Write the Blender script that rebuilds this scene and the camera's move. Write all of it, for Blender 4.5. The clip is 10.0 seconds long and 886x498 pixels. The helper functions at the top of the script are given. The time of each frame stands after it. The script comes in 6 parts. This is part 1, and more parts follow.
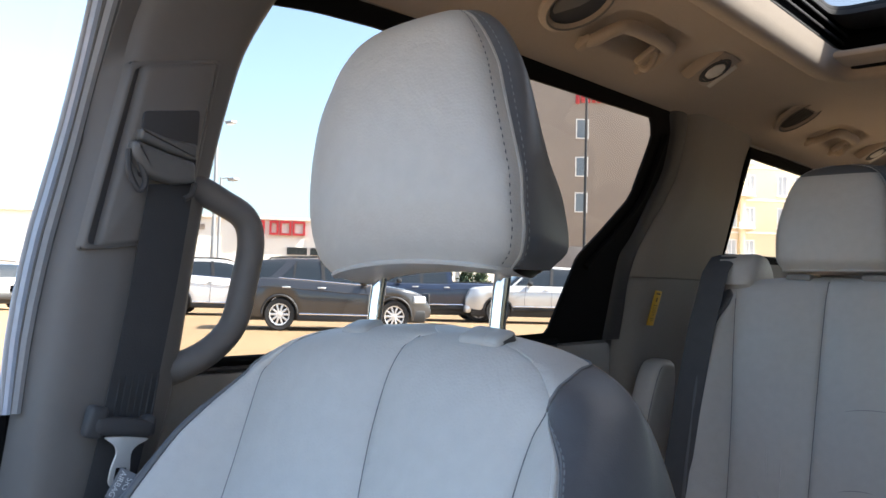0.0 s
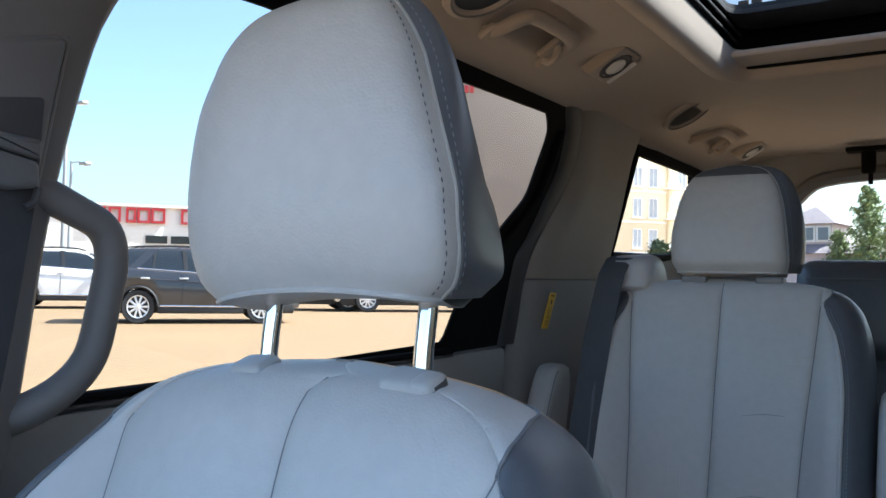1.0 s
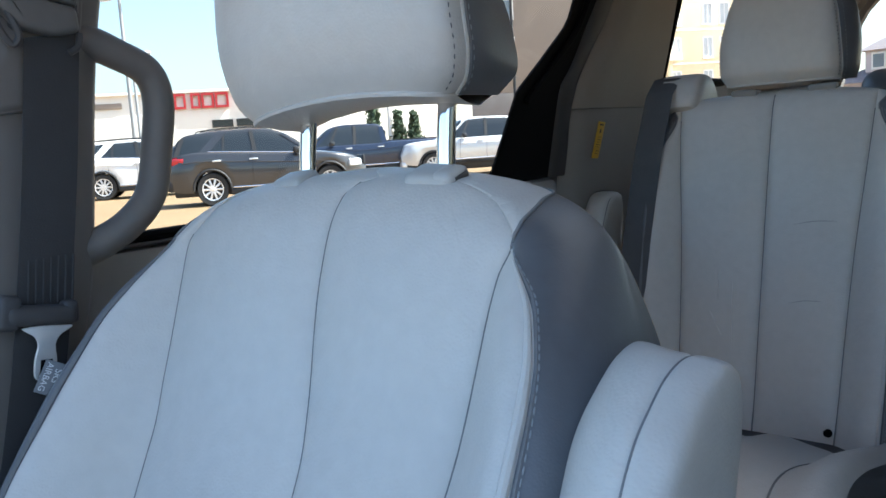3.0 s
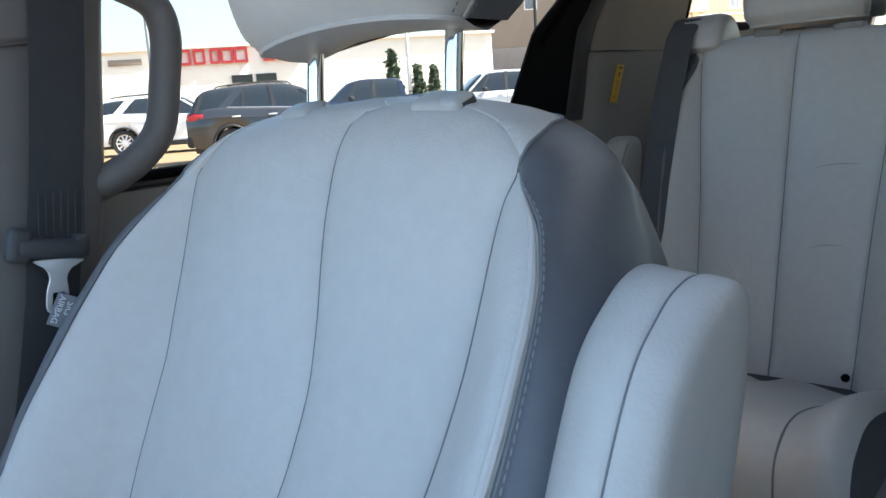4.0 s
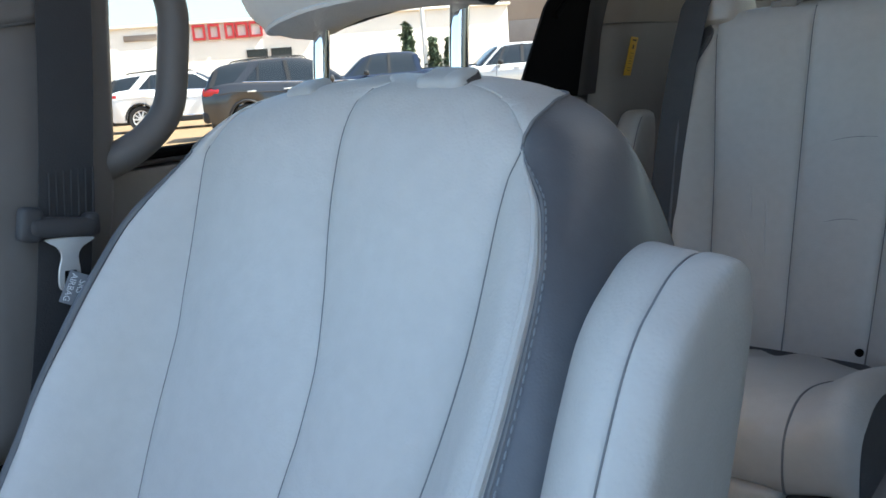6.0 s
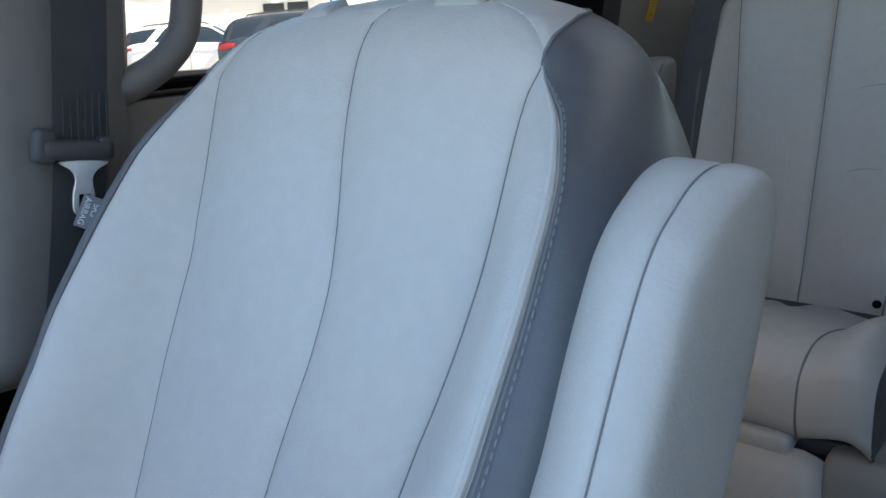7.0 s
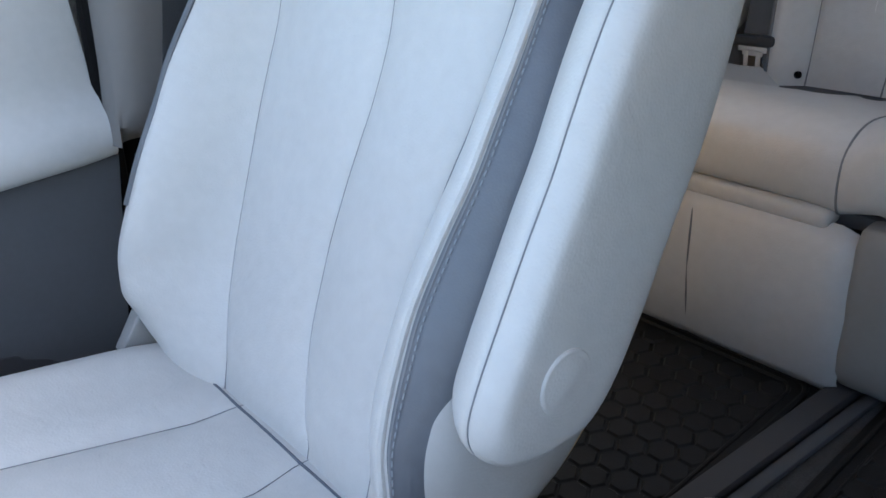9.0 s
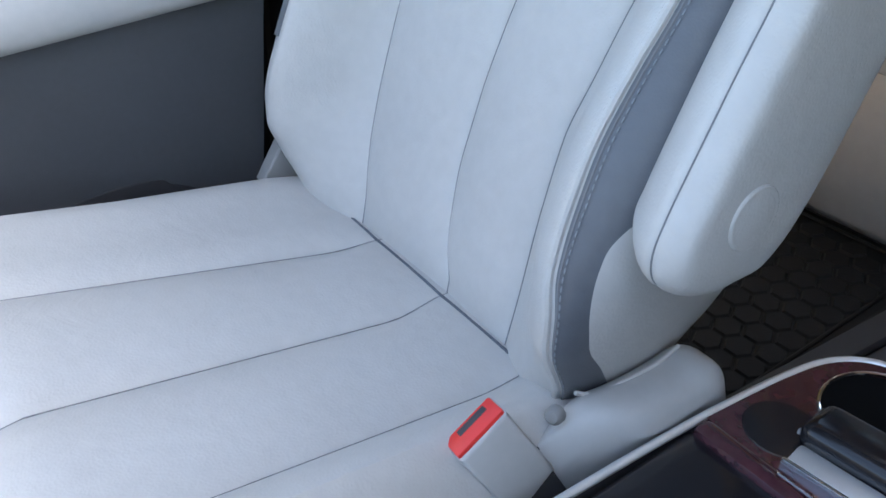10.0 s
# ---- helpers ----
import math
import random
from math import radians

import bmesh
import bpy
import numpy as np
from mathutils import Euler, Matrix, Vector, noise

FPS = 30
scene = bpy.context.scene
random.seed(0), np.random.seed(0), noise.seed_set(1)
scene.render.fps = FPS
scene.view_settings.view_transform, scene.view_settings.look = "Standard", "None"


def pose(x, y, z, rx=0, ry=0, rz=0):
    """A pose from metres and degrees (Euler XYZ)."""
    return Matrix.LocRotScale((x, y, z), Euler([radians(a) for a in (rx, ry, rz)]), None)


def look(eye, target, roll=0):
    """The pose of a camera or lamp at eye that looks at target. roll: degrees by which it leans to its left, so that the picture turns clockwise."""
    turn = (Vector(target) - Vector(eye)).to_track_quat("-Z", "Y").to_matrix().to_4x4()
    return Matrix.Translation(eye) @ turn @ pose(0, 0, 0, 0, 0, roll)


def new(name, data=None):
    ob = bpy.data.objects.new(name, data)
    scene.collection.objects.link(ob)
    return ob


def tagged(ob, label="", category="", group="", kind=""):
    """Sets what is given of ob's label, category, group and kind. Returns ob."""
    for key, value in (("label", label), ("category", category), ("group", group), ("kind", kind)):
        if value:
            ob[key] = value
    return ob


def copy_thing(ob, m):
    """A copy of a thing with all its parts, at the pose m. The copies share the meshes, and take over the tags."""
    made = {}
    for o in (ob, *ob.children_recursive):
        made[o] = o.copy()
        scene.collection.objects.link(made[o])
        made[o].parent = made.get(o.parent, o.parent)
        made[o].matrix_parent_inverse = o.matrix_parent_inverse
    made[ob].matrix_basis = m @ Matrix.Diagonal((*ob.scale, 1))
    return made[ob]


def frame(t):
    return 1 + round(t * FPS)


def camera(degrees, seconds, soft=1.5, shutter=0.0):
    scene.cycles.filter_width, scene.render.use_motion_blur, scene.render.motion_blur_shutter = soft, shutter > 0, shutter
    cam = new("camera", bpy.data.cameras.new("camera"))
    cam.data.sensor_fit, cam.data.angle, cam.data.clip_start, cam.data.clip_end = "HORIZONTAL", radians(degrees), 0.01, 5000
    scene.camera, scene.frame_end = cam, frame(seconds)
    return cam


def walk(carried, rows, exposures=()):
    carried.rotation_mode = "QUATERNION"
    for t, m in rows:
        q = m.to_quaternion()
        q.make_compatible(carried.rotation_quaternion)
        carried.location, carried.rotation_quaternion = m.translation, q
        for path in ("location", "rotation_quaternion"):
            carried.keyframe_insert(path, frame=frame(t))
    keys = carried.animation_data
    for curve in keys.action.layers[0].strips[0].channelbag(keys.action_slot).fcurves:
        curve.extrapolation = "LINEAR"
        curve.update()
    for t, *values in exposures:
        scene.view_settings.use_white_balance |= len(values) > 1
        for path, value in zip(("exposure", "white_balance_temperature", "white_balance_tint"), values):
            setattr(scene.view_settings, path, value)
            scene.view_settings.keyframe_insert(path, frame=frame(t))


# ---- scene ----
cam = camera(57.3, 10.0, soft=1.6)
# seconds, eye, heading (degrees left of rearward), pitch, roll
PATH = [
    (0, 0.4979, -0.5345, 1.2604, 42.278, 2.535, 1.540),
    (0.5, 0.4297, -0.5004, 1.2874, 36.656, 2.927, 1.052),
    (1, 0.3977, -0.4732, 1.2911, 32.986, 1.856, 1.022),
    (1.5, 0.4087, -0.4824, 1.2825, 32.934, -0.536, 0.166),
    (2, 0.4195, -0.4902, 1.2753, 34.713, -3.109, -1.141),
    (2.5, 0.4389, -0.4885, 1.2601, 36.799, -5.608, -2.835),
    (4, 0.4504, -0.4759, 1.2224, 39.748, -10.613, -4.039),
    (4.5, 0.4533, -0.4747, 1.2208, 40.572, -11.830, -4.267),
    (5, 0.4571, -0.4727, 1.2271, 40.960, -11.887, -4.964),
    (6.5, 0.4557, -0.4709, 1.2178, 41.506, -13.153, -4.120),
    (7, 0.4541, -0.4720, 1.1979, 42.305, -15.114, -3.811),
    (7.5, 0.4828, -0.4791, 1.1931, 42.973, -17.613, -3.278),
    (8, 0.5374, -0.5020, 1.1976, 45.314, -20.216, -3.690),
    (8.5, 0.5695, -0.5079, 1.1922, 48.857, -23.791, -4.572),
    (9, 0.5707, -0.5176, 1.1766, 51.682, -27.229, -5.403),
    (9.5, 0.5596, -0.5410, 1.1645, 54.962, -30.949, -5.591),
    (10, 0.5458, -0.5881, 1.1584, 58.359, -35.380, -4.854),
]


def heading(x, y, z, yaw, pitch, roll):
    a, p = radians(yaw), radians(pitch)
    way = Vector((-math.sin(a) * math.cos(p), math.cos(a) * math.cos(p), math.sin(p)))
    return look((x, y, z), Vector((x, y, z)) + way, roll)


# stops, kelvin, tint: the clip's camera opens up as it tilts down, and runs cooler early on
EXPO = [(0, 2.42, 6500, 8), (0.5, 2.20, 5850, 6), (1, 2.32, 5700, 4), (2.5, 2.36, 5850, 3), (4, 2.52, 6250, 2), (6.5, 2.50, 6300, 2), (7.5, 2.50, 6400, 3), (8, 2.80, 6450, 4), (9, 3.08, 6700, 6), (10, 3.00, 6800, 6)]
walk(cam, [(r[0], heading(*r[1:])) for r in PATH], EXPO)

# ---- daylight: sun high on the driver's side of the van, blue sky ahead ----
SUN_AZ, SUN_EL = radians(48), radians(50)
world = bpy.data.worlds.new("sky")
scene.world = world
world.use_nodes = True
wn = world.node_tree
wn.nodes.clear()
sky = wn.nodes.new("ShaderNodeTexSky")
sky.sky_type, sky.sun_disc = "NISHITA", False
sky.sun_elevation, sky.sun_rotation = SUN_EL, SUN_AZ
sky.air_density, sky.dust_density, sky.ozone_density = 1.0, 2.6, 1.0
bg = wn.nodes.new("ShaderNodeBackground")
bg.inputs["Strength"].default_value = 0.105
out = wn.nodes.new("ShaderNodeOutputWorld")
wn.links.new(sky.outputs[0], bg.inputs[0])
wn.links.new(bg.outputs[0], out.inputs[0])
sun = bpy.data.lights.new("sun", "SUN")
sun.energy, sun.angle, sun.color = 5.0, radians(0.53), (1.0, 0.94, 0.86)
sun_ob = new("sun", sun)
sd = Vector((math.sin(SUN_AZ) * math.cos(SUN_EL), math.cos(SUN_AZ) * math.cos(SUN_EL), math.sin(SUN_EL)))
sun_ob.matrix_world = look(sd * 30, (0, 0, 0))


# ---- materials ----
def material(name, base, rough=0.6, metal=0.0, vary=0.12, scale=8.0, bump=0.0, bump_scale=300.0, cells=False,
             spec=0.5, coat=0.0, object_vary=0.0, ribs=None, soft=None, sheen=0.0, second=None):
    """Principled surface: base colour varied at two scales, with fine relief in metres."""
    m = bpy.data.materials.new(name)
    m.use_nodes = True
    nt = m.node_tree
    b = nt.nodes["Principled BSDF"]
    b.inputs["Roughness"].default_value = rough
    b.inputs["Metallic"].default_value = metal
    b.inputs["Specular IOR Level"].default_value = spec
    b.inputs["Coat Weight"].default_value = coat
    b.inputs["Sheen Weight"].default_value = sheen
    geo = nt.nodes.new("ShaderNodeNewGeometry")
    big = nt.nodes.new("ShaderNodeTexNoise")
    big.inputs["Scale"].default_value, big.inputs["Detail"].default_value = scale, 6
    fine = nt.nodes.new("ShaderNodeTexNoise")
    fine.inputs["Scale"].default_value, fine.inputs["Detail"].default_value = scale * 14, 4
    for n in (big, fine):
        nt.links.new(geo.outputs["Position"], n.inputs["Vector"])
    add = nt.nodes.new("ShaderNodeMath")
    add.operation = "ADD"
    nt.links.new(big.outputs[0], add.inputs[0])
    nt.links.new(fine.outputs[0], add.inputs[1])
    ramp = nt.nodes.new("ShaderNodeMapRange")
    ramp.inputs[1].default_value, ramp.inputs[2].default_value = 0.6, 1.4
    nt.links.new(add.outputs[0], ramp.inputs[0])
    mix = nt.nodes.new("ShaderNodeMix")
    mix.data_type = "RGBA"
    c2 = second or base
    mix.inputs["A"].default_value = (*[min(1, c * (1 - vary)) for c in base], 1)
    mix.inputs["B"].default_value = (*[min(1, c * (1 + vary)) for c in c2], 1)
    nt.links.new(ramp.outputs[0], mix.inputs["Factor"])
    colour = mix.outputs["Result"]
    if object_vary:
        info = nt.nodes.new("ShaderNodeObjectInfo")
        hsv = nt.nodes.new("ShaderNodeHueSaturation")
        mr = nt.nodes.new("ShaderNodeMapRange")
        mr.inputs[3].default_value, mr.inputs[4].default_value = 1 - object_vary, 1 + object_vary
        nt.links.new(info.outputs["Random"], mr.inputs[0])
        nt.links.new(mr.outputs[0], hsv.inputs["Value"])
        nt.links.new(colour, hsv.inputs["Color"])
        colour = hsv.outputs[0]
    nt.links.new(colour, b.inputs["Base Color"])
    rr = nt.nodes.new("ShaderNodeMapRange")
    rr.inputs[3].default_value, rr.inputs[4].default_value = max(0.02, rough - 0.06), min(1, rough + 0.06)
    nt.links.new(fine.outputs[0], rr.inputs[0])
    nt.links.new(rr.outputs[0], b.inputs["Roughness"])
    if bump:
        if cells:
            tex = nt.nodes.new("ShaderNodeTexVoronoi")
            tex.feature = "SMOOTH_F1"
        else:
            tex = nt.nodes.new("ShaderNodeTexNoise")
            tex.inputs["Detail"].default_value = 3
        tex.inputs["Scale"].default_value = bump_scale
        nt.links.new(geo.outputs["Position"], tex.inputs["Vector"])
        bp = nt.nodes.new("ShaderNodeBump")
        bp.inputs["Distance"].default_value = bump
        bp.inputs["Strength"].default_value = 0.6
        nt.links.new(tex.outputs[0], bp.inputs["Height"])
        last = bp
        if ribs:
            wave = nt.nodes.new("ShaderNodeTexWave")
            wave.bands_direction = ribs[0]
            wave.inputs["Scale"].default_value = ribs[1]
            nt.links.new(geo.outputs["Position"], wave.inputs["Vector"])
            b2 = nt.nodes.new("ShaderNodeBump")
            b2.inputs["Distance"].default_value = ribs[2]
            nt.links.new(wave.outputs[0], b2.inputs["Height"])
            nt.links.new(bp.outputs[0], b2.inputs["Normal"])
            last = b2
        if soft:
            warp = nt.nodes.new("ShaderNodeTexNoise")
            warp.inputs["Scale"].default_value, warp.inputs["Detail"].default_value = soft[0], 3
            warp.inputs["Distortion"].default_value = 1.2
            nt.links.new(geo.outputs["Position"], warp.inputs["Vector"])
            b3 = nt.nodes.new("ShaderNodeBump")
            b3.inputs["Distance"].default_value = soft[1]
            nt.links.new(warp.outputs[0], b3.inputs["Height"])
            nt.links.new(last.outputs[0], b3.inputs["Normal"])
            last = b3
        nt.links.new(last.outputs[0], b.inputs["Normal"])
    return m


def pane(name, tint, gloss=0.03):
    """Clear glass: what is behind shows through, tinted; the surface mirrors a little."""
    m = bpy.data.materials.new(name)
    m.use_nodes = True
    nt = m.node_tree
    nt.nodes.clear()
    o = nt.nodes.new("ShaderNodeOutputMaterial")
    tr = nt.nodes.new("ShaderNodeBsdfTransparent")
    tr.inputs[0].default_value = (*tint, 1)
    gl = nt.nodes.new("ShaderNodeBsdfGlossy")
    gl.inputs["Roughness"].default_value = 0.02
    mx = nt.nodes.new("ShaderNodeMixShader")
    mx.inputs[0].default_value = gloss
    nt.links.new(tr.outputs[0], mx.inputs[1])
    nt.links.new(gl.outputs[0], mx.inputs[2])
    nt.links.new(mx.outputs[0], o.inputs[0])
    return m


LEATHER = material("leather_light", (0.50, 0.49, 0.47), 0.43, vary=0.06, scale=5, bump=0.0004, bump_scale=480, cells=True, soft=(16, 0.0018))
LEATHER_DARK = material("leather_dark", (0.105, 0.112, 0.125), 0.40, vary=0.1, scale=6, bump=0.0002, bump_scale=700, cells=True)
THREAD = material("thread", (0.23, 0.25, 0.27), 0.8, vary=0.1)
THREAD_DARK = material("thread_dark", (0.10, 0.11, 0.13), 0.85, vary=0.1)
SEAM = material("seam_thread", (0.18, 0.185, 0.195), 0.9, vary=0.1)
PLASTIC = material("plastic_grey", (0.235, 0.23, 0.223), 0.55, vary=0.05, scale=7, bump=0.0003, bump_scale=900)
PLASTIC_LIGHT = material("plastic_light", (0.42, 0.42, 0.41), 0.45, vary=0.05, scale=7, bump=0.0002, bump_scale=900)
PLASTIC_DARK = material("plastic_dark", (0.046, 0.046, 0.05), 0.6, vary=0.08, scale=9, bump=0.0003, bump_scale=900)
PLASTIC_WARM = material("plastic_warm_grey", (0.245, 0.222, 0.198), 0.65, vary=0.05, scale=7, bump=0.0003, bump_scale=900)
# colour of the unseen seat backs, chosen to bounce warm light onto the skirt
BOUNCE_BEIGE = material("bounce_beige", (0.80, 0.53, 0.25), 0.6, vary=0.05, scale=7, bump=0.0003, bump_scale=900)
DOOR_CLOTH = material("door_panel_dark", (0.058, 0.062, 0.070), 0.65, vary=0.1, scale=9, bump=0.0004, bump_scale=700)
PILLAR = material("pillar_plastic", (0.142, 0.134, 0.128), 0.6, vary=0.05, scale=7, bump=0.0003, bump_scale=900)
HEADLINER = material("headliner_cloth", (0.39, 0.325, 0.268), 0.95, vary=0.05, scale=12, bump=0.0004, bump_scale=1400, sheen=0.2)
CARPET = material("carpet", (0.07, 0.068, 0.066), 1.0, vary=0.3, scale=30, bump=0.003, bump_scale=500)
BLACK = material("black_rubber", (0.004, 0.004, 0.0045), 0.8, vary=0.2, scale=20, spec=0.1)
MAT_RUBBER = material("mat_rubber", (0.008, 0.008, 0.0085), 0.55, spec=0.3, vary=0.3, scale=25, bump=0.0004, bump_scale=300)
CHROME = material("chrome", (0.85, 0.86, 0.88), 0.07, 1.0, vary=0.02)
STEEL = material("brushed_steel", (0.80, 0.80, 0.80), 0.42, 0.7, vary=0.05)
GUIDE = material("guide_plastic", (0.115, 0.112, 0.110), 0.5, vary=0.06, scale=9, bump=0.0002, bump_scale=900)
# pale frame paint with the sky's blue reflection put into its colour
SEAL_SKY = material("door_frame_sky", (0.47, 0.54, 0.66), 0.25, vary=0.06, coat=0.5)
SEAL_GREY = material("grey_door_seal", (0.33, 0.34, 0.36), 0.45, vary=0.08, scale=12)
SEAL_DARK = material("dark_grey_seal", (0.048, 0.047, 0.049), 0.6, vary=0.08, scale=12)
WEBBING = material("belt_webbing", (0.035, 0.036, 0.040), 0.8, vary=0.12, scale=40, bump=0.0006, bump_scale=600)
WEBBING_GREY = material("belt_webbing_grey", (0.075, 0.078, 0.085), 0.8, vary=0.12, scale=40, bump=0.0006, bump_scale=600)
YELLOW = material("warning_label_yellow", (0.68, 0.40, 0.025), 0.6, vary=0.06)
LABEL_INK = material("label_ink", (0.12, 0.08, 0.03), 0.7)
RED = material("buckle_red", (0.72, 0.035, 0.03), 0.35, vary=0.05)
TAG = material("tag_cloth", (0.16, 0.17, 0.19), 0.9, vary=0.1, bump=0.0003, bump_scale=1500)
TAG_INK = material("tag_ink", (0.62, 0.64, 0.66), 0.9)
WOOD = material("wood_trim_lacquer", (0.050, 0.015, 0.022), 0.12, vary=0.2, scale=9, coat=1.0, second=(0.075, 0.026, 0.034))
# dark colour that paints the shade inside the door pocket
POCKET_SHADE = material("pocket_shade", (0.022, 0.022, 0.025), 0.7, vary=0.1, scale=9)
TRAY = material("gloss_black_tray", (0.014, 0.014, 0.017), 0.16, vary=0.04, scale=20)
SCUFF = material("leather_scuff", (0.66, 0.65, 0.63), 0.5, vary=0.1, scale=40)
LENS = material("lamp_lens", (0.66, 0.64, 0.6), 0.25, vary=0.05)
GLASS_CLEAR = pane("glass_clear", (0.95, 0.97, 0.96))
GLASS_TINT = pane("glass_privacy", (0.63, 0.65, 0.65))
GLASS_REAR = pane("glass_rear", (0.70, 0.72, 0.72))
# for the unseen far panes, darkened to keep light off the second row
GLASS_FAR_DIM = pane("glass_far_dim", (0.07, 0.075, 0.075))
GLASS_QUARTER = pane("glass_quarter", (0.93, 0.94, 0.94))
GLASS_ROOF = pane("glass_roof", (0.36, 0.36, 0.355))


# ---- builders ----
def mesh_of(name, verts, faces, smooth=True):
    me = bpy.data.meshes.new(name)
    me.from_pydata([tuple(map(float, v)) for v in verts], [], faces)
    if smooth:
        me.shade_smooth()
        me.set_sharp_from_angle(angle=radians(42))
    me.update()
    return me


def join(geos):
    vs, fs = [], []
    for v, f in geos:
        k = len(vs)
        vs += [tuple(p) for p in v]
        fs += [tuple(i + k for i in q) for q in f]
    return vs, fs


def part(name, geo, mat, parent=None, label="", smooth=True, m=None):
    """One mesh object from (verts, faces) or a list of those, under a parent."""
    if isinstance(geo, list):
        geo = join(geo)
    me = mesh_of(name, *geo, smooth=smooth)
    me.materials.append(mat)
    ob = new(name, me)
    if parent is not None:
        ob.parent = parent
    if m is not None:
        ob.matrix_basis = m
    if label:
        ob["label"] = label
    return ob


def thing(name, label, category, group="", kind="", m=None):
    ob = new(name)
    if m is not None:
        ob.matrix_basis = m
    return tagged(ob, label, category, group, kind)


def sheet(P, closed=False, cap0=False, cap1=False, flip=False):
    """Faces over a grid of points P[row][column]; closed joins the last column to the first."""
    R, C = len(P), len(P[0])
    vs = [tuple(p) for row in P for p in row]
    fs = []
    for i in range(R - 1):
        for j in range(C if closed else C - 1):
            k = (j + 1) % C
            q = (i * C + j, i * C + k, (i + 1) * C + k, (i + 1) * C + j)
            fs.append(q[::-1] if flip else q)
    if cap0:
        fs.append(tuple(range(C))[::-1] if not flip else tuple(range(C)))
    if cap1:
        q = tuple((R - 1) * C + j for j in range(C))
        fs.append(q if not flip else q[::-1])
    return vs, fs


def smooth_line(pts, n=8, closed=False):
    """Catmull-Rom through the points."""
    P = [Vector(p) for p in pts]
    N = len(P)
    res = []
    for i in range(N if closed else N - 1):
        if closed:
            a, b, c, d = (P[(i + k) % N] for k in (-1, 0, 1, 2))
        else:
            a, b, c, d = P[max(i - 1, 0)], P[i], P[i + 1], P[min(i + 2, N - 1)]
        for k in range(n):
            t = k / n
            res.append(0.5 * (2 * b + (c - a) * t + (2 * a - 5 * b + 4 * c - d) * t * t + (3 * b - a - 3 * c + d) * t ** 3))
    if not closed:
        res.append(P[-1])
    return res


def tube(pts, r, n=8, squash=1.0, closed=False, r_end=None):
    """A round rod along points; squash flattens it; r may be a list."""
    P = [Vector(p) for p in pts]
    rows = []
    side = None
    for i, p in enumerate(P):
        a = P[i - 1] if (i or closed) else P[i]
        b = P[(i + 1) % len(P)] if (i < len(P) - 1 or closed) else P[i]
        d = (b - a).normalized()
        if side is None:
            ref = Vector((0, 0, 1)) if abs(d.z) < 0.9 else Vector((1, 0, 0))
            side = d.cross(ref).normalized()
        side = (side - d * side.dot(d)).normalized()
        up = side.cross(d)
        rr = r[i] if isinstance(r, (list, tuple)) else r
        rows.append([p + side * (rr * math.cos(2 * math.pi * k / n)) + up * (rr * squash * math.sin(2 * math.pi * k / n)) for k in range(n)])
    if closed:
        rows.append(rows[0])
        return sheet(rows, True)
    return sheet(rows, True, True, True)


def rbox(sx, sy, sz, r=0.005, m=None, seg=2):
    """A box with rounded edges, centred."""
    bm = bmesh.new()
    bmesh.ops.create_cube(bm, size=1)
    for v in bm.verts:
        v.co = Vector((v.co.x * sx, v.co.y * sy, v.co.z * sz))
    if r:
        bmesh.ops.bevel(bm, geom=bm.edges[:], offset=min(r, 0.49 * min(sx, sy, sz)), segments=seg, profile=0.5, affect="EDGES")
    if m is not None:
        bm.transform(m)
    bm.verts.index_update()
    g = ([v.co.copy() for v in bm.verts], [tuple(v.index for v in f.verts) for f in bm.faces])
    bm.free()
    return g


def lathe(profile, n=24, m=None, caps=True):
    """Turn (radius, height) pairs about z."""
    rows = [[(r * math.cos(2 * math.pi * k / n), r * math.sin(2 * math.pi * k / n), h) for k in range(n)] for r, h in profile]
    v, f = sheet(rows, True, caps, caps)
    if m is not None:
        v = [m @ Vector(p) for p in v]
    return v, f


def moved(geo, m):
    return [m @ Vector(p) for p in geo[0]], geo[1]


def inset_loop(loop, d):
    """The closed 2D loop moved inwards by d, in small smoothed steps so that it never folds."""
    N = len(loop)
    if d <= 0:
        return [tuple(p) for p in loop]
    area = sum(loop[i][0] * loop[(i + 1) % N][1] - loop[(i + 1) % N][0] * loop[i][1] for i in range(N))
    s = 1 if area > 0 else -1
    steps = max(1, int(d / 0.003)) if N > 12 else 1
    cur = [Vector(p) for p in loop]
    for _ in range(steps):
        nxt = []
        for i in range(N):
            t = (cur[(i + 1) % N] - cur[i - 1]).normalized()
            nxt.append(cur[i] + Vector((-t.y, t.x)) * (s * d / steps))
        cur = [p * 0.6 + (nxt[i - 1] + nxt[(i + 1) % N]) * 0.2 for i, p in enumerate(nxt)] if steps > 1 else nxt
    return [tuple(p) for p in cur]


def slab_x(loop, x0, x1, r=0.01, steps=3):
    """A solid whose side outline is the (y, z) loop, between two x, with rounded rims."""
    first = []
    for k in range(steps + 1):
        a = math.pi / 2 * k / steps
        first.append([(x0 + r * (1 - math.cos(a)), *p) for p in inset_loop(loop, r * (1 - math.sin(a)))])
    last = [[(x1 - (q[0] - x0), q[1], q[2]) for q in row] for row in first[::-1]]
    return sheet(first + last, True, True, True)


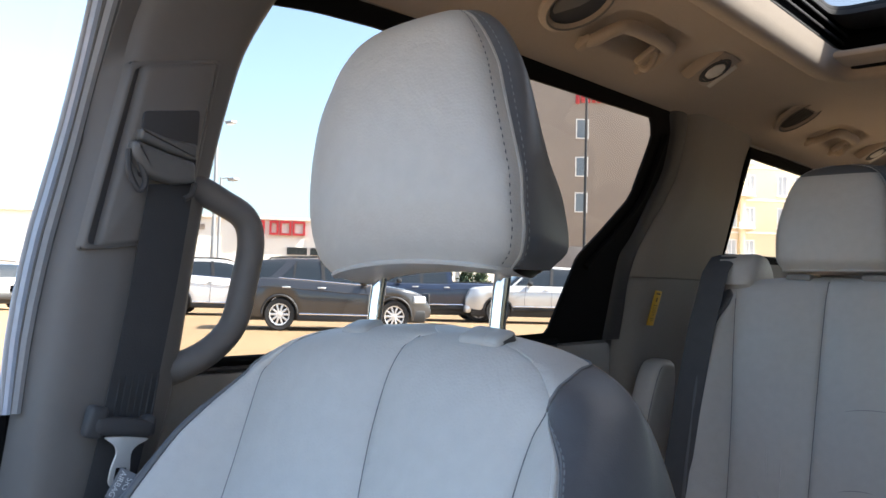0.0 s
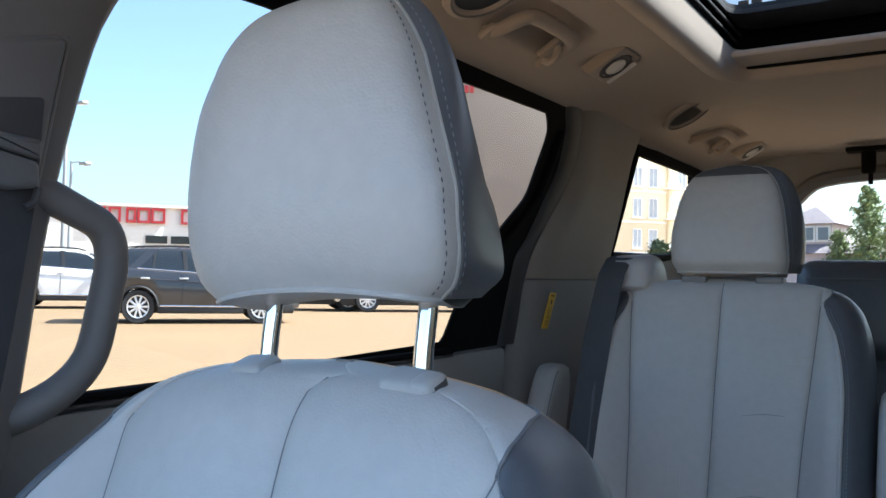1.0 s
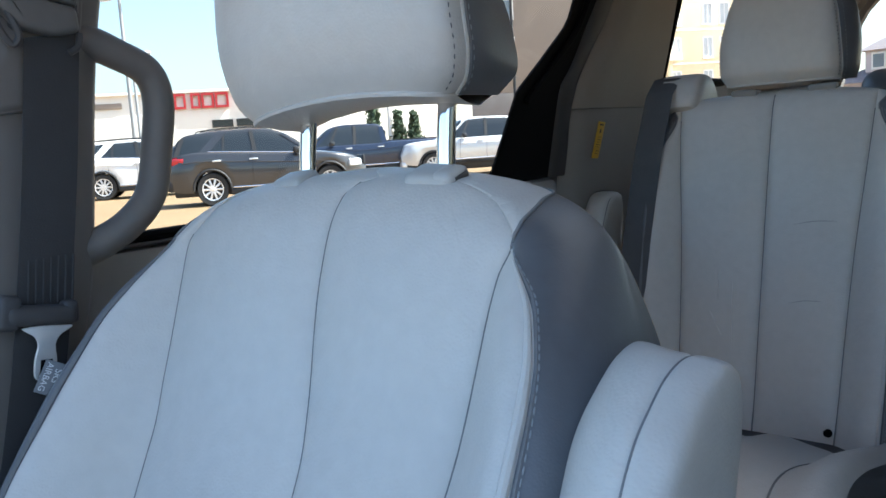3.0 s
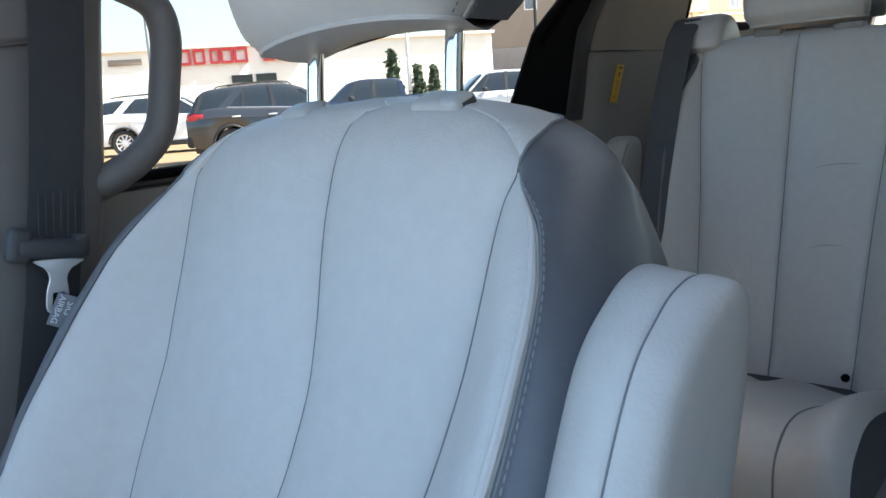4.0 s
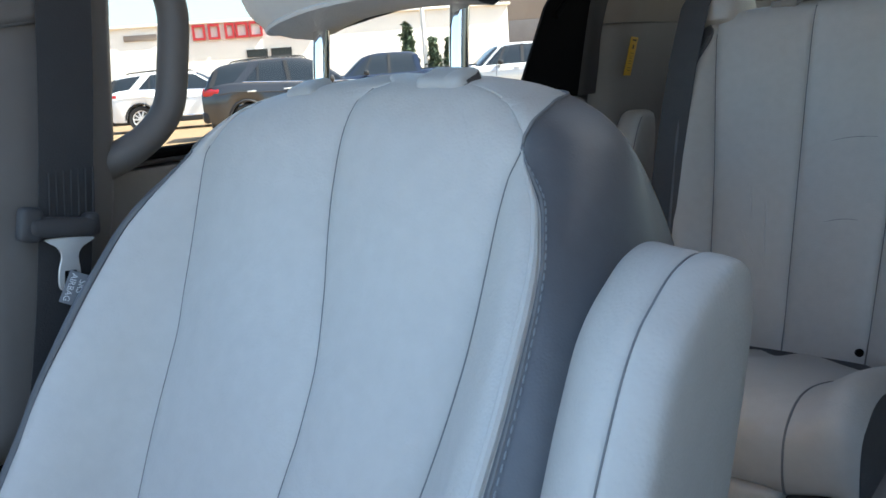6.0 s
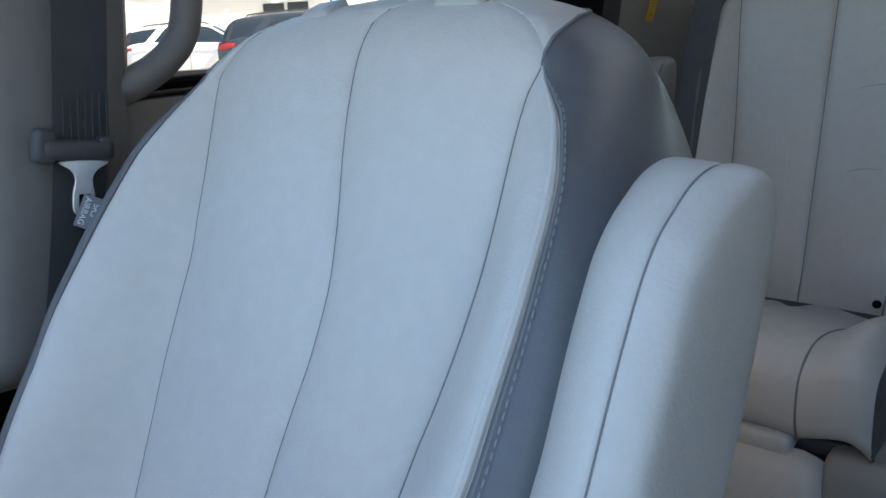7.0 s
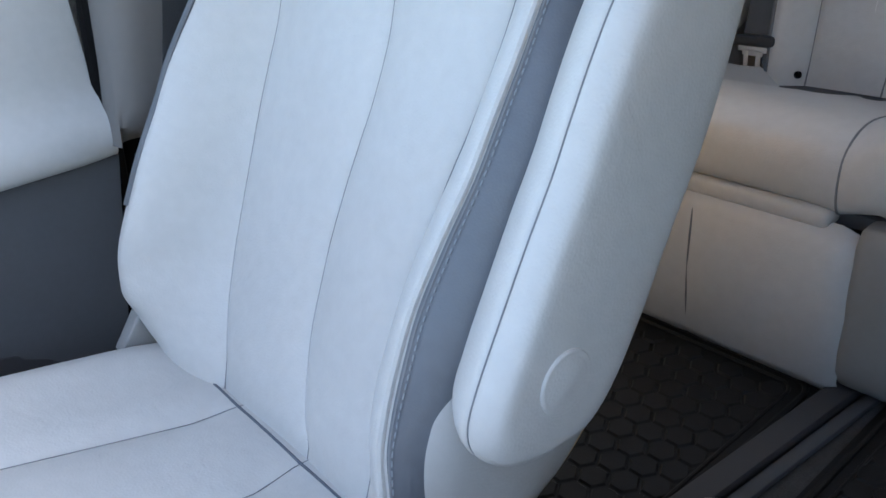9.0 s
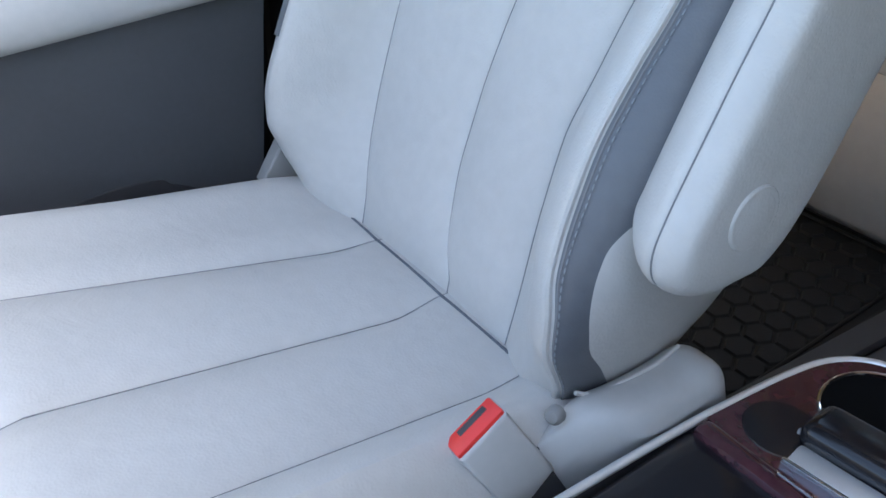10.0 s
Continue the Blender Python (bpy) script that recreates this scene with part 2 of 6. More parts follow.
def resample(loop, n, centre):
    """n points of a closed star-shaped loop at even angles about a centre."""
    c = Vector(centre)
    res = []
    L = [Vector(p) for p in loop]
    for k in range(n):
        a = 2 * math.pi * k / n
        d = Vector((math.cos(a), math.sin(a)))
        best = None
        for i in range(len(L)):
            p, q = L[i] - c, L[(i + 1) % len(L)] - c
            e = q - p
            den = d.x * e.y - d.y * e.x
            if abs(den) < 1e-12:
                continue
            t = (p.x * e.y - p.y * e.x) / den
            u = (p.x * d.y - p.y * d.x) / den
            if t > 0 and -1e-6 <= u <= 1 + 1e-6 and (best is None or t > best):
                best = t
        res.append(tuple(c + d * (best or 0.001)))
    return res


def ring_wall(outer, inner, place, depth, n=180, centre=None):
    """A plate with an opening, both in 2D; place(u, v, w) sets it in the room, w runs through the thickness."""
    c = centre or tuple(sum((Vector(p) for p in inner), Vector((0, 0))) / len(inner))
    o, i = resample(outer, n, c), resample(inner, n, c)
    rows = [[place(*p, 0) for p in o], [place(*p, 0) for p in i], [place(*p, depth) for p in i], [place(*p, depth) for p in o]]
    rows.append(rows[0])
    return sheet(rows, True)


def plate(loop, place, depth):
    rows = [[place(*p, 0) for p in loop], [place(*p, depth) for p in loop]]
    return sheet(rows, True, True, True)


def fan(loop, place):
    """A single sheet of glass over a closed loop."""
    n = len(loop)
    c = sum((Vector(p) for p in loop), Vector((0, 0))) / n
    return [place(*c)] + [place(*p) for p in loop], [(0, i + 1, (i + 1) % n + 1) for i in range(n)]


def lerp_table(tab, z):
    """Smoothly interpolated (z, value) rows, z rising; never overshoots."""
    n = len(tab)
    if z <= tab[0][0]:
        return tab[0][1]
    if z >= tab[-1][0]:
        return tab[-1][1]
    k = next(i for i in range(n - 1) if z <= tab[i + 1][0])

    def rise(i):
        return (tab[i + 1][1] - tab[i][1]) / (tab[i + 1][0] - tab[i][0])

    def slope(i):
        if i == 0 or i == n - 1:
            return rise(0 if i == 0 else n - 2)
        a, b = rise(i - 1), rise(i)
        return 0.0 if a * b <= 0 else 2 * a * b / (a + b)

    h = tab[k + 1][0] - tab[k][0]
    t = (z - tab[k][0]) / h
    p, q, u, v = tab[k][1], tab[k + 1][1], slope(k) * h, slope(k + 1) * h
    return p * (1 + 2 * t) * (1 - t) ** 2 + u * t * (1 - t) ** 2 + q * t * t * (3 - 2 * t) + v * t * t * (t - 1)


def sstep(t):
    t = max(0.0, min(1.0, t))
    return t * t * (3 - 2 * t)


# ---- the van's shell ----
MID = 0.38  # the van's centre line


def wall_x(z):
    return -0.36 + (z - 1.18) * 0.24 if z > 1.02 else -0.398


def right_wall(u, v, w):
    return (wall_x(v) - w, u, v)


def left_wall(u, v, w):
    return (2 * MID - wall_x(v) + w, u, v)


SLIDE_GLASS = smooth_line([(-0.16, 1.165), (0.3, 1.168), (0.69, 1.178), (0.735, 1.32), (0.80, 1.375), (0.872, 1.44), (0.903, 1.56), (0.885, 1.594), (0.5, 1.589), (0.16, 1.586), (0.065, 1.581), (0.0, 1.573), (-0.085, 1.558), (-0.125, 1.4)], 1, True)
SLIDE_GLASS = [tuple(p) for p in SLIDE_GLASS]
SLIDE_FRAME = [(-0.20, 1.150), (0.3, 1.150), (0.915, 1.160), (0.93, 1.31), (0.965, 1.48), (0.986, 1.55), (0.993, 1.578), (0.993, 1.598), (0.986, 1.613), (0.972, 1.623), (0.945, 1.628), (0.5, 1.622), (0.0, 1.606), (-0.115, 1.598), (-0.155, 1.4), (-0.195, 1.25)]
QUARTER_GLASS = [(1.345, 1.345), (1.75, 1.35), (1.95, 1.37), (1.92, 1.55), (1.85, 1.598), (1.5, 1.60), (1.362, 1.597)]
FRONT_GLASS = [(-0.206, 1.145), (-0.211, 1.28), (-0.197, 1.42), (-0.182, 1.55), (-0.20, 1.60), (-0.55, 1.60), (-0.9, 1.42), (-1.22, 1.18), (-1.20, 1.135), (-0.9, 1.138)]
# never in view; its rear edge is moved forward to cut light to the rear
FRONT_GLASS_LEFT = [(-0.46, 1.03), (-0.45, 1.336), (-0.44, 1.54), (-0.55, 1.585), (-0.9, 1.40), (-1.22, 1.10), (-1.20, 1.0), (-0.9, 1.0)]

sill = tagged(part("wall_right", ring_wall([(0.915, 0.40), (2.15, 0.40), (2.15, 1.64), (0.915, 1.64)], QUARTER_GLASS, right_wall, 0.006), PLASTIC),
              "grey moulded quarter panel around the rear side window", "wall", kind="structure")
d2 = thing("door_2", "grey sliding door with black window surround", "door", kind="structure")
part("panel", ring_wall([(-0.22, 0.40), (0.93, 0.40), (0.93, 1.16), (0.99, 1.58), (0.97, 1.64), (-0.10, 1.64), (-0.145, 1.45), (-0.21, 1.20)], [tuple(p) for p in SLIDE_FRAME], right_wall, 0.006, centre=(0.42, 1.37)), PLASTIC, d2)


def frame_place(u, v, w):
    return (wall_x(v) + 0.006 - w, u, v)


part("window_frame", ring_wall(SLIDE_FRAME, SLIDE_GLASS, frame_place, 0.005, centre=(0.42, 1.37)), BLACK, d2, "black window surround")
part("weatherstrip", tube([(wall_x(1.166) + 0.012, y, 1.162) for y in (-0.1, 0.2, 0.45, 0.715)], 0.006, 8), BLACK, d2)
part("weatherstrip", tube([(wall_x(1.15) + 0.016, y, 1.153) for y in (-0.1, 0.2, 0.45, 0.715)], 0.003, 8), PLASTIC_DARK, d2)
g = part("pane", fan(SLIDE_GLASS, lambda u, v: (wall_x(v) + 0.0025, u, v)), GLASS_TINT, d2, "tinted window glass")
# rail inside the rear slope of the surround
part("trim_rail", tube(smooth_line([(wall_x(z) + 0.012, y, z) for y, z in ((0.76, 1.30), (0.83, 1.365), (0.905, 1.44), (0.945, 1.57))], 5), 0.006, 8), BLACK, d2)
# sill ledge of the sliding door
part("ledge", [rbox(0.05, 1.04, 0.11, 0.018, pose(wall_x(1.1) + 0.008, 0.39, 1.10, 0.5, 0, 0))], PLASTIC, d2)

q = thing("window_2", "tinted rear quarter window in a dark seal", "window", kind="structure")
part("seal", tube([(wall_x(p[1]) + 0.004, *p) for p in QUARTER_GLASS], 0.011, 8, closed=True), BLACK, q)
part("header", rbox(0.012, 0.62, 0.028, 0.004, pose(wall_x(1.59) + 0.01, 1.66, 1.592)), BLACK, q)
part("clip", rbox(0.02, 0.02, 0.028, 0.004, pose(wall_x(1.57) + 0.014, 1.80, 1.570)), BLACK, q)
g = part("pane", fan(QUARTER_GLASS, lambda u, v: (wall_x(v) - 0.003, u, v)), GLASS_QUARTER, q)

# front passenger door
d1 = thing("door_1", "front door with light grey ledge and dark lower panel", "door", kind="structure")
part("frame", ring_wall([(-1.3, 0.96), (-0.20, 0.96), (-0.10, 1.64), (-0.6, 1.64), (-1.3, 1.14)], FRONT_GLASS, right_wall, 0.012, centre=(-0.6, 1.28)), PLASTIC, d1)
g = part("pane", fan(FRONT_GLASS, lambda u, v: (wall_x(v) - 0.03, u, v)), GLASS_CLEAR, d1)
g.visible_shadow = False
dp = smooth_line([(-0.400, 0, 1.150), (-0.384, 0, 1.142), (-0.368, 0, 1.122), (-0.361, 0, 1.108), (-0.3635, 0, 1.102), (-0.3585, 0, 1.095), (-0.353, 0, 1.04), (-0.352, 0, 0.985), (-0.348, 0, 0.958), (-0.338, 0, 0.940), (-0.325, 0, 0.922), (-0.322, 0, 0.900), (-0.332, 0, 0.884), (-0.36, 0, 0.880)], 4)
rows = []
for i in range(25):
    y = -1.25 + i * (1.25 - 0.252) / 24
    e = 0.02 * sstep((y + 0.262) / 0.02) if y > -0.262 else 0
    rows.append([(p.x - e * 0.6, y, p.z + 0.004 * math.sin((y + 0.25) * 2.2)) for p in dp])
rows.append([(-0.40, -0.25, p.z) for p in dp])
part("ledge", sheet(rows), PLASTIC_LIGHT, d1, "light grey padded ledge")
lower = [[(-0.348 - 0.02 * sstep((0.66 - z) / 0.25), y, z) for z in (0.88, 0.8, 0.7, 0.6, 0.5, 0.42)] for y in (-1.25, -0.9, -0.6, -0.45, -0.36)]
lower.append([(-0.348 - 0.02 * sstep((0.66 - z) / 0.25), -0.248 - 0.21 * (0.88 - z), z) for z in (0.88, 0.8, 0.7, 0.6, 0.5, 0.42)])
lower.append([(-0.41, -0.244 - 0.21 * (0.88 - z), z) for z in (0.88, 0.8, 0.7, 0.6, 0.5, 0.42)])
part("lower_panel", sheet(lower), DOOR_CLOTH, d1, "dark grey lower door panel")
# no recess here: a flat dark plate paints the pocket's shaded opening
part("pocket_shade_plate", slab_x([tuple(p)[:2] for p in smooth_line([(-0.95, 0.66, 0), (-0.60, 0.688, 0), (-0.527, 0.697, 0), (-0.475, 0.699, 0), (-0.433, 0.694, 0), (-0.412, 0.682, 0), (-0.412, 0.64, 0), (-0.95, 0.60, 0)], 3, True)], -0.353, -0.3465, 0.002), POCKET_SHADE, d1, "dark plate painting the shade in the door pocket")
part("map_pocket", slab_x([(-0.95, 0.64), (-0.95, 0.46), (-0.40, 0.46), (-0.37, 0.655)], -0.352, -0.325, 0.008), PLASTIC_DARK, d1)
part("door_seal", tube(smooth_line([(-0.392, -0.325, 0.42), (-0.385, -0.262, 0.72), (-0.368, -0.246, 0.88), (-0.352, -0.243, 0.98), (-0.344, -0.236, 1.08), (-0.334, -0.238, 1.16)], 3), 0.011, 8), BLACK, d1)
SEAL_FRONT = [(1.04, -0.257), (1.12, -0.250), (1.20, -0.246), (1.279, -0.236), (1.36, -0.218), (1.446, -0.199), (1.534, -0.184), (1.60, -0.172)]
SEAL_BACK = [(0.90, -0.257), (0.96, -0.249), (1.04, -0.241), (1.12, -0.233), (1.20, -0.225), (1.28, -0.212), (1.363, -0.194), (1.451, -0.176), (1.543, -0.153), (1.60, -0.138), (1.64, -0.128)]
for f, r, m, words in ((0.24, 0.0068, SEAL_SKY, "pale door frame edge with painted sky reflection"), (0.03, 0.0026, SEAL_GREY, ""), (0.49, 0.0026, GUIDE, ""), (0.74, 0.0072, SEAL_GREY, "grey rubber door seal"), (1.0, 0.0026, PLASTIC_DARK, "")):
    line = []
    for k in range(15):
        z = 1.13 + 0.034 * k
        a, b = lerp_table(SEAL_FRONT, z), lerp_table(SEAL_BACK, z)
        x = max(-0.305, wall_x(z) + 0.005)
        line.append((x - (0.004 if r > 0.006 else 0.001), a + (b - a) * f - (x + 0.305) * 0.43, z))
    part("window_seal", tube(line, r, 8), m, d1, words)
# a solid black block stands in for the dark gap between the doors
tagged(part("wall_gap_block", rbox(0.06, 0.22, 0.62, 0.01, pose(-0.425, -0.19, 0.70)), BLACK), "black block standing in for the dark gap between the doors", "wall", kind="structure")

# plain far side, with its window openings
left = tagged(part("wall_left", [ring_wall([(-0.22, 0.40), (0.93, 0.40), (0.93, 1.64), (-0.22, 1.64)], SLIDE_GLASS, left_wall, 0.06, centre=(0.42, 1.37)),
                                 ring_wall([(0.93, 0.40), (2.15, 0.40), (2.15, 1.64), (0.93, 1.64)], QUARTER_GLASS, left_wall, 0.06),
                                 ring_wall([(-1.3, 0.40), (-0.22, 0.40), (-0.22, 1.64), (-0.6, 1.64), (-1.3, 1.14)], FRONT_GLASS_LEFT, left_wall, 0.06, centre=(-0.6, 1.28))], PLASTIC),
              "plain grey side wall with three window openings", "wall", kind="structure")
# these panes are out of view and far darker than the near ones, to block light
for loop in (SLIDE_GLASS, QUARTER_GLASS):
    part("pane", fan(loop, lambda u, v: (2 * MID - wall_x(v) + 0.03, u, v)), GLASS_FAR_DIM, left, "tinted window glass")
# rear hatch
REAR_GLASS = smooth_line([(-0.075, 1.24), (0.38, 1.23), (0.835, 1.24), (0.82, 1.45), (0.76, 1.555), (0.66, 1.59), (0.38, 1.598), (0.10, 1.59), (0.0, 1.555), (-0.06, 1.45)], 3, True)
REAR_GLASS = [tuple(p) for p in REAR_GLASS]
tagged(part("wall_rear", ring_wall([(-0.325, 0.40), (1.085, 0.40), (1.085, 1.66), (-0.325, 1.66)], REAR_GLASS, lambda u, v, w: (u, 2.12 - (v - 1.25) * 0.15 + w, v), 0.05), PLASTIC),
       "grey tailgate trim round the rear window", "wall", kind="structure")
hatch = thing("window_3", "rear window in an arched grey surround", "window", kind="structure")
part("surround", tube([(p[0], 2.10 - (p[1] - 1.25) * 0.15, p[1]) for p in REAR_GLASS], 0.022, 8, closed=True), PILLAR, hatch)
g = part("pane", fan(REAR_GLASS, lambda u, v: (u, 2.15 - (v - 1.25) * 0.15, v)), GLASS_REAR, hatch)
# dashboard side and floor close the place in front of the camera's back
tagged(part("wall_front", rbox(1.6, 0.4, 0.66, 0.08, pose(MID, -1.50, 0.75)), PLASTIC_DARK), "plain dark dashboard body across the front", "wall", kind="structure")
tagged(part("floor", rbox(1.62, 3.6, 0.05, 0.0, pose(MID, 0.5, 0.445)), CARPET), "dark carpeted van floor", "floor", kind="structure")


# headliner with the sunroof opening
COVE = [(0.0, 1.612), (0.03, 1.622), (0.07, 1.638), (0.11, 1.652), (0.15, 1.662), (0.19, 1.668), (0.24, 1.671), (0.645, 1.673)]


def liner_z(x):
    return lerp_table(COVE, 0.645 - abs(x - MID))


SR = (0.05, 0.71, 0.275, 1.0)
xs = sorted([-0.265, -0.255] + [-0.246 + 0.008 * k for k in range(27)] + [-0.02, 0.0, 0.025] + [SR[0], 0.2, MID, 0.56, SR[1]] + [0.76, 0.81, 0.86, 0.92, 0.96, 0.99, 1.01, 1.025])
ys = sorted([-0.36, -0.30, -0.25, -0.1, 0.05, SR[2], SR[3], 2.0, 2.05, 2.1] + [0.30 + 0.0111 * k for k in range(150) if abs(0.30 + 0.0111 * k - SR[3]) > 0.003])
# recesses pressed into the headliner under the handles and lamps: centre, half sizes, depth
DIMPLES = [(-0.126, 0.60, 0.046, 0.108, 0.020), (-0.126, 1.62, 0.046, 0.108, 0.020), (-0.110, 0.828, 0.050, 0.052, 0.006), (-0.110, 1.86, 0.050, 0.052, 0.006)]


def dimple(x, y):
    res = 0.0
    for cx, cy, rx, ry, d in DIMPLES:
        e = (abs((x - cx) / rx) ** 4 + abs((y - cy) / ry) ** 4) ** 0.25
        res = max(res, d * sstep((1.08 - e) / 0.42))
    return res


def roof_drop(y):
    return 0.05 * sstep((y - 1.7) / 0.5) * 0.3 + 0.07 * sstep((-0.25 - y) / 0.4)


vs, fs, at = [], [], {}
for i, x in enumerate(xs):
    for j, y in enumerate(ys):
        at[i, j] = len(vs)
        vs.append((x, y, liner_z(x) - roof_drop(y) + dimple(x, y)))
for i in range(len(xs) - 1):
    for j in range(len(ys) - 1):
        cx, cy = (xs[i] + xs[i + 1]) / 2, (ys[j] + ys[j + 1]) / 2
        if SR[0] < cx < SR[1] and SR[2] < cy < SR[3]:
            continue
        fs.append((at[i, j], at[i, j + 1], at[i + 1, j + 1], at[i + 1, j]))
tagged(part("ceiling", (vs, fs), HEADLINER), "beige woven headliner with a sunroof opening", "ceiling", kind="structure")


def rect(x0, x1, y0, y1, r=0.04, n=5):
    res = []
    for cx, cy, a0 in ((x1 - r, y1 - r, 0), (x0 + r, y1 - r, 90), (x0 + r, y0 + r, 180), (x1 - r, y0 + r, 270)):
        res += [(cx + r * math.cos(radians(a0 + 90 * k / n)), cy + r * math.sin(radians(a0 + 90 * k / n))) for k in range(n + 1)]
    return res


# metal roof skin above, open only at the sunroof glass
GL = (0.0585, 0.545, 0.374, 0.938)
tagged(part("roof", ring_wall([(-0.36, -0.36), (1.12, -0.36), (1.12, 2.22), (-0.36, 2.22)], rect(*GL, 0.03), lambda u, v, w: (u, v, 1.742 + w - roof_drop(v)), 0.015), PLASTIC_DARK),
       "dark roof panel with a sunroof opening", "roof", kind="structure")
sr = thing("window_4", "glass sunroof in a black frame with a beige lip", "sunroof", kind="structure")
lipr = []
for d, z in ((-0.050, 1.6635), (-0.034, 1.648), (-0.018, 1.640), (-0.004, 1.641), (0.003, 1.648), (0.005, 1.668), (0.005, 1.692)):
    lipr.append([(x, y, z) for x, y in rect(SR[0] + d, SR[1] - d, SR[2] + d, SR[3] - d, max(0.02, 0.05 - d))])
part("lip", sheet(lipr, True), HEADLINER, sr, "beige padded lip")
well = [[(x, y, z) for x, y in rect(SR[0] + d, SR[1] - d, SR[2] + d, SR[3] + 0.04 - d, 0.03)] for d, z in ((0.004, 1.6915), (-0.014, 1.700), (-0.016, 1.738), (0.006, 1.7405), (0.006, 1.746))]
part("track", sheet(well, True), BLACK, sr)
for k in range(3):
    part("track_rail", rbox(0.004, 0.76, 0.005, 0.0015, pose(SR[0] - 0.006 + 0.005 * k, 0.65, 1.704 + 0.014 * k)), PLASTIC_DARK, sr)
part("shade_edge", rbox(0.63, 0.075, 0.012, 0.005, pose(MID, 0.948, 1.668)), HEADLINER, sr, "edge of the beige sliding shade")
part("shade_gap", rbox(0.63, 0.008, 0.010, 0.002, pose(MID, 0.991, 1.664)), BLACK, sr)
part("pane", fan(rect(GL[0] - 0.005, GL[1] + 0.005, GL[2] - 0.005, GL[3] + 0.005, 0.03), lambda u, v: (u, v, 1.750)), GLASS_ROOF, sr)


# ---- fixtures on the headliner ----
def air_vent(m, shut=False):
    v = thing("air_vent", "round beige ceiling air vent with closed flap" if shut else "round beige ceiling air vent with dark louvres", "air vent", "ceiling air vents", m=m)
    part("bezel", lathe([(0.060, 0.0), (0.059, -0.006), (0.052, -0.010), (0.046, -0.006), (0.044, 0.0), (0.044, 0.01)], 32), HEADLINER, v)
    part("cup", lathe([(0.044, -0.004), (0.040, 0.0), (0.03, 0.006), (0.001, 0.008)], 28), PLASTIC_DARK, v)
    part("ring", tube([(0.0505 * math.cos(a), 0.0505 * math.sin(a), -0.0095) for a in [2 * math.pi * k / 32 for k in range(32)]], 0.0016, 6, closed=True), PILLAR, v)
    if shut:
        part("flap", lathe([(0.0395, 0.002), (0.0395, -0.0015), (0.037, -0.003), (0.001, -0.0045)], 28, pose(0, 0, -0.001, 9, 5, 0)), PILLAR, v, "dark beige round flap")
    for k in range(0 if shut else 5):
        y = -0.028 + 0.014 * k
        w = 2 * math.sqrt(0.041 ** 2 - y * y)
        part("louvre", rbox(w, 0.011, 0.0022, 0.001, pose(0, y, -0.0035, 28, 0, 0)), PILLAR, v)
    return v


def ceiling_handle(m):
    h = thing("grab_handle", "folded beige ceiling grab handle with coat hook", "grab handle", "ceiling grab handles", m=m)
    part("grip", tube(smooth_line([(-0.040, -0.090, 0.004), (-0.020, -0.088, -0.006), (0.012, -0.080, -0.011), (0.026, -0.060, -0.012), (0.029, 0, -0.012), (0.026, 0.060, -0.012), (0.012, 0.080, -0.011), (-0.020, 0.088, -0.006), (-0.040, 0.090, 0.004)], 6), 0.0125, 12, 0.75), HEADLINER, h)
    part("coat_hook", tube(smooth_line([(0.004, 0.058, -0.010), (-0.006, 0.056, -0.022), (-0.020, 0.056, -0.024), (-0.026, 0.056, -0.014)], 4), 0.006, 8), HEADLINER, h)
    part("hook_base", rbox(0.044, 0.026, 0.012, 0.005, pose(-0.008, 0.060, -0.004)), HEADLINER, h)
    for s in (-1, 1):
        part("end_cap", rbox(0.032, 0.026, 0.014, 0.006, pose(-0.034, s * 0.090, -0.002)), HEADLINER, h)
    return h


def ceiling_lamp(m):
    l = thing("reading_lamp", "small square ceiling reading lamp with clear lens", "lamp", "ceiling reading lamps", m=m)
    part("housing", lathe([(0.058, 0.008), (0.057, -0.004), (0.051, -0.010), (0.034, -0.012), (0.030, -0.006)], 4, pose(0, 0, 0, 0, 0, 45), False), HEADLINER, l)
    part("socket", lathe([(0.031, -0.0115), (0.029, -0.013), (0.025, -0.012), (0.022, -0.004), (0.001, -0.003)], 24), PLASTIC_DARK, l)
    part("lens", lathe([(0.0205, -0.007), (0.018, -0.014), (0.010, -0.018), (0.001, -0.019)], 24), LENS, l, "clear domed lens")
    # pale bar that paints the bright reflection on the housing's edge
    part("edge_glint", rbox(0.060, 0.012, 0.006, 0.002, pose(-0.004, 0.036, -0.010, -24, 0, 0)), LENS, l)
    return l


def on_liner(x, y, tilt, rz=0):
    return pose(x, y, liner_z(x) - roof_drop(y) - 0.003, 0, -tilt, rz)


air_vent(on_liner(-0.115, 0.405, 26), True)
air_vent(on_liner(-0.120, 1.30, 30))
h1 = ceiling_handle(on_liner(-0.140, 0.60, 30))
copy_thing(h1, on_liner(-0.140, 1.62, 30))
l1 = ceiling_lamp(on_liner(-0.110, 0.828, 30))
copy_thing(l1, on_liner(-0.110, 1.86, 30))

# ---- C pillar trim with its warning label ----
cp = thing("trim_c_pillar", "grey moulded pillar trim behind the sliding door", "trim", kind="structure")
prof = [(0.932, -0.01), (0.945, 0.014), (0.975, 0.028), (1.06, 0.034), (1.18, 0.034), (1.30, 0.024), (1.345, 0.006), (1.36, -0.01)]
rows = []
for z in (0.42, 0.7, 0.95, 1.10, 1.20, 1.285):
    rows.append([(max(wall_x(z), -0.37) + d + 0.008, y + 0.02 * (1.29 - z) * 0.3, z) for y, d in prof])
part("lower_trim", sheet(rows), PLASTIC, cp)
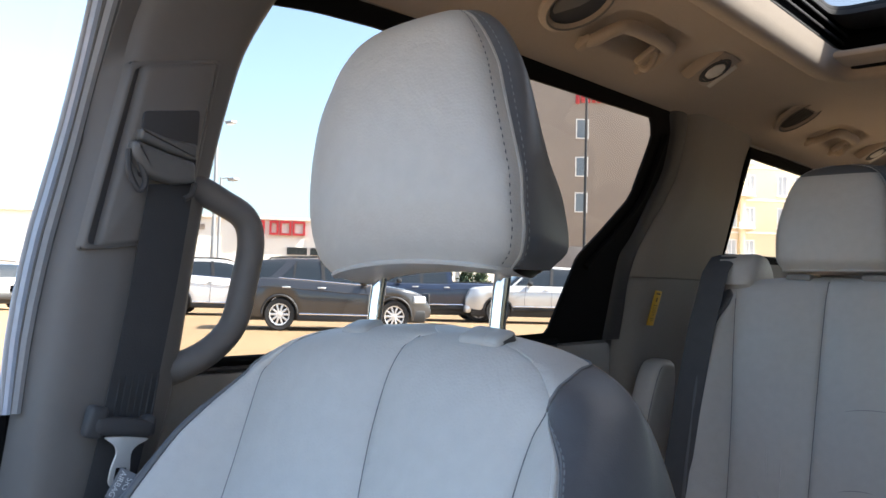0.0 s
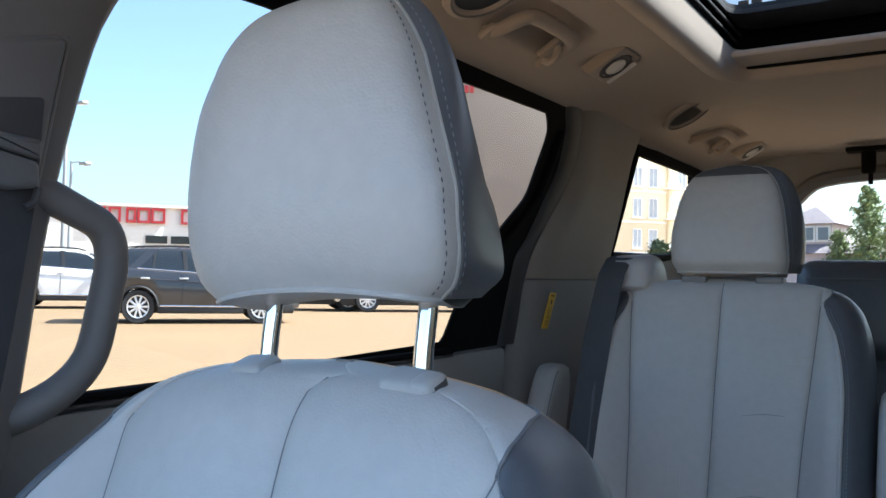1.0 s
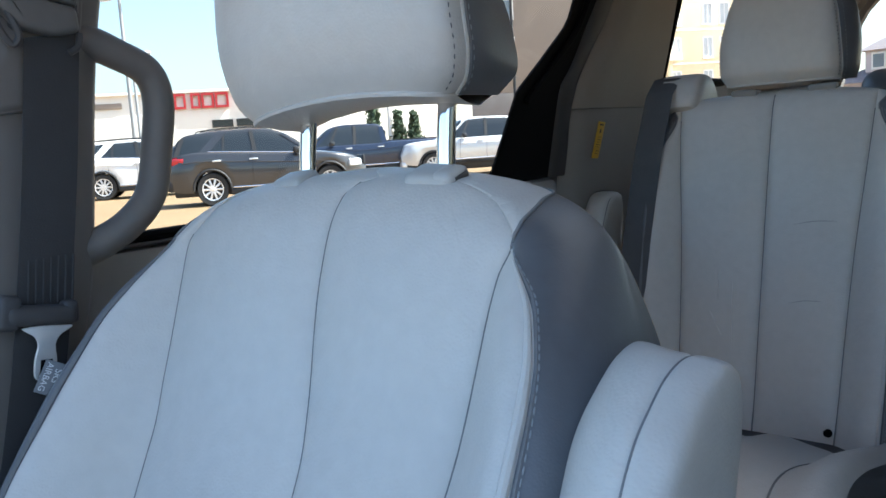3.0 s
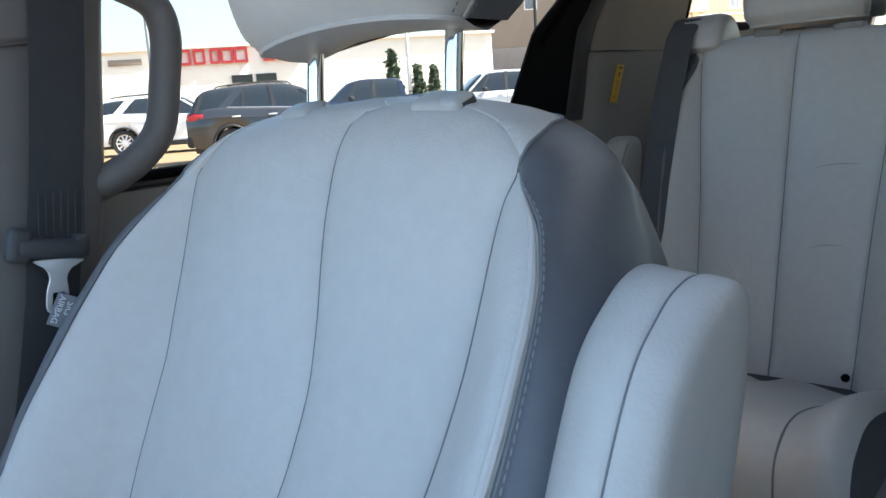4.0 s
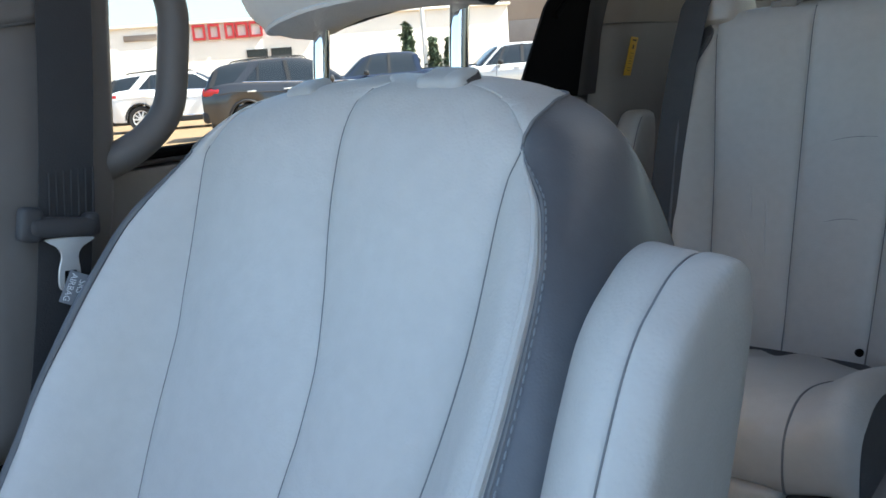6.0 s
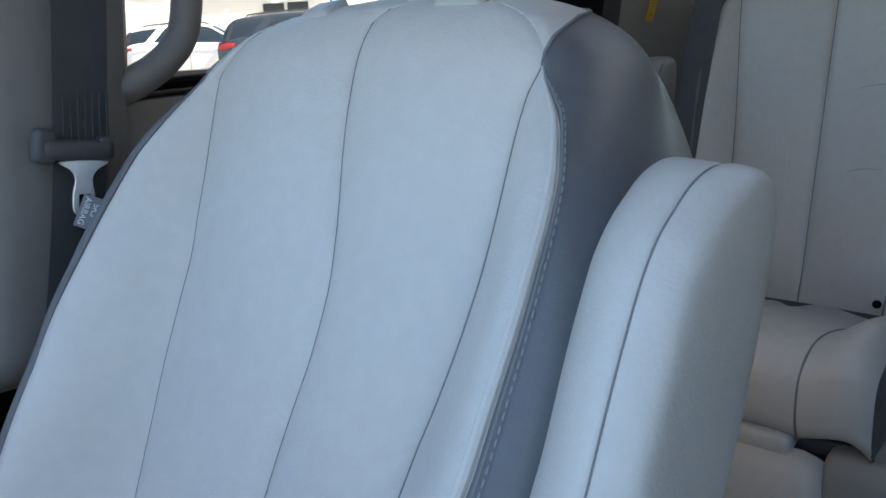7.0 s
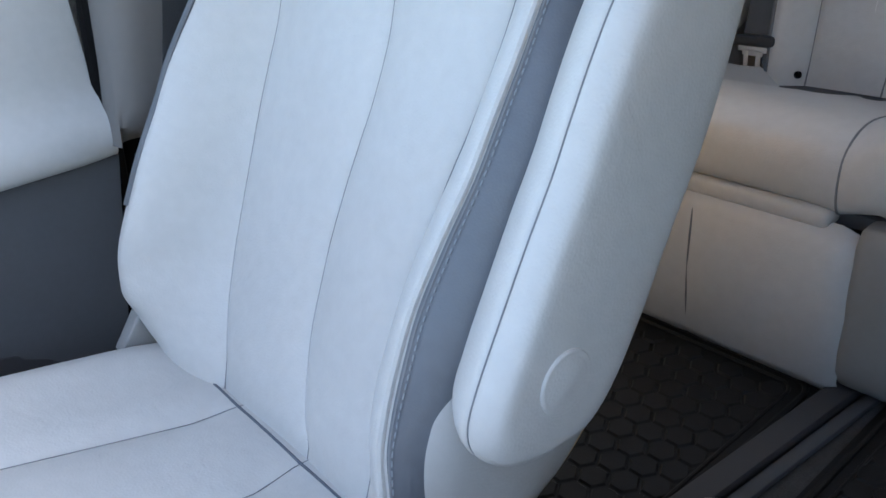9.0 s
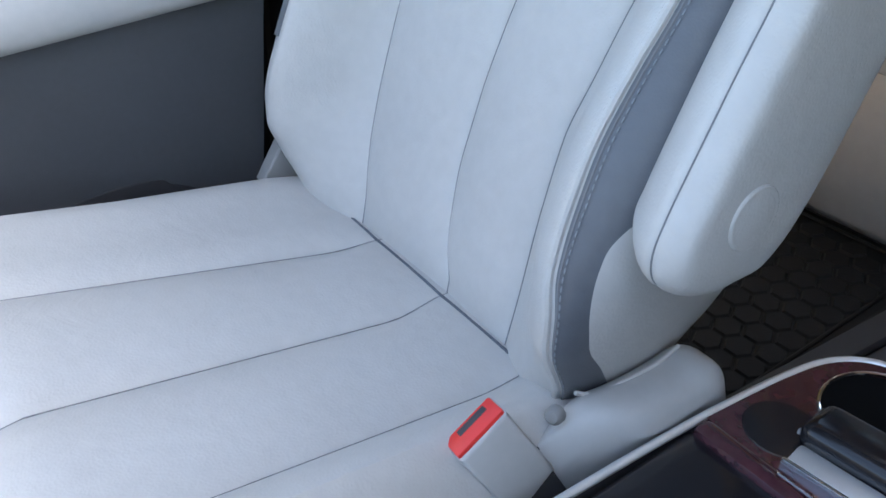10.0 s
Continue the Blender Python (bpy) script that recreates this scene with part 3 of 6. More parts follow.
# a grey rubber seal runs between the door surround and the trim
STRIP_IN = [(1.15, 0.89), (1.323, 0.880), (1.362, 0.906), (1.435, 0.942), (1.517, 0.975), (1.57, 0.972), (1.61, 0.95)]
STRIP_OUT = [(1.15, 0.945), (1.21, 0.938), (1.276, 0.926), (1.332, 0.933), (1.392, 0.964), (1.452, 1.005), (1.52, 1.030), (1.592, 1.022), (1.635, 1.0)]
part("seal", sheet([[(wall_x(z) + d, lerp_table(STRIP_IN, z) * (1 - f) + lerp_table(STRIP_OUT, z) * f, z) for f, d in ((-0.05, 0.005), (0.0, 0.010), (0.15, 0.014), (0.6, 0.017), (0.9, 0.015), (1.0, 0.008), (1.04, 0.0))] for z in [1.16 + 0.0155 * k for k in range(31)]]), SEAL_DARK, cp, "grey rubber seal strip")
rows = []
for z, out_ in ((1.288, 0), (1.33, 0), (1.36, 0), (1.39, 0), (1.42, 0), (1.455, 0), (1.50, 0), (1.55, 0), (1.575, 0.001), (1.60, 0.004), (1.635, 0.010)):
    s = 1 - 0.55 * sstep((z - 1.40) / 0.20)
    y0 = lerp_table(STRIP_OUT, z)
    prof_up = [(y0 - 0.002, -0.004), (y0 + 0.004, 0.012), (y0 + 0.022, 0.026), (y0 + 0.045, 0.036), (y0 + 0.075, 0.038), (max(y0 + 0.10, 1.18), 0.034), (1.30, 0.024), (1.345, 0.006), (1.36, -0.01)]
    rows.append([(wall_x(z) + d * s + 0.004 + out_, y, z) for y, d in prof_up])
part("upper_trim", sheet(rows), PLASTIC_WARM, cp)
part("joint", tube([(rows[0][i][0] + 0.0005, rows[0][i][1], 1.2865) for i in range(1, len(rows[0]))], 0.0013, 6), PILLAR, cp)
lab = thing("warning_label", "yellow printed warning label on the pillar trim", "label", m=pose(-0.3075, 1.006, 1.224, -4, 13, 4))
part("sheet", rbox(0.0012, 0.034, 0.074, 0.0004), YELLOW, lab)
for k, (w, h, zz) in enumerate([(0.018, 0.003, 0.031), (0.006, 0.008, 0.018), (0.017, 0.0008, 0.006), (0.017, 0.0008, 0.001), (0.015, 0.0008, -0.004), (0.017, 0.0008, -0.009), (0.013, 0.0008, -0.014), (0.017, 0.0008, -0.022), (0.014, 0.0008, -0.027)]):
    part("printed_bar", rbox(0.0006, w, h, 0.0, pose(0.0008, 0, zz)), LABEL_INK, lab)

# ---- B pillar, belt and grab handle ----
bp = thing("trim_b_pillar", "grey-brown pillar trim with a height adjuster panel", "trim", kind="structure")
BL = [(0.86, -0.250), (0.92, -0.242), (1.05, -0.226), (1.125, -0.222), (1.201, -0.210), (1.281, -0.198), (1.363, -0.175), (1.48, -0.152), (1.54, -0.140), (1.64, -0.114)]
BR = [(0.86, -0.150), (0.91, -0.145), (1.00, -0.125), (1.14, -0.088), (1.335, -0.060), (1.45, -0.035), (1.57, 0.002), (1.64, 0.03)]


def bx(z):
    return -0.268 + 0.05 * sstep((z - 1.50) / 0.14) - 0.025 * sstep((1.12 - z) / 0.25)


rows = []
for k in range(37):
    z = 0.90 + 0.74 * k / 36
    a, b, x = lerp_table(BL, z), lerp_table(BR, z), bx(z)
    f = lerp_table(SEAL_BACK, z)
    low = 0.030 * (1 - sstep((z - 0.90) / 0.035)) ** 2
    xf = max(-0.307, wall_x(z) + 0.003)
    f -= (xf + 0.307) * 0.43
    rows.append([(xf - 0.05, f + 0.002, z), (xf, f - 0.001, z), (xf + 0.005, f + 0.001, z), (x - 0.012 - low * 0.4, a - 0.0075, z), (x - 0.006 - low * 0.8, a - 0.002, z), (x - 0.0018 - low, a + 0.007, z), (x - low, a + 0.020, z), (x - low, (a + b) / 2, z), (x - low, b - 0.03, z), (x - 0.004 - low, b - 0.012, z), (x - 0.020, b, z), (x - 0.09, b + 0.006, z)])
rows.insert(0, [(-0.35, p[1], 0.896) for p in rows[0]])
part("cover", sheet(rows), PILLAR, bp)


def corners(loop, r=0.008):
    """A closed outline with tightly rounded corners."""
    res = []
    for k, c in enumerate(loop):
        p, q = Vector(loop[k - 1]), Vector(loop[(k + 1) % len(loop)])
        c = Vector(c)
        a, b = c + (p - c).normalized() * r, c + (q - c).normalized() * r
        res += [tuple(a * (1 - t) ** 2 + c * (2 * t * (1 - t)) + b * t * t) for t in (0, 0.25, 0.5, 0.75, 1)]
    return res


# adjuster panel: a sunk slot along its front edge, then a raised plate
PAN = [(-0.160, 1.4715), (-0.0600, 1.4955), (-0.0965, 1.2970), (-0.2010, 1.2845)]
part("adjuster_slot", sheet([[(bx(p[1]) + d, *p) for p in corners([(y + (i if k in (0, 3) else -i), z + (-i if k < 2 else i)) for k, (y, z) in enumerate(PAN)])] for d, i in ((-0.006, -0.002), (0.0045, 0.0), (0.006, 0.002), (0.006, 0.004), (-0.004, 0.0055))], True, False, False), PILLAR, bp)
PLATE = [(-0.1440, 1.4690), (-0.0680, 1.4880), (-0.1015, 1.3020), (-0.1845, 1.2900)]
part("adjuster_panel", sheet([[(bx(p[1]) + d, *p) for p in corners([(y + (i if k in (0, 3) else -i), z + (-i if k < 2 else i)) for k, (y, z) in enumerate(PLATE)], 0.006)] for d, i in ((-0.004, -0.0045), (0.0035, -0.0045), (0.0085, 0.0), (0.0100, 0.003))], True, False, True), PILLAR, bp)
# floor coloured darker than the pillar to paint the shade in the slot
part("slot_shade", fan(PAN, lambda u, v: (bx(v) + 0.0012, u, v)), PLASTIC_DARK, bp)
guide = thing("belt_guide", "dark plastic shoulder belt guide on the pillar", "belt guide")
gx = bx(1.4) + 0.008
part("backing", slab_x(corners([(-0.149, 1.424), (-0.086, 1.436), (-0.090, 1.356), (-0.152, 1.358)], 0.006), gx - 0.002, gx + 0.004, 0.002, 2), PLASTIC_DARK, guide)
part("upper_hood", slab_x(corners([(-0.1550, 1.4060), (-0.1262, 1.3995), (-0.0930, 1.3975), (-0.0935, 1.3800), (-0.1255, 1.3850), (-0.1560, 1.3940)], 0.004), gx, gx + 0.0145, 0.004, 3), GUIDE, guide)
part("lower_hood", slab_x(corners([(-0.1640, 1.3930), (-0.1282, 1.3840), (-0.0975, 1.3785), (-0.0965, 1.3570), (-0.1208, 1.3530), (-0.1479, 1.3590), (-0.1640, 1.3770)], 0.006), gx, gx + 0.0200, 0.006, 3), GUIDE, guide)
part("ring", tube(smooth_line([(gx + 0.010, -0.1655, 1.383), (gx + 0.012, -0.1650, 1.362), (gx + 0.014, -0.1560, 1.3445), (gx + 0.016, -0.1500, 1.352), (gx + 0.014, -0.1560, 1.372)], 5), 0.0031, 8), PLASTIC_DARK, guide)
part("ring", tube(smooth_line([(gx + 0.014, -0.1070, 1.3400), (gx + 0.014, -0.0990, 1.3455), (gx + 0.012, -0.0950, 1.3570)], 5), 0.0031, 8), PLASTIC_DARK, guide)


def belt(path, width, thick, n=6):
    """Webbing along (centre, across) pairs: slightly cupped strip with two faces."""
    rows = []
    for c, a, nrm in path:
        c, a, nrm = Vector(c), Vector(a).normalized(), Vector(nrm).normalized()
        front = [c + a * (width * (k / n - 0.5)) + nrm * (thick * (0.5 - 0.4 * (2 * k / n - 1) ** 4)) for k in range(n + 1)]
        back = [c + a * (width * (k / n - 0.5)) - nrm * thick * 0.5 for k in range(n, -1, -1)]
        rows.append(front + back)
    return sheet(rows, True, True, True)


sb = thing("seat_belt", "dark webbing seat belt with metal tongue hanging on pillar", "seat belt")
bpts = []
for k in range(13):
    z = 1.355 - 0.475 * k / 12
    y = lerp_table([(0.88, -0.203), (0.98, -0.180), (1.11, -0.156), (1.24, -0.133), (1.355, -0.1165)], z)
    bpts.append(((bx(z) + 0.014, y, z), (0.0, 1, 0.14), (1, 0, 0)))
part("webbing", belt(bpts, 0.050, 0.0016), WEBBING, sb)
for k in range(7):
    part("webbing_fold", tube([(bx(1.14) + 0.0155, -0.168 + 0.0065 * k, 1.125), (bx(1.14) + 0.0155, -0.162 + 0.0065 * k, 1.165)], 0.0012, 6), WEBBING, sb)
part("tongue_grip", [rbox(0.017, 0.062, 0.018, 0.007, pose(-0.244, -0.163, 1.1185, -10, 0, 0), 3), rbox(0.016, 0.018, 0.030, 0.005, pose(-0.2455, -0.189, 1.1255, -14, 0, 0), 3), rbox(0.015, 0.014, 0.021, 0.005, pose(-0.2455, -0.137, 1.1165, -4, 0, 0), 3)], PLASTIC_DARK, sb)
tm = pose(-0.240, -0.160, 1.1065, -8, 6, 0)
part("tongue_plate", [moved(slab_x([tuple(p)[:2] for p in smooth_line([(-0.0205, 0.002, 0), (0.0, 0.003, 0), (0.0205, 0.002, 0), (0.019, -0.001, 0), (0.011, -0.006, 0), (0.0075, -0.014, 0), (0.0095, -0.026, 0), (0.010, -0.040, 0), (0.006, -0.045, 0), (-0.004, -0.045, 0), (-0.009, -0.040, 0), (-0.0095, -0.026, 0), (-0.0075, -0.014, 0), (-0.011, -0.006, 0), (-0.019, -0.001, 0)], 3, True)], -0.0013, 0.0013, 0.0005, 1), tm)], STEEL, sb, "bright steel tongue")
part("tongue_slot", [moved(rbox(0.0032, 0.011, 0.014, 0.001, pose(0, 0.0005, -0.033)), tm)], BLACK, sb)
gh = thing("grab_handle", "grey moulded grab handle on the door pillar", "grab handle")
hp = smooth_line([(-0.300, -0.096, 1.362), (-0.280, -0.074, 1.356), (-0.272, -0.048, 1.344), (-0.268, -0.020, 1.328), (-0.266, -0.012, 1.300), (-0.268, -0.018, 1.255), (-0.270, -0.028, 1.212), (-0.271, -0.052, 1.186), (-0.280, -0.082, 1.168), (-0.305, -0.108, 1.156)], 6)
part("grip", tube(hp, [0.0165 + 0.004 * sstep(abs(i / (len(hp) - 1) - 0.5) * 2.4 - 0.55) for i in range(len(hp))], 14, 0.9), PILLAR, gh)

for c, rz in ((hp[3], -30), (hp[-4], 35)):
    part("mount", rbox(0.040, 0.046, 0.038, 0.014, pose(c.x - 0.012, c.y - 0.004, c.z, 0, 0, rz)), PILLAR, gh)
    part("screw_cover", lathe([(0.010, 0.0), (0.010, 0.002), (0.001, 0.003)], 18, pose(c.x + 0.0085, c.y - 0.002, c.z, 0, 90, rz)), PILLAR, gh)


# ---- seats ----
class Back:
    low_cut = [(0.6, 2.45)]
    mid, far, slim, bulge, cut, top_cut, rings, groove, thread = (), (), (), 0.0, (), (), 90, 0.0030, 0.0011

    """A seat's backrest: rings at rising heights, each from the centre of the front round the side to the back."""

    def __init__(self, width, front, bolster, seam, ridge, depth, top, low):
        self.width, self.front, self.bolster, self.seam, self.ridge, self.depth, self.top, self.low = width, front, bolster, seam, ridge, depth, top, low

    def keys(self, z):
        w, yc = lerp_table(self.width, z), lerp_table(self.front, z)
        xs_, xr = min(lerp_table(self.seam, z), 0.97 * w), min(lerp_table(self.ridge, z), 0.985 * w)
        return w, yc, xs_, max(xr, xs_ + 0.0005), lerp_table(self.bolster, z), yc + lerp_table(self.depth, z)

    def at(self, z, a, side):
        """a: 0 centre front, 1 seam, 2 ridge, 3 side front, 4 side back, 5 centre back."""
        w, yc, xs_, xr, p, yb = self.keys(z)
        mid = lerp_table(self.mid, z) * side if self.mid else 0.0
        if side < 0 and self.far:
            w, xr = w - lerp_table(self.slim, z), xr - lerp_table(self.slim, z)
            xs_ = min(lerp_table(self.far, z), xr - 0.0005)
        # each panel swells between its seams and sinks softly into them
        deep = sstep((z - self.low - 0.02) / 0.05) * sstep((self.top - 0.004 - z) / 0.02)
        if a <= 1:
            x = xs_ * a + mid * (1 - a) ** 2
            d = min(a, 1 - a) * xs_
            y = yc - 0.009 * sstep((z - self.low - 0.025) / 0.07) * math.sin(math.pi * min(1, a)) ** 0.75 - 0.004 * a * a
            y += self.groove * deep * math.exp(-d / 0.0045)
        elif a <= 2:
            t = a - 1
            x = xs_ + (xr - xs_) * t
            y = yc - 0.004 - p * sstep(t) - 0.010 * math.sin(math.pi * t) ** 0.8 * min(1, (xr - xs_) / 0.05)
            y += self.groove * deep * math.exp(-(x - xs_) / 0.0045)
        elif a <= 3:
            t = a - 2
            yf = yc - 0.004 - p
            ys_ = min(yf + 0.065, (yf + yb) / 2)
            x = xr + (w - xr) * math.sin(t * math.pi / 2)
            y = ys_ + (yf - ys_) * math.cos(t * math.pi / 2)
        elif a <= 4:
            t = a - 3
            yf = yc - 0.004 - p
            ys_ = min(yf + 0.065, (yf + yb) / 2)
            x = w - 0.012 * t + 0.004 * math.sin(math.pi * t)
            y = ys_ + (max(ys_, yb - 0.03) - ys_) * t
        else:
            t = a - 4
            yf = yc - 0.004 - p
            ys_ = min(yf + 0.065, (yf + yb) / 2)
            y0 = max(ys_, yb - 0.03)
            x = (w - 0.012) * math.cos(t * math.pi / 2) ** 0.45
            y = y0 + (yb - y0) * math.sin(t * math.pi / 2) + self.bulge * sstep((1.12 - z) / 0.35) * math.sin(t * math.pi / 2) ** 2
        return Vector((x * side, y, z))

    def heights(self):
        res, n = [], self.rings
        for k in range(n + 1):
            t = k / n
            res.append(self.low + (self.top - self.low) * (1 - (1 - t) ** 1.7))
        return res

    def strip(self, a0, a1, side, n, z0=None, z1=None):
        Z = [z for z in self.heights() if (z0 is None or z >= z0 - 1e-6) and (z1 is None or z <= z1 + 1e-6)]
        U = [0.5 - 0.5 * math.cos(math.pi * k / n) if a1 <= 1 else k / n for k in range(n + 1)]
        return sheet([[self.at(z, a0 + (a1 - a0) * u, side) for u in U] for z in Z], flip=side < 0)

    def edge(self, z, side=1):
        """Where the light yoke meets the dark side panel: it runs out to the side near the top."""
        if side > 0 and self.cut and z > self.cut[0][0]:
            if z > self.cut[-1][0]:
                return lerp_table(self.top_cut, z)
            lo, hi, x = 1.0, 3.0, lerp_table(self.cut, z)
            for k in range(18):
                mid = (lo + hi) / 2
                lo, hi = (mid, hi) if self.at(z, mid, 1).x < x else (lo, mid)
            return lo
        return lerp_table(self.edge_tab if side > 0 else self.edge_far, z)

    def between(self, f0, f1, side, n, z0=None, z1=None):
        Z = [z for z in self.heights() if (z0 is None or z >= z0 - 1e-6) and (z1 is None or z <= z1 + 1e-6)]
        return sheet([[self.at(z, f0(z) + (f1(z) - f0(z)) * (k / n) ** 1.4, side) for k in range(n + 1)] for z in Z], flip=side < 0)

    def line(self, a, side, z0, z1, n=40, lift=0.0):
        """A line at a; a below 0.5 in size is measured from the edge of the dark panel."""
        Z = [z0 + (z1 - z0) * k / n for k in range(n + 1)]
        return [self.at(z, max(1.0, self.edge(z, side) + a) if 0 < abs(a) < 0.5 else a, side) + Vector((0, -lift, 0)) for z in Z]


def welded(geos):
    """Sheets that share an edge joined into one skin."""
    vs, fs = join(geos)
    ids, out, back = {}, [], []
    for v in vs:
        k = tuple(round(c, 5) for c in v)
        if k not in ids:
            ids[k] = len(out)
            out.append(tuple(v))
        back.append(ids[k])
    faces = []
    for f in fs:
        g = []
        for i in f:
            if back[i] not in g:
                g.append(back[i])
        if len(g) > 2:
            faces.append(tuple(g))
    return out, faces


def stitch_row(pts, pitch, length, r):
    """Short thread dashes along a line."""
    geos, run, nxt = [], 0.0, pitch
    for p, q in zip(pts, pts[1:]):
        d = (q - p).length
        while run + d > nxt:
            c = p + (q - p) * ((nxt - run) / d)
            t = (q - p).normalized() * length * 0.5
            geos.append(tube([c - t, c, c + t], [r * 0.6, r, r * 0.6], 5))
            nxt += pitch
        run += d
    return geos


def dress_back(b, parent, stitches=True, welt=True):
    yoke = [b.between(lambda z: 1.0, lambda z: b.edge(z, 1), 1, 14, z0=b.ridge_top)] if b.cut else []
    part("front_panel", welded([b.strip(0, 1, 1, 22)] + yoke), LEATHER, parent, "light grey leather insert")
    part("front_panel", b.strip(0, 1, -1, 22), LEATHER, parent, "light grey leather insert")
    for s in (1, -1):
        part("bolster", b.between(lambda z: 1.0, lambda z: b.edge(z, s), s, 18, z1=b.ridge_top + 0.002 if b.cut and s > 0 else None), LEATHER, parent)
        zs = b.side_low - 0.04 if s < 0 else None
        if s < 0:
            part("lower_side", b.between(lambda z: b.edge(z, s), lambda z: 2.45, s, 8, z1=b.side_low - 0.02), LEATHER, parent)

        def fold(z):
            """Where the dark strip gives way to the light lower side."""
            return max(b.edge(z, s), lerp_table(b.low_cut, z) if s > 0 else 2.45)

        part("side_panel", welded([b.between(lambda z: b.edge(z, s), fold, s, 10, z0=zs), b.between(fold, lambda z: 4.14, s, 10, z0=b.side_low)]), LEATHER_DARK, parent, "dark grey leather side panel")
        part("lower_side", b.between(fold, lambda z: 4.14, s, 10, z1=b.side_low), LEATHER, parent)
        part("seam", tube([b.at(z, b.edge(z, s), s) + Vector((0, -0.0006, 0.0006)) for z in [b.ridge_top - 0.002 + (b.top - 0.014 - b.ridge_top) * k / 60 for k in range(61)]], 0.0013, 6), SEAM, parent)
    # never in view: this shell serves as a warm reflector
    part("back_shell", [b.strip(4.13, 5, 1, 8), b.strip(4.13, 5, -1, 8)], BOUNCE_BEIGE, parent, "unseen seat back tinted beige to bounce warm light")
    z1 = b.top - 0.0005
    part("seam", tube(b.line(0, 1, b.low, z1, 60), b.thread, 6), SEAM, parent)
    for s in (1, -1):
        part("seam", tube(b.line(1, s, b.low, b.ridge_top, 90, 0.0), b.thread, 6), SEAM, parent)
        if welt:
            zt = b.ridge_top
            part("welt", tube(b.line(-0.045, s, b.low + 0.02 if s > 0 else b.side_low - 0.02, zt - 0.003, 60, 0.0006), [(0.0034 if s > 0 else 0.0036) * min(1.0, 0.25 + (60 - k) * 0.09) for k in range(61)], 8), LEATHER if s > 0 else LEATHER_DARK, parent, "leather piping")
            if s < 0:
                part("stitching", stitch_row(b.line(-0.07, s, b.side_low + 0.02, zt - 0.02, 80, 0.0009), 0.0068, 0.0046, 0.0008), THREAD_DARK, parent, "dark stitching")["kind"] = "stuff"
            part("welt_seam", tube(b.line(0.05, s, b.low + 0.02 if s > 0 else b.side_low, zt, 60), 0.0012, 6), SEAM, parent)
            part("stitching", stitch_row(b.line(0.108, s, b.low + 0.02 if s > 0 else b.side_low, zt, 80, 0.0009), 0.0064, 0.0042, 0.0007), THREAD, parent, "pale contrast stitching")["kind"] = "stuff"


def headrest(parent, m, wide, seam, rear, ztop, zlow, front, back, seam_far, dark_top=None, arch=0.0):
    """Cushion with a bulging light front tucked into seams and dark tapering sides; half widths by height."""
    lift = lambda tab: [(z_ + 0.005 * sstep((z_ - 1.40) / 0.1), v_) for z_, v_ in tab]
    wide, seam, rear, front, back, seam_far = (lift(t_) for t_ in (wide, seam, rear, front, back, seam_far))
    ztop = max(z_ for z_, _ in wide)
    Z = [zlow + (ztop - zlow) * (1 - (1 - k / 72) ** 1.8) for k in range(73)]
    fr, sr_, sl, bk = [], [], [], []
    for z in Z:
        w, s, r, yf, yb = (lerp_table(t, z) for t in (wide, seam, rear, front, back))
        d = max(0.002, min(0.034, (yb - yf) * 0.36))
        sf = lerp_table(seam_far, z)
        pts = []
        for k in range(33):
            a = math.pi * (k / 32 - 0.5)
            q = abs(math.sin(a))
            x = math.copysign((s if a > 0 else sf) * q ** 0.8, a)
            y = yf + d * (1 - abs(math.cos(a)) ** 0.6)
            pts.append(Vector((x, y, z)))
        fr.append(pts)
        e = pts[-1]
        c1 = Vector((w + 0.7 * (w - s) + 0.001, e.y + 0.30 * (yb - e.y), z))
        e2 = Vector((r, yb - 0.010, z))
        S = [e * (1 - k / 10) ** 2 + c1 * (2 * (k / 10) * (1 - k / 10)) + e2 * (k / 10) ** 2 for k in range(11)]
        sr_.append(S)
        e3 = pts[0]
        c3 = Vector((-max(w, sf) - 0.002, e3.y + 0.30 * (yb - e3.y), z))
        e4 = Vector((-r, yb - 0.010, z))
        sl.append([e3 * (1 - k / 10) ** 2 + c3 * (2 * (k / 10) * (1 - k / 10)) + e4 * (k / 10) ** 2 for k in range(10, -1, -1)])
        bk.append([Vector((r * math.cos(math.pi * k / 10), yb - 0.010 + 0.012 * math.sin(math.pi * k / 10), z)) for k in range(11)])
    def raised(p):
        return Vector((p.x, p.y, p.z + arch * (1 - (p.x / 0.115) ** 2 + 0.4 * p.x / 0.11) * (1 - sstep((p.z - zlow) / 0.06))))

    fr, sr_, sl, bk = ([[raised(p) for p in row] for row in g_] for g_ in (fr, sr_, sl, bk))
    mv = lambda g: moved(g, m)
    under = []
    for t, dz in ((0, 0), (0.25, -0.005), (0.55, -0.007), (1, 0.004)):
        under.append([Vector((p.x * (1 - 0.1 * t), p.y + (back[0][1] - p.y) * t, p.z + dz)) for p in fr[0]])
    cut = len(fr) if dark_top is None else next(i for i, z in enumerate(Z) if z > dark_top) + 1
    part("front_cover", [mv(sheet(fr[:cut])), mv(sheet(under, flip=True))], LEATHER, parent, "light grey leather front")
    if dark_top is not None:
        part("top_cover", mv(sheet(fr[cut - 1:])), LEATHER_DARK, parent, "dark grey leather top")
    part("side_cover", mv(sheet(sr_)), LEATHER_DARK, parent, "dark grey leather side")
    part("side_cover", mv(sheet(sl)), LEATHER_DARK, parent, "dark grey leather side")
    part("rear_cover", mv(sheet(bk)), LEATHER_DARK, parent, "dark grey leather back")
    for k, sg in ((0, -1), (-1, 1)):
        line = [r[k] for r in fr]
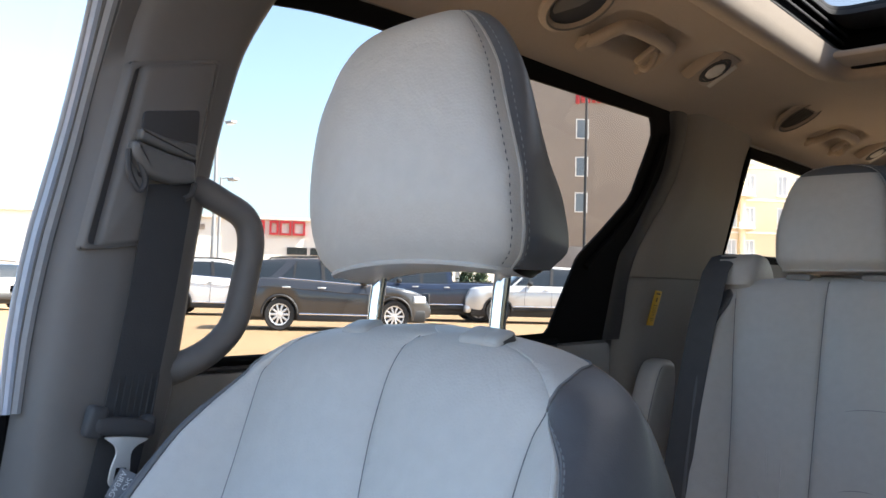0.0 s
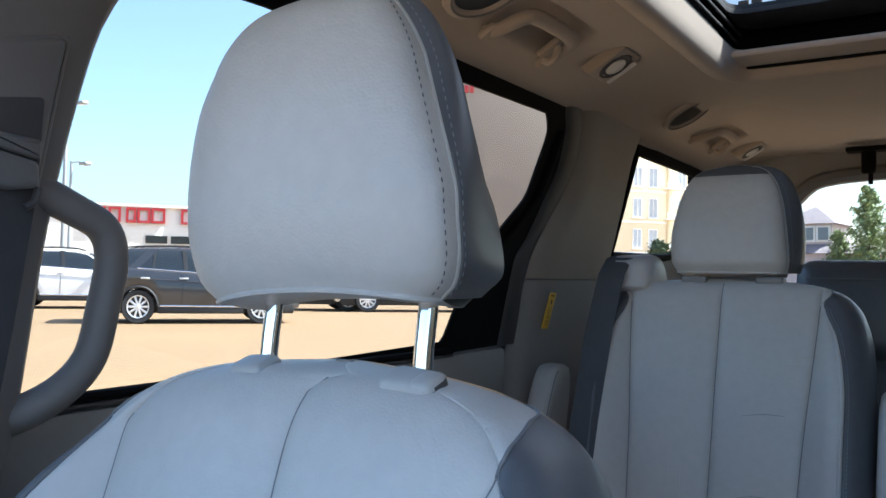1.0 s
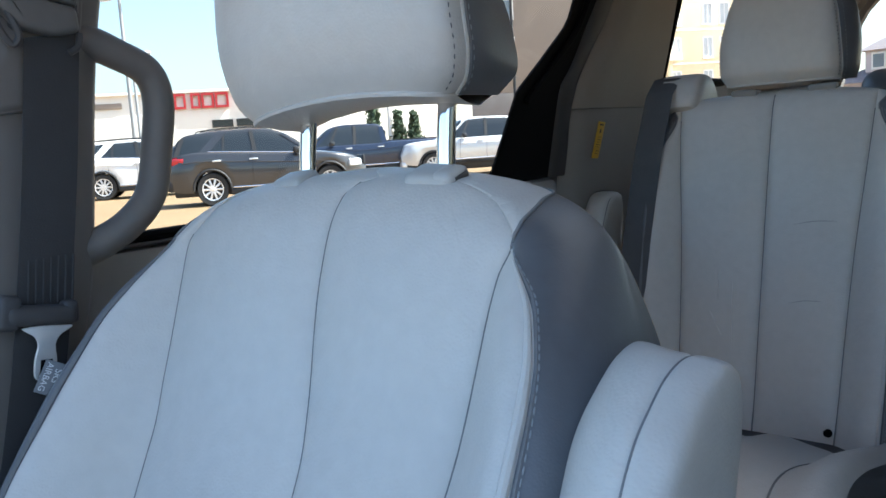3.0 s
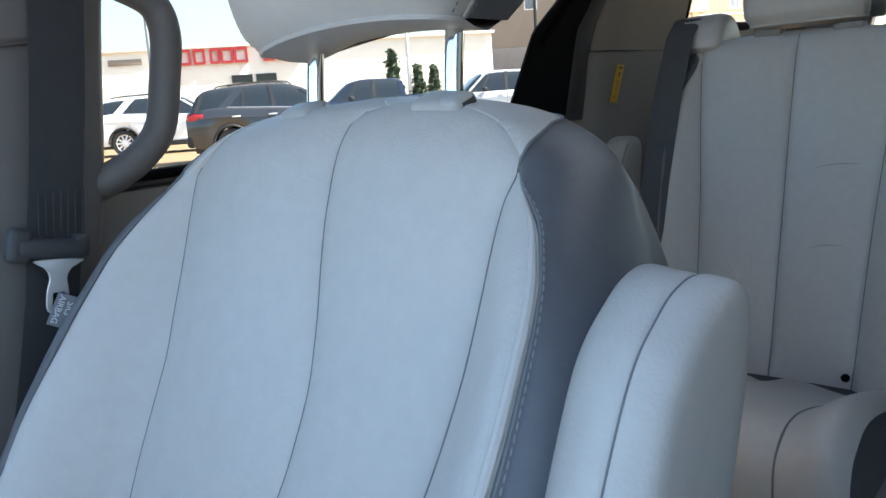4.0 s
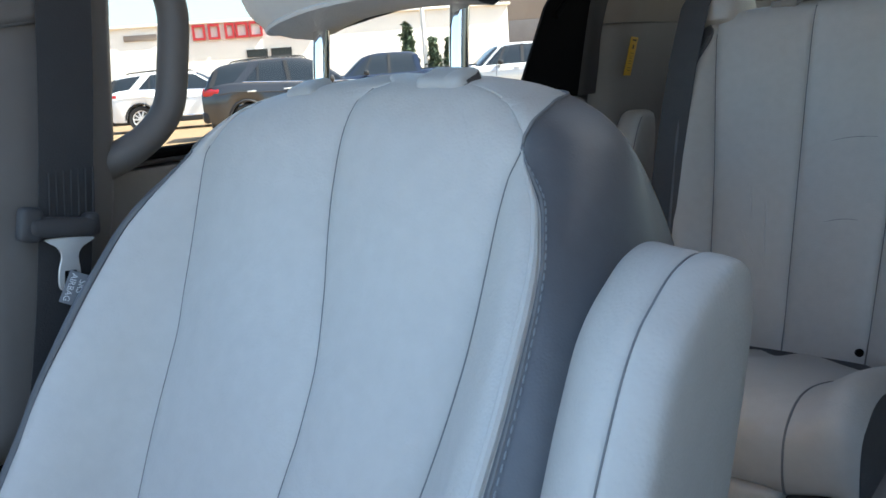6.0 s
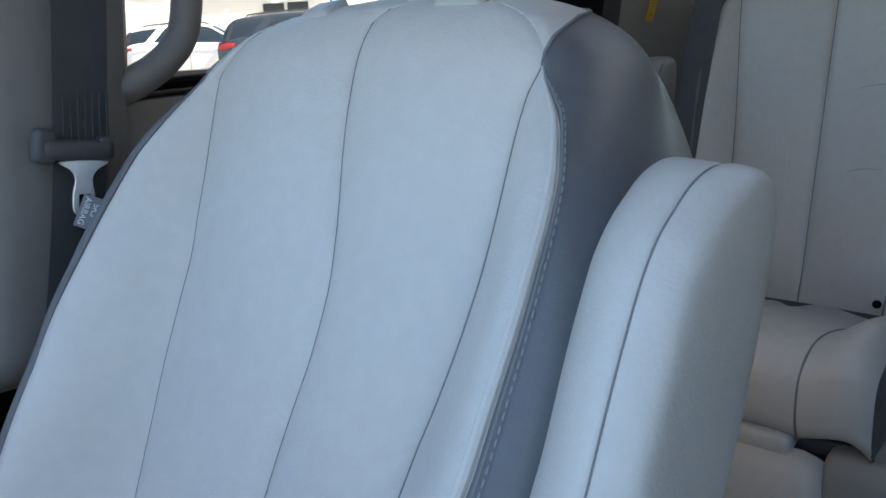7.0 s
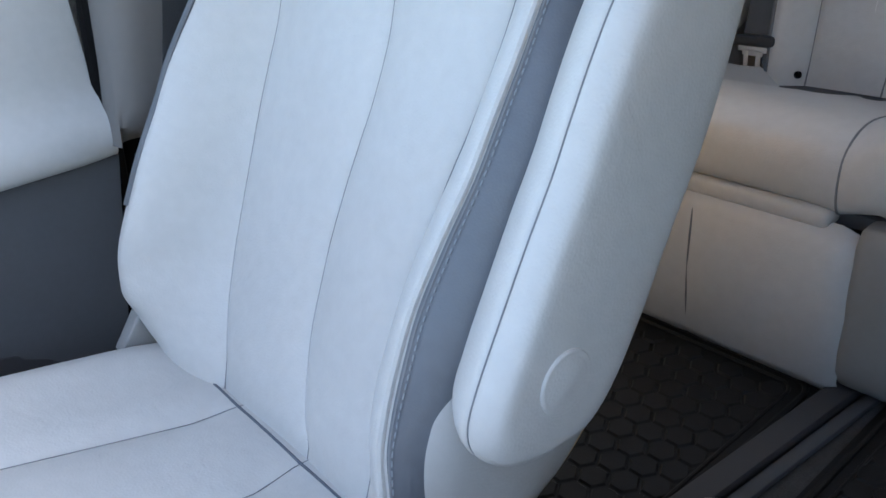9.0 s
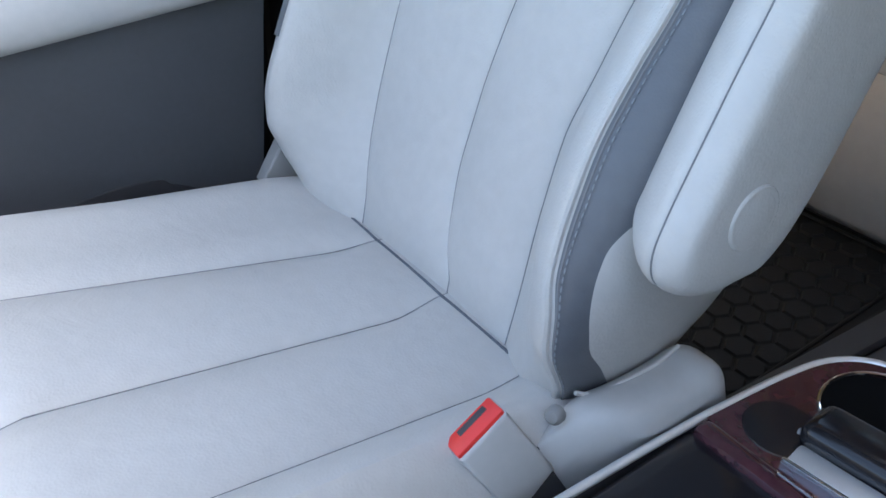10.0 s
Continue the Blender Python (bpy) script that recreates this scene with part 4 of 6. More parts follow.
        part("welt", mv(tube(line, 0.0016, 6)), LEATHER, parent)
        part("welt_seam", mv(tube([p + Vector((sg * 0.0008, 0.003, 0)) for p in line], 0.0009, 6)), SEAM, parent)
        inner = [r[2 if k == 0 else -3] for r in fr]
        part("stitching", [mv(q) for q in stitch_row([p + Vector((sg * 0.0006, -0.0006, 0)) for p in inner], 0.0068, 0.0034, 0.0005)], THREAD_DARK, parent)["kind"] = "stuff"
        outer = [(r[-2] if k == 0 else r[1]) + Vector((sg * 0.0008, 0, 0)) for r in (sl if k == 0 else sr_)]
        part("stitching", [mv(q) for q in stitch_row(outer, 0.0068, 0.0034, 0.0005)], THREAD, parent)["kind"] = "stuff"
    part("welt", mv(tube([p + Vector((0, -0.001, 0)) for p in fr[0]], 0.0022, 6)), LEATHER, parent)


seat = thing("front_seat", "light grey leather front seat with dark side panels", "car seat")
FB = Back(width=[(0.645, 0.205), (0.70, 0.232), (0.74, 0.244), (0.80, 0.258), (0.90, 0.268), (1.00, 0.268), (1.08, 0.254), (1.14, 0.226), (1.17, 0.207), (1.18, 0.198), (1.19, 0.186), (1.20, 0.169), (1.21, 0.142), (1.218, 0.100), (1.225, 0.012)],
          front=[(0.645, -0.284), (0.70, -0.268), (0.80, -0.224), (0.95, -0.156), (1.08, -0.096), (1.15, -0.066), (1.19, -0.046), (1.21, -0.028), (1.22, -0.010), (1.225, 0.012)],
          bolster=[(0.645, 0.0), (0.70, 0.025), (0.74, 0.052), (0.78, 0.080), (0.84, 0.094), (0.90, 0.092), (0.96, 0.082), (1.05, 0.064), (1.10, 0.045), (1.135, 0.026), (1.155, 0.012), (1.172, 0.0035), (1.19, 0.001), (1.22, 0.0)],
          seam=[(0.645, 0.130), (0.72, 0.127), (0.80, 0.118), (0.85, 0.116), (0.90, 0.125), (0.95, 0.135), (0.98, 0.1425), (1.02, 0.150), (1.06, 0.1550), (1.10, 0.157), (1.13, 0.1585), (1.155, 0.1610), (1.176, 0.1675), (1.19, 0.158), (1.20, 0.146), (1.21, 0.122), (1.218, 0.085), (1.225, 0.01)],
          ridge=[(0.645, 0.192), (0.70, 0.220), (0.74, 0.236), (0.80, 0.235), (0.835, 0.2275), (0.87, 0.2235), (0.91, 0.222), (0.95, 0.2245), (1.0, 0.2305), (1.045, 0.2305), (1.09, 0.2255), (1.115, 0.2195), (1.14, 0.2055), (1.165, 0.188), (1.185, 0.170), (1.20, 0.1475), (1.21, 0.1225), (1.218, 0.0855), (1.225, 0.0105)],
          depth=[(0.645, 0.152), (0.80, 0.150), (1.0, 0.138), (1.12, 0.125), (1.18, 0.105), (1.21, 0.070), (1.222, 0.03), (1.225, 0.006)], top=1.225, low=0.645)
FB.ridge_top, FB.side_low = 1.1755, 0.888
brest = part("backrest", [FB.strip(4.2, 4.6, 1, 2)], PLASTIC, seat)
FB.mid = [(0.66, 0.036), (0.69, 0.035), (0.715, 0.022), (0.745, 0.012), (0.80, 0.002), (0.85, 0.002), (0.90, 0.006), (0.95, 0.0135), (0.98, 0.0185), (1.02, 0.0205), (1.06, 0.0150), (1.11, 0.0045), (1.15, -0.0015), (1.19, -0.0040), (1.205, -0.0035), (1.214, 0.004), (1.219, 0.018), (1.223, 0.004)]
FB.far = [(0.66, 0.115), (0.71, 0.123), (0.737, 0.132), (0.775, 0.143), (0.82, 0.149), (0.90, 0.1525), (0.95, 0.1545), (1.0, 0.1535), (1.02, 0.153), (1.06, 0.1585), (1.10, 0.163), (1.135, 0.167), (1.167, 0.171), (1.185, 0.160), (1.20, 0.146), (1.21, 0.122), (1.218, 0.085), (1.225, 0.01)]
FB.slim = [(0.70, 0.0), (0.85, 0.006), (0.95, 0.009), (1.06, 0.009), (1.12, 0.005), (1.17, 0.0)]
FB.low_cut = [(0.66, 2.85), (0.70, 2.76), (0.74, 2.66), (0.78, 2.53), (0.81, 2.45), (0.850, 2.42), (0.866, 2.50), (0.878, 2.75), (0.888, 3.3)]
# the hidden rear swells so that it catches more sun to bounce
FB.bulge = 0.12
FB.edge_tab, FB.rings = [(0.6, 2.0), (1.20, 2.0)], 210
FB.top_cut = [(1.190, 2.24), (1.1945, 2.45), (1.1975, 2.61), (1.2000, 2.76), (1.2016, 3.0), (1.2030, 3.4), (1.2046, 3.95)]
FB.cut = [(1.138, 0.2068), (1.143, 0.2032), (1.153, 0.1935), (1.164, 0.1810), (1.171, 0.1722), (1.1755, 0.1677), (1.180, 0.1697), (1.186, 0.1715), (1.190, 0.1715)]
FB.top_cut[0] = (1.190, FB.edge(1.190))
FB.edge_far = [(0.6, 2.14), (0.92, 2.12), (1.0, 2.0), (1.06, 1.90), (1.12, 1.90), (1.16, 2.0), (1.185, 2.4), (1.213, 3.9)]
dress_back(FB, brest)

# headrest on two chrome posts
hr = part("headrest", rbox(0.12, 0.03, 0.10, 0.01, pose(0, 0.005, 1.38)), LEATHER_DARK, seat)
HW = [(1.268, 0.100), (1.28, 0.114), (1.30, 0.122), (1.36, 0.121), (1.41, 0.112), (1.44, 0.102), (1.465, 0.089), (1.485, 0.071), (1.498, 0.048), (1.505, 0.012)]
headrest(hr, Matrix.Identity(4), HW, [(1.268, 0.098), (1.285, 0.115), (1.31, 0.1205), (1.345, 0.1185), (1.362, 0.114), (1.388, 0.105), (1.419, 0.093), (1.451, 0.077), (1.4855, 0.049), (1.498, 0.030), (1.505, 0.007)],
         [(1.268, 0.096), (1.29, 0.112), (1.33, 0.107), (1.38, 0.089), (1.43, 0.068), (1.465, 0.048), (1.485, 0.034), (1.498, 0.020), (1.505, 0.005)], 1.505, 1.268,
         [(1.268, -0.047), (1.29, -0.057), (1.33, -0.063), (1.40, -0.058), (1.45, -0.046), (1.48, -0.032), (1.495, -0.018), (1.505, 0.002)],
         [(1.268, 0.055), (1.30, 0.060), (1.40, 0.052), (1.45, 0.044), (1.48, 0.034), (1.495, 0.024), (1.505, 0.014)],
         [(1.268, 0.104), (1.285, 0.117), (1.31, 0.124), (1.345, 0.127), (1.37, 0.1275), (1.41, 0.1245), (1.45, 0.1145), (1.475, 0.100), (1.492, 0.078), (1.505, 0.022)], arch=0.011)
for s in (-1, 1):
    part("post", tube([(s * 0.075, -0.002, 1.20), (s * 0.075, 0.002, 1.24), (s * 0.075, 0.009, 1.285)], 0.0072, 20), CHROME, hr, "chrome headrest post")
part("post_guide", rbox(0.036, 0.029, 0.016, 0.0068, pose(-0.070, -0.0180, 1.2158, 18, -3, 0), 3), PLASTIC_LIGHT, seat, "light grey plastic post guide")
part("post_guide", rbox(0.044, 0.030, 0.016, 0.0068, pose(0.0800, -0.0180, 1.2160, 18, 4, 0), 3), PLASTIC_LIGHT, seat, "light grey plastic post guide")
part("button_gap", rbox(0.0225, 0.0262, 0.0160, 0.0070, pose(0.0925, -0.0190, 1.2154, 18, 4, 0), 3), PLASTIC_DARK, seat)
part("release_button", rbox(0.0205, 0.0250, 0.0172, 0.0064, pose(0.0930, -0.0196, 1.2154, 18, 4, 0), 3), PLASTIC_LIGHT, seat)

# armrest folded up along the inner side
ARM = [tuple(p)[:2] for p in smooth_line([(-0.097, 1.1275, 0), (-0.121, 1.1240, 0), (-0.142, 1.1140, 0), (-0.158, 1.1040, 0), (-0.173, 1.0880, 0), (-0.190, 1.0620, 0), (-0.205, 1.0360, 0), (-0.221, 1.0070, 0), (-0.241, 0.9760, 0), (-0.264, 0.9380, 0), (-0.285, 0.9020, 0), (-0.2945, 0.8790, 0), (-0.292, 0.8600, 0), (-0.277, 0.8460, 0), (-0.247, 0.8380, 0), (-0.216, 0.8430, 0), (-0.190, 0.8610, 0), (-0.163, 0.8980, 0), (-0.136, 0.9450, 0), (-0.112, 0.9850, 0), (-0.098, 1.0120, 0), (-0.080, 1.0560, 0), (-0.069, 1.0890, 0), (-0.069, 1.1110, 0), (-0.079, 1.1230, 0)], 4, True)]
rows = []
A_, B_ = Vector((-0.122, 1.072)), Vector((-0.243, 0.888))


def to_spine(p, f, back=1.0):
    """A point of the outline drawn towards the armrest's spine by f; back scales that along the rear edge."""
    q = Vector(p)
    c = A_.lerp(B_, max(0.0, min(1.0, (q - A_).dot(B_ - A_) / (B_ - A_).length_squared)))
    return q.lerp(c, f * (1 - (1 - back) * sstep((q.x - c.x) / 0.03)))


def recede(p, g):
    """The front face slants back towards the inner side, the top drops a little."""
    return Vector((p[0] + 0.034 * g, p[1] - 0.006 * g * g + 0.012 * g * sstep((0.90 - p[1]) / 0.04)))


inner = [recede(p, 1.0) for p in ARM]
for x, f in ((0.2440, 1.0), (0.2445, 0.55), (0.2460, 0.25), (0.2480, 0.10)):
    rows.append([(x, *to_spine(p, f)) for p in inner])
for x, g in ((0.2510, 0.93), (0.2560, 0.74), (0.2620, 0.54), (0.2690, 0.34), (0.2770, 0.165), (0.2845, 0.055), (0.2900, 0.012)):
    rows.append([(x, *recede(p, g)) for p in ARM])
for x, f in ((0.2922, 0.018), (0.2935, 0.036), (0.2946, 0.020), (0.2965, 0.008)):
    rows.append([(x, *to_spine(p, f)) for p in ARM])
# the side panel swells from its seam towards the spine
for x, f in ((0.2990, 0.012), (0.3040, 0.035), (0.3085, 0.07), (0.3120, 0.12), (0.3142, 0.19), (0.3152, 0.33), (0.3156, 0.62), (0.3158, 1.0)):
    rows.append([(x, *to_spine(p, f, 0.35 if f < 0.5 else 0.35 + 0.65 * (f - 0.33) / 0.67)) for p in ARM])
arm = part("armrest", welded([sheet(rows, True)]), LEATHER, seat, "light grey padded armrest folded upright")
part("seam", tube([(0.2937, *to_spine(p, 0.027)) for p in ARM], 0.0007, 6, closed=True), SEAM, arm)
part("pivot_cap", lathe([(0.0214, 0.0), (0.0212, 0.0016), (0.0204, 0.0026), (0.0192, 0.0029), (0.0180, 0.0026), (0.0165, 0.0030), (0.001, 0.0042)], 36, pose(0.3145, -0.2360, 0.8910, 0, 90, 0)), LEATHER, arm, "round pivot cap")

# cushion
SLOPE = 0.235


def seams_at(y):
    """Where the three sewn valleys of the cushion run at y."""
    d = -0.27 - y
    return (-0.079 - 0.105 * d, 0.037 + 0.010 * sstep(d / 0.08) - 0.008 * d, 0.169 + 0.05 * d)


def cush_z(x, y):
    d = -0.27 - y
    z = 0.682 + SLOPE * min(d, 0.36) - 0.9 * max(0, d - 0.36) ** 2 * 4
    e = min(abs(x - f) for f in seams_at(y))
    z += (0.014 * (1 - math.exp(-e / 0.020)) - 0.009) * sstep((-0.268 - y) / 0.07)
    z += (0.026 if x > 0 else 0.012) * sstep((abs(x + 0.002) - 0.15) / 0.08) - 0.15 * max(0, (abs(x) - 0.225) / 0.05) ** 2
    return z


rows = []
for i in range(46):
    y = -0.235 - 0.56 * i / 45
    knots = [-0.275, *seams_at(y), 0.275]
    line = []
    for a, b in zip(knots, knots[1:]):
        line += [a + (b - a) * (0.5 - 0.5 * math.cos(math.pi * k / 16)) for k in range(16)]
    rows.append([(x, y, cush_z(x, y)) for x in line + [0.275]])
cushion = part("cushion", sheet(rows), LEATHER, seat, "light grey leather seat cushion")
loop = [rows[i][0] for i in range(46)] + rows[45] + [rows[i][-1] for i in range(45, -1, -1)]
part("side_panel", sheet([loop, [(p[0] * 1.02, p[1], p[2] - 0.05) for p in loop], [(p[0] * 0.96, p[1], 0.56) for p in loop]]), LEATHER, cushion)
for k in (0, 1, 2):
    part("seam", tube([(seams_at(y)[k], y, cush_z(seams_at(y)[k], y) + 0.0004) for y in [-0.25 - 0.02 * i for i in range(27)]], 0.0005, 6), SEAM, cushion)
# a dark cord paints the shade of the gap between backrest and cushion
part("joint", tube([(x, -0.2815, cush_z(x, -0.2815)) for x in [-0.20 + 0.01 * k for k in range(40)]], 0.0016, 8), THREAD_DARK, cushion, "dark cord painting the shaded gap below the backrest")
# recliner cover, seat base, slider
vs, fs = slab_x([tuple(p)[:2] for p in smooth_line([(-0.368, 0.64, 0), (-0.345, 0.695, 0), (-0.305, 0.728, 0), (-0.262, 0.724, 0), (-0.223, 0.721, 0), (-0.202, 0.723, 0), (-0.186, 0.717, 0), (-0.177, 0.700, 0), (-0.175, 0.65, 0), (-0.25, 0.60, 0), (-0.355, 0.60, 0)], 4, True)], 0.234, 0.288, 0.020, 6)
vs = [(v[0] - 0.5 * sstep((v[0] - 0.234) / 0.054) * max(0.0, -0.272 - v[1]), v[1], v[2]) for v in vs]
part("recliner_cover", (vs, fs), PLASTIC_LIGHT, seat, "light grey plastic recliner cover")
part("hem", tube(smooth_line([(0.2415, -0.300, 0.731), (0.2470, -0.280, 0.7235), (0.2500, -0.23, 0.7215), (0.2480, -0.200, 0.7240)], 6), 0.0018, 8), LEATHER, seat)
part("bolt", lathe([(0.007, 0.0), (0.007, 0.006), (0.0045, 0.009), (0.001, 0.0095)], 14, pose(0.2475, -0.322, 0.7295, 60, 40, 0)), PLASTIC, seat)
part("under_cover", rbox(0.05, 0.09, 0.07, 0.012, pose(0.225, -0.335, 0.672)), PLASTIC_DARK, seat)
part("seat_base", rbox(0.46, 0.50, 0.12, 0.03, pose(0, -0.46, 0.545)), PLASTIC_DARK, seat)
part("slide_rail", rbox(0.04, 0.62, 0.05, 0.008, pose(0.19, -0.44, 0.49)), PLASTIC_DARK, seat)
part("slide_rail", rbox(0.04, 0.62, 0.05, 0.008, pose(-0.19, -0.44, 0.49)), PLASTIC_DARK, seat)
part("hinge_cover", slab_x([(-0.335, 0.70), (-0.30, 0.745), (-0.285, 0.745), (-0.29, 0.69)], -0.262, -0.240, 0.004), PLASTIC, seat)
# airbag tag sewn into the outer seam
tagm = Matrix(((-0.028, 0.45, 0.893, -0.2362), (-0.498, 0.768, -0.402, -0.1640), (-0.867, -0.456, 0.203, 1.0644), (0, 0, 0, 1)))
tg_ = part("airbag_tag", rbox(0.029, 0.019, 0.0012, 0.0004, tagm), TAG, seat, "small dark cloth tag with pale lettering")


def lettering(words, size, m, mat, parent):
    cu = bpy.data.curves.new("lettering", "FONT")
    cu.body, cu.size, cu.align_x, cu.align_y, cu.extrude = words, size, "CENTER", "CENTER", 0.0002
    tmp = new("lettering_tmp", cu)
    me = bpy.data.meshes.new_from_object(tmp.evaluated_get(bpy.context.evaluated_depsgraph_get()))
    bpy.data.objects.remove(tmp)
    me.materials.clear()
    me.materials.append(mat)
    ob = new("lettering", me)
    ob.parent, ob.matrix_basis = parent, m
    return ob


lettering("SRS", 0.0080, tagm @ pose(-0.003, 0.0030, 0.0010), TAG_INK, tg_)
lettering("AIRBAG", 0.0072, tagm @ pose(0, -0.0048, 0.0010), TAG_INK, tg_)

# buckle beside the cushion
bk_ = thing("belt_buckle", "grey seat belt buckle with red release button", "buckle", m=pose(0.242, -0.372, 0.717, 22.6, -10.4, -5) @ Matrix.Diagonal((0.86, 0.86, 0.86, 1)))
part("body", slab_x([(-0.026, 0.036), (0.026, 0.040), (0.030, -0.045), (-0.022, -0.055)], -0.015, 0.015, 0.006), PLASTIC_LIGHT, bk_)
part("release_button", rbox(0.0225, 0.050, 0.006, 0.002, pose(0.0005, 0, 0.0385, 4, 0, 0)), RED, bk_, "red release button")
part("slot", rbox(0.0075, 0.030, 0.004, 0.001, pose(-0.0042, 0.002, 0.0399, 4, 0, 0)), PLASTIC_DARK, bk_)
part("stalk", rbox(0.020, 0.034, 0.10, 0.006, pose(0, 0.012, -0.09)), PLASTIC_DARK, bk_)

# ---- second row seat ----
S2X = 0.03
seat2 = thing("rear_seat", "light grey leather second-row seat with dark edge panels", "car seat", m=pose(S2X, 0, 0))
SB = Back(width=[(0.70, 0.225), (0.80, 0.240), (0.95, 0.246), (1.10, 0.245), (1.18, 0.238), (1.235, 0.222), (1.265, 0.198), (1.280, 0.165), (1.289, 0.11), (1.293, 0.02)],
          front=[(0.70, 0.855), (0.80, 0.880), (1.0, 0.930), (1.20, 0.981), (1.26, 1.000), (1.28, 1.014), (1.29, 1.032), (1.293, 1.045)],
          bolster=[(0.70, 0.02), (0.85, 0.030), (1.05, 0.030), (1.20, 0.012), (1.26, 0.0), (1.30, 0.0)],
          seam=[(0.70, 0.128), (1.0, 0.142), (1.2, 0.158), (1.3, 0.165)],
          ridge=[(0.70, 0.195), (0.95, 0.205), (1.10, 0.205), (1.20, 0.190), (1.25, 0.168), (1.3, 0.165)],
          depth=[(0.70, 0.13), (1.1, 0.13), (1.22, 0.115), (1.27, 0.085), (1.287, 0.045), (1.293, 0.006)], top=1.293, low=0.70)
SB.ridge_top, SB.side_low, SB.groove, SB.thread = 1.25, 0.74, 0.0045, 0.0015
b2 = part("backrest", [SB.strip(4.2, 4.6, 1, 2)], PLASTIC, seat2)
SB.edge_far = [(0.6, 2.0), (1.255, 2.0), (1.27, 2.3), (1.288, 3.9)]
SB.edge_tab = SB.edge_far
dress_back(SB, b2, welt=True)
hr2 = part("headrest", rbox(0.10, 0.03, 0.08, 0.01, pose(0.02, 1.06, 1.40)), LEATHER_DARK, seat2)
headrest(hr2, pose(0.012, 1.06, 1.305),
         [(0.0, 0.098), (0.02, 0.108), (0.06, 0.111), (0.11, 0.106), (0.15, 0.096), (0.175, 0.083), (0.19, 0.062), (0.197, 0.02)],
         [(0.0, 0.088), (0.02, 0.093), (0.06, 0.090), (0.11, 0.083), (0.15, 0.073), (0.175, 0.060), (0.19, 0.040), (0.197, 0.01)],
         [(0.0, 0.102), (0.02, 0.106), (0.06, 0.107), (0.11, 0.100), (0.15, 0.088), (0.175, 0.072), (0.19, 0.050), (0.197, 0.016)], 0.197, 0.0,
         [(0.0, -0.050), (0.02, -0.060), (0.07, -0.056), (0.12, -0.043), (0.16, -0.028), (0.185, -0.010), (0.197, 0.006)],
         [(0.0, 0.050), (0.03, 0.058), (0.10, 0.054), (0.16, 0.040), (0.185, 0.022), (0.197, 0.010)],
         [(0.0, 0.100), (0.02, 0.109), (0.06, 0.111), (0.11, 0.105), (0.15, 0.094), (0.175, 0.080), (0.19, 0.058), (0.197, 0.02)], 0.176)
for s in (-1, 1):
    part("post", tube([(0.012 + s * 0.065, 1.035, 1.27), (0.012 + s * 0.065, 1.045, 1.315)], 0.006, 14), CHROME, hr2)
    part("post_guide", rbox(0.046, 0.034, 0.014, 0.005, pose(0.012 + s * 0.065, 1.030, 1.291)), PLASTIC, seat2)


def on_back2(x, z):
    """The point of the second backrest's front at x and z."""
    s, lo, hi = (1 if x > 0 else -1), 0.0, 2.0
    for k in range(18):
        mid = (lo + hi) / 2
        lo, hi = (mid, hi) if SB.at(z, mid, s).x * s < abs(x) else (lo, mid)
    return SB.at(z, lo, s) + Vector((0, -0.0002, 0))


for x0, z0, x1, z1 in ((-0.072, 0.995, -0.067, 0.934), (-0.046, 0.976, -0.040, 0.853), (-0.081, 0.917, -0.058, 0.877)):
    part("scuff", tube([on_back2(x0 + (x1 - x0) * k / 12 + 0.0004 * math.sin(k * 0.9), z0 + (z1 - z0) * k / 12) for k in range(13)], [0.0004 + 0.0010 * math.sin(math.pi * k / 12) for k in range(13)], 6, squash=0.5), SCUFF, b2, "pale scuff in the leather")
# thin dark lines paint the shade of creases; the leather itself isn't folded
for x0, z0, x1, z1 in ((0.05, 1.066, 0.117, 1.072), (0.05, 0.938, 0.10, 0.944)):
    part("crease_shade", tube([on_back2(x0 + (x1 - x0) * k / 12, z0 + (z1 - z0) * k / 12 + 0.003 * math.sin(math.pi * k / 12)) for k in range(13)], [0.0002 + 0.0003 * math.sin(math.pi * k / 12) for k in range(13)], 5), SEAM, b2, "dark line painting the shade in a leather crease")
for x in (-0.140, 0.121):
    part("anchor_hole", lathe([(0.0066, 0.0), (0.0066, 0.004), (0.005, 0.005), (0.004, 0.001), (0.001, 0.001)], 16, pose(x, lerp_table(SB.front, 0.742) - (0.010 if x > 0 else 0.014), 0.742, 78, 0, 0)), BLACK, b2, "small black cover plug")
# shoulder wing and belt at the outer side
part("shoulder_wing", slab_x([tuple(p)[:2] for p in smooth_line([(1.00, 1.268, 0), (1.00, 1.310, 0), (1.03, 1.334, 0), (1.08, 1.334, 0), (1.11, 1.305, 0), (1.11, 1.262, 0)], 4, True)], -0.220, -0.128, 0.02, 4), LEATHER, seat2)


def arm_side(x0, x1, name="armrest"):
    a_ = part(name, slab_x([tuple(p)[:2] for p in smooth_line([(0.955, 1.110, 0), (0.995, 1.122, 0), (1.03, 1.105, 0), (1.02, 1.02, 0), (0.975, 0.86, 0), (0.94, 0.80, 0), (0.89, 0.79, 0), (0.862, 0.83, 0), (0.875, 0.92, 0), (0.915, 1.04, 0)], 4, True)], x0, x1, 0.016, 4), LEATHER, seat2, "light grey padded armrest folded upright")
    x = x1 - 0.004
    part("seam", tube(smooth_line([(x, 1.02, 1.10), (x, 0.99, 1.112), (x, 0.958, 1.10), (x, 0.92, 1.03), (x, 0.882, 0.92), (x, 0.872, 0.84)], 5), 0.0018, 6), SEAM, a_)


arm_side(0.250, 0.300)
arm_side(-0.345, -0.295)
# cushion of the second row
C2 = dict(x0=-0.235, x1=0.232)


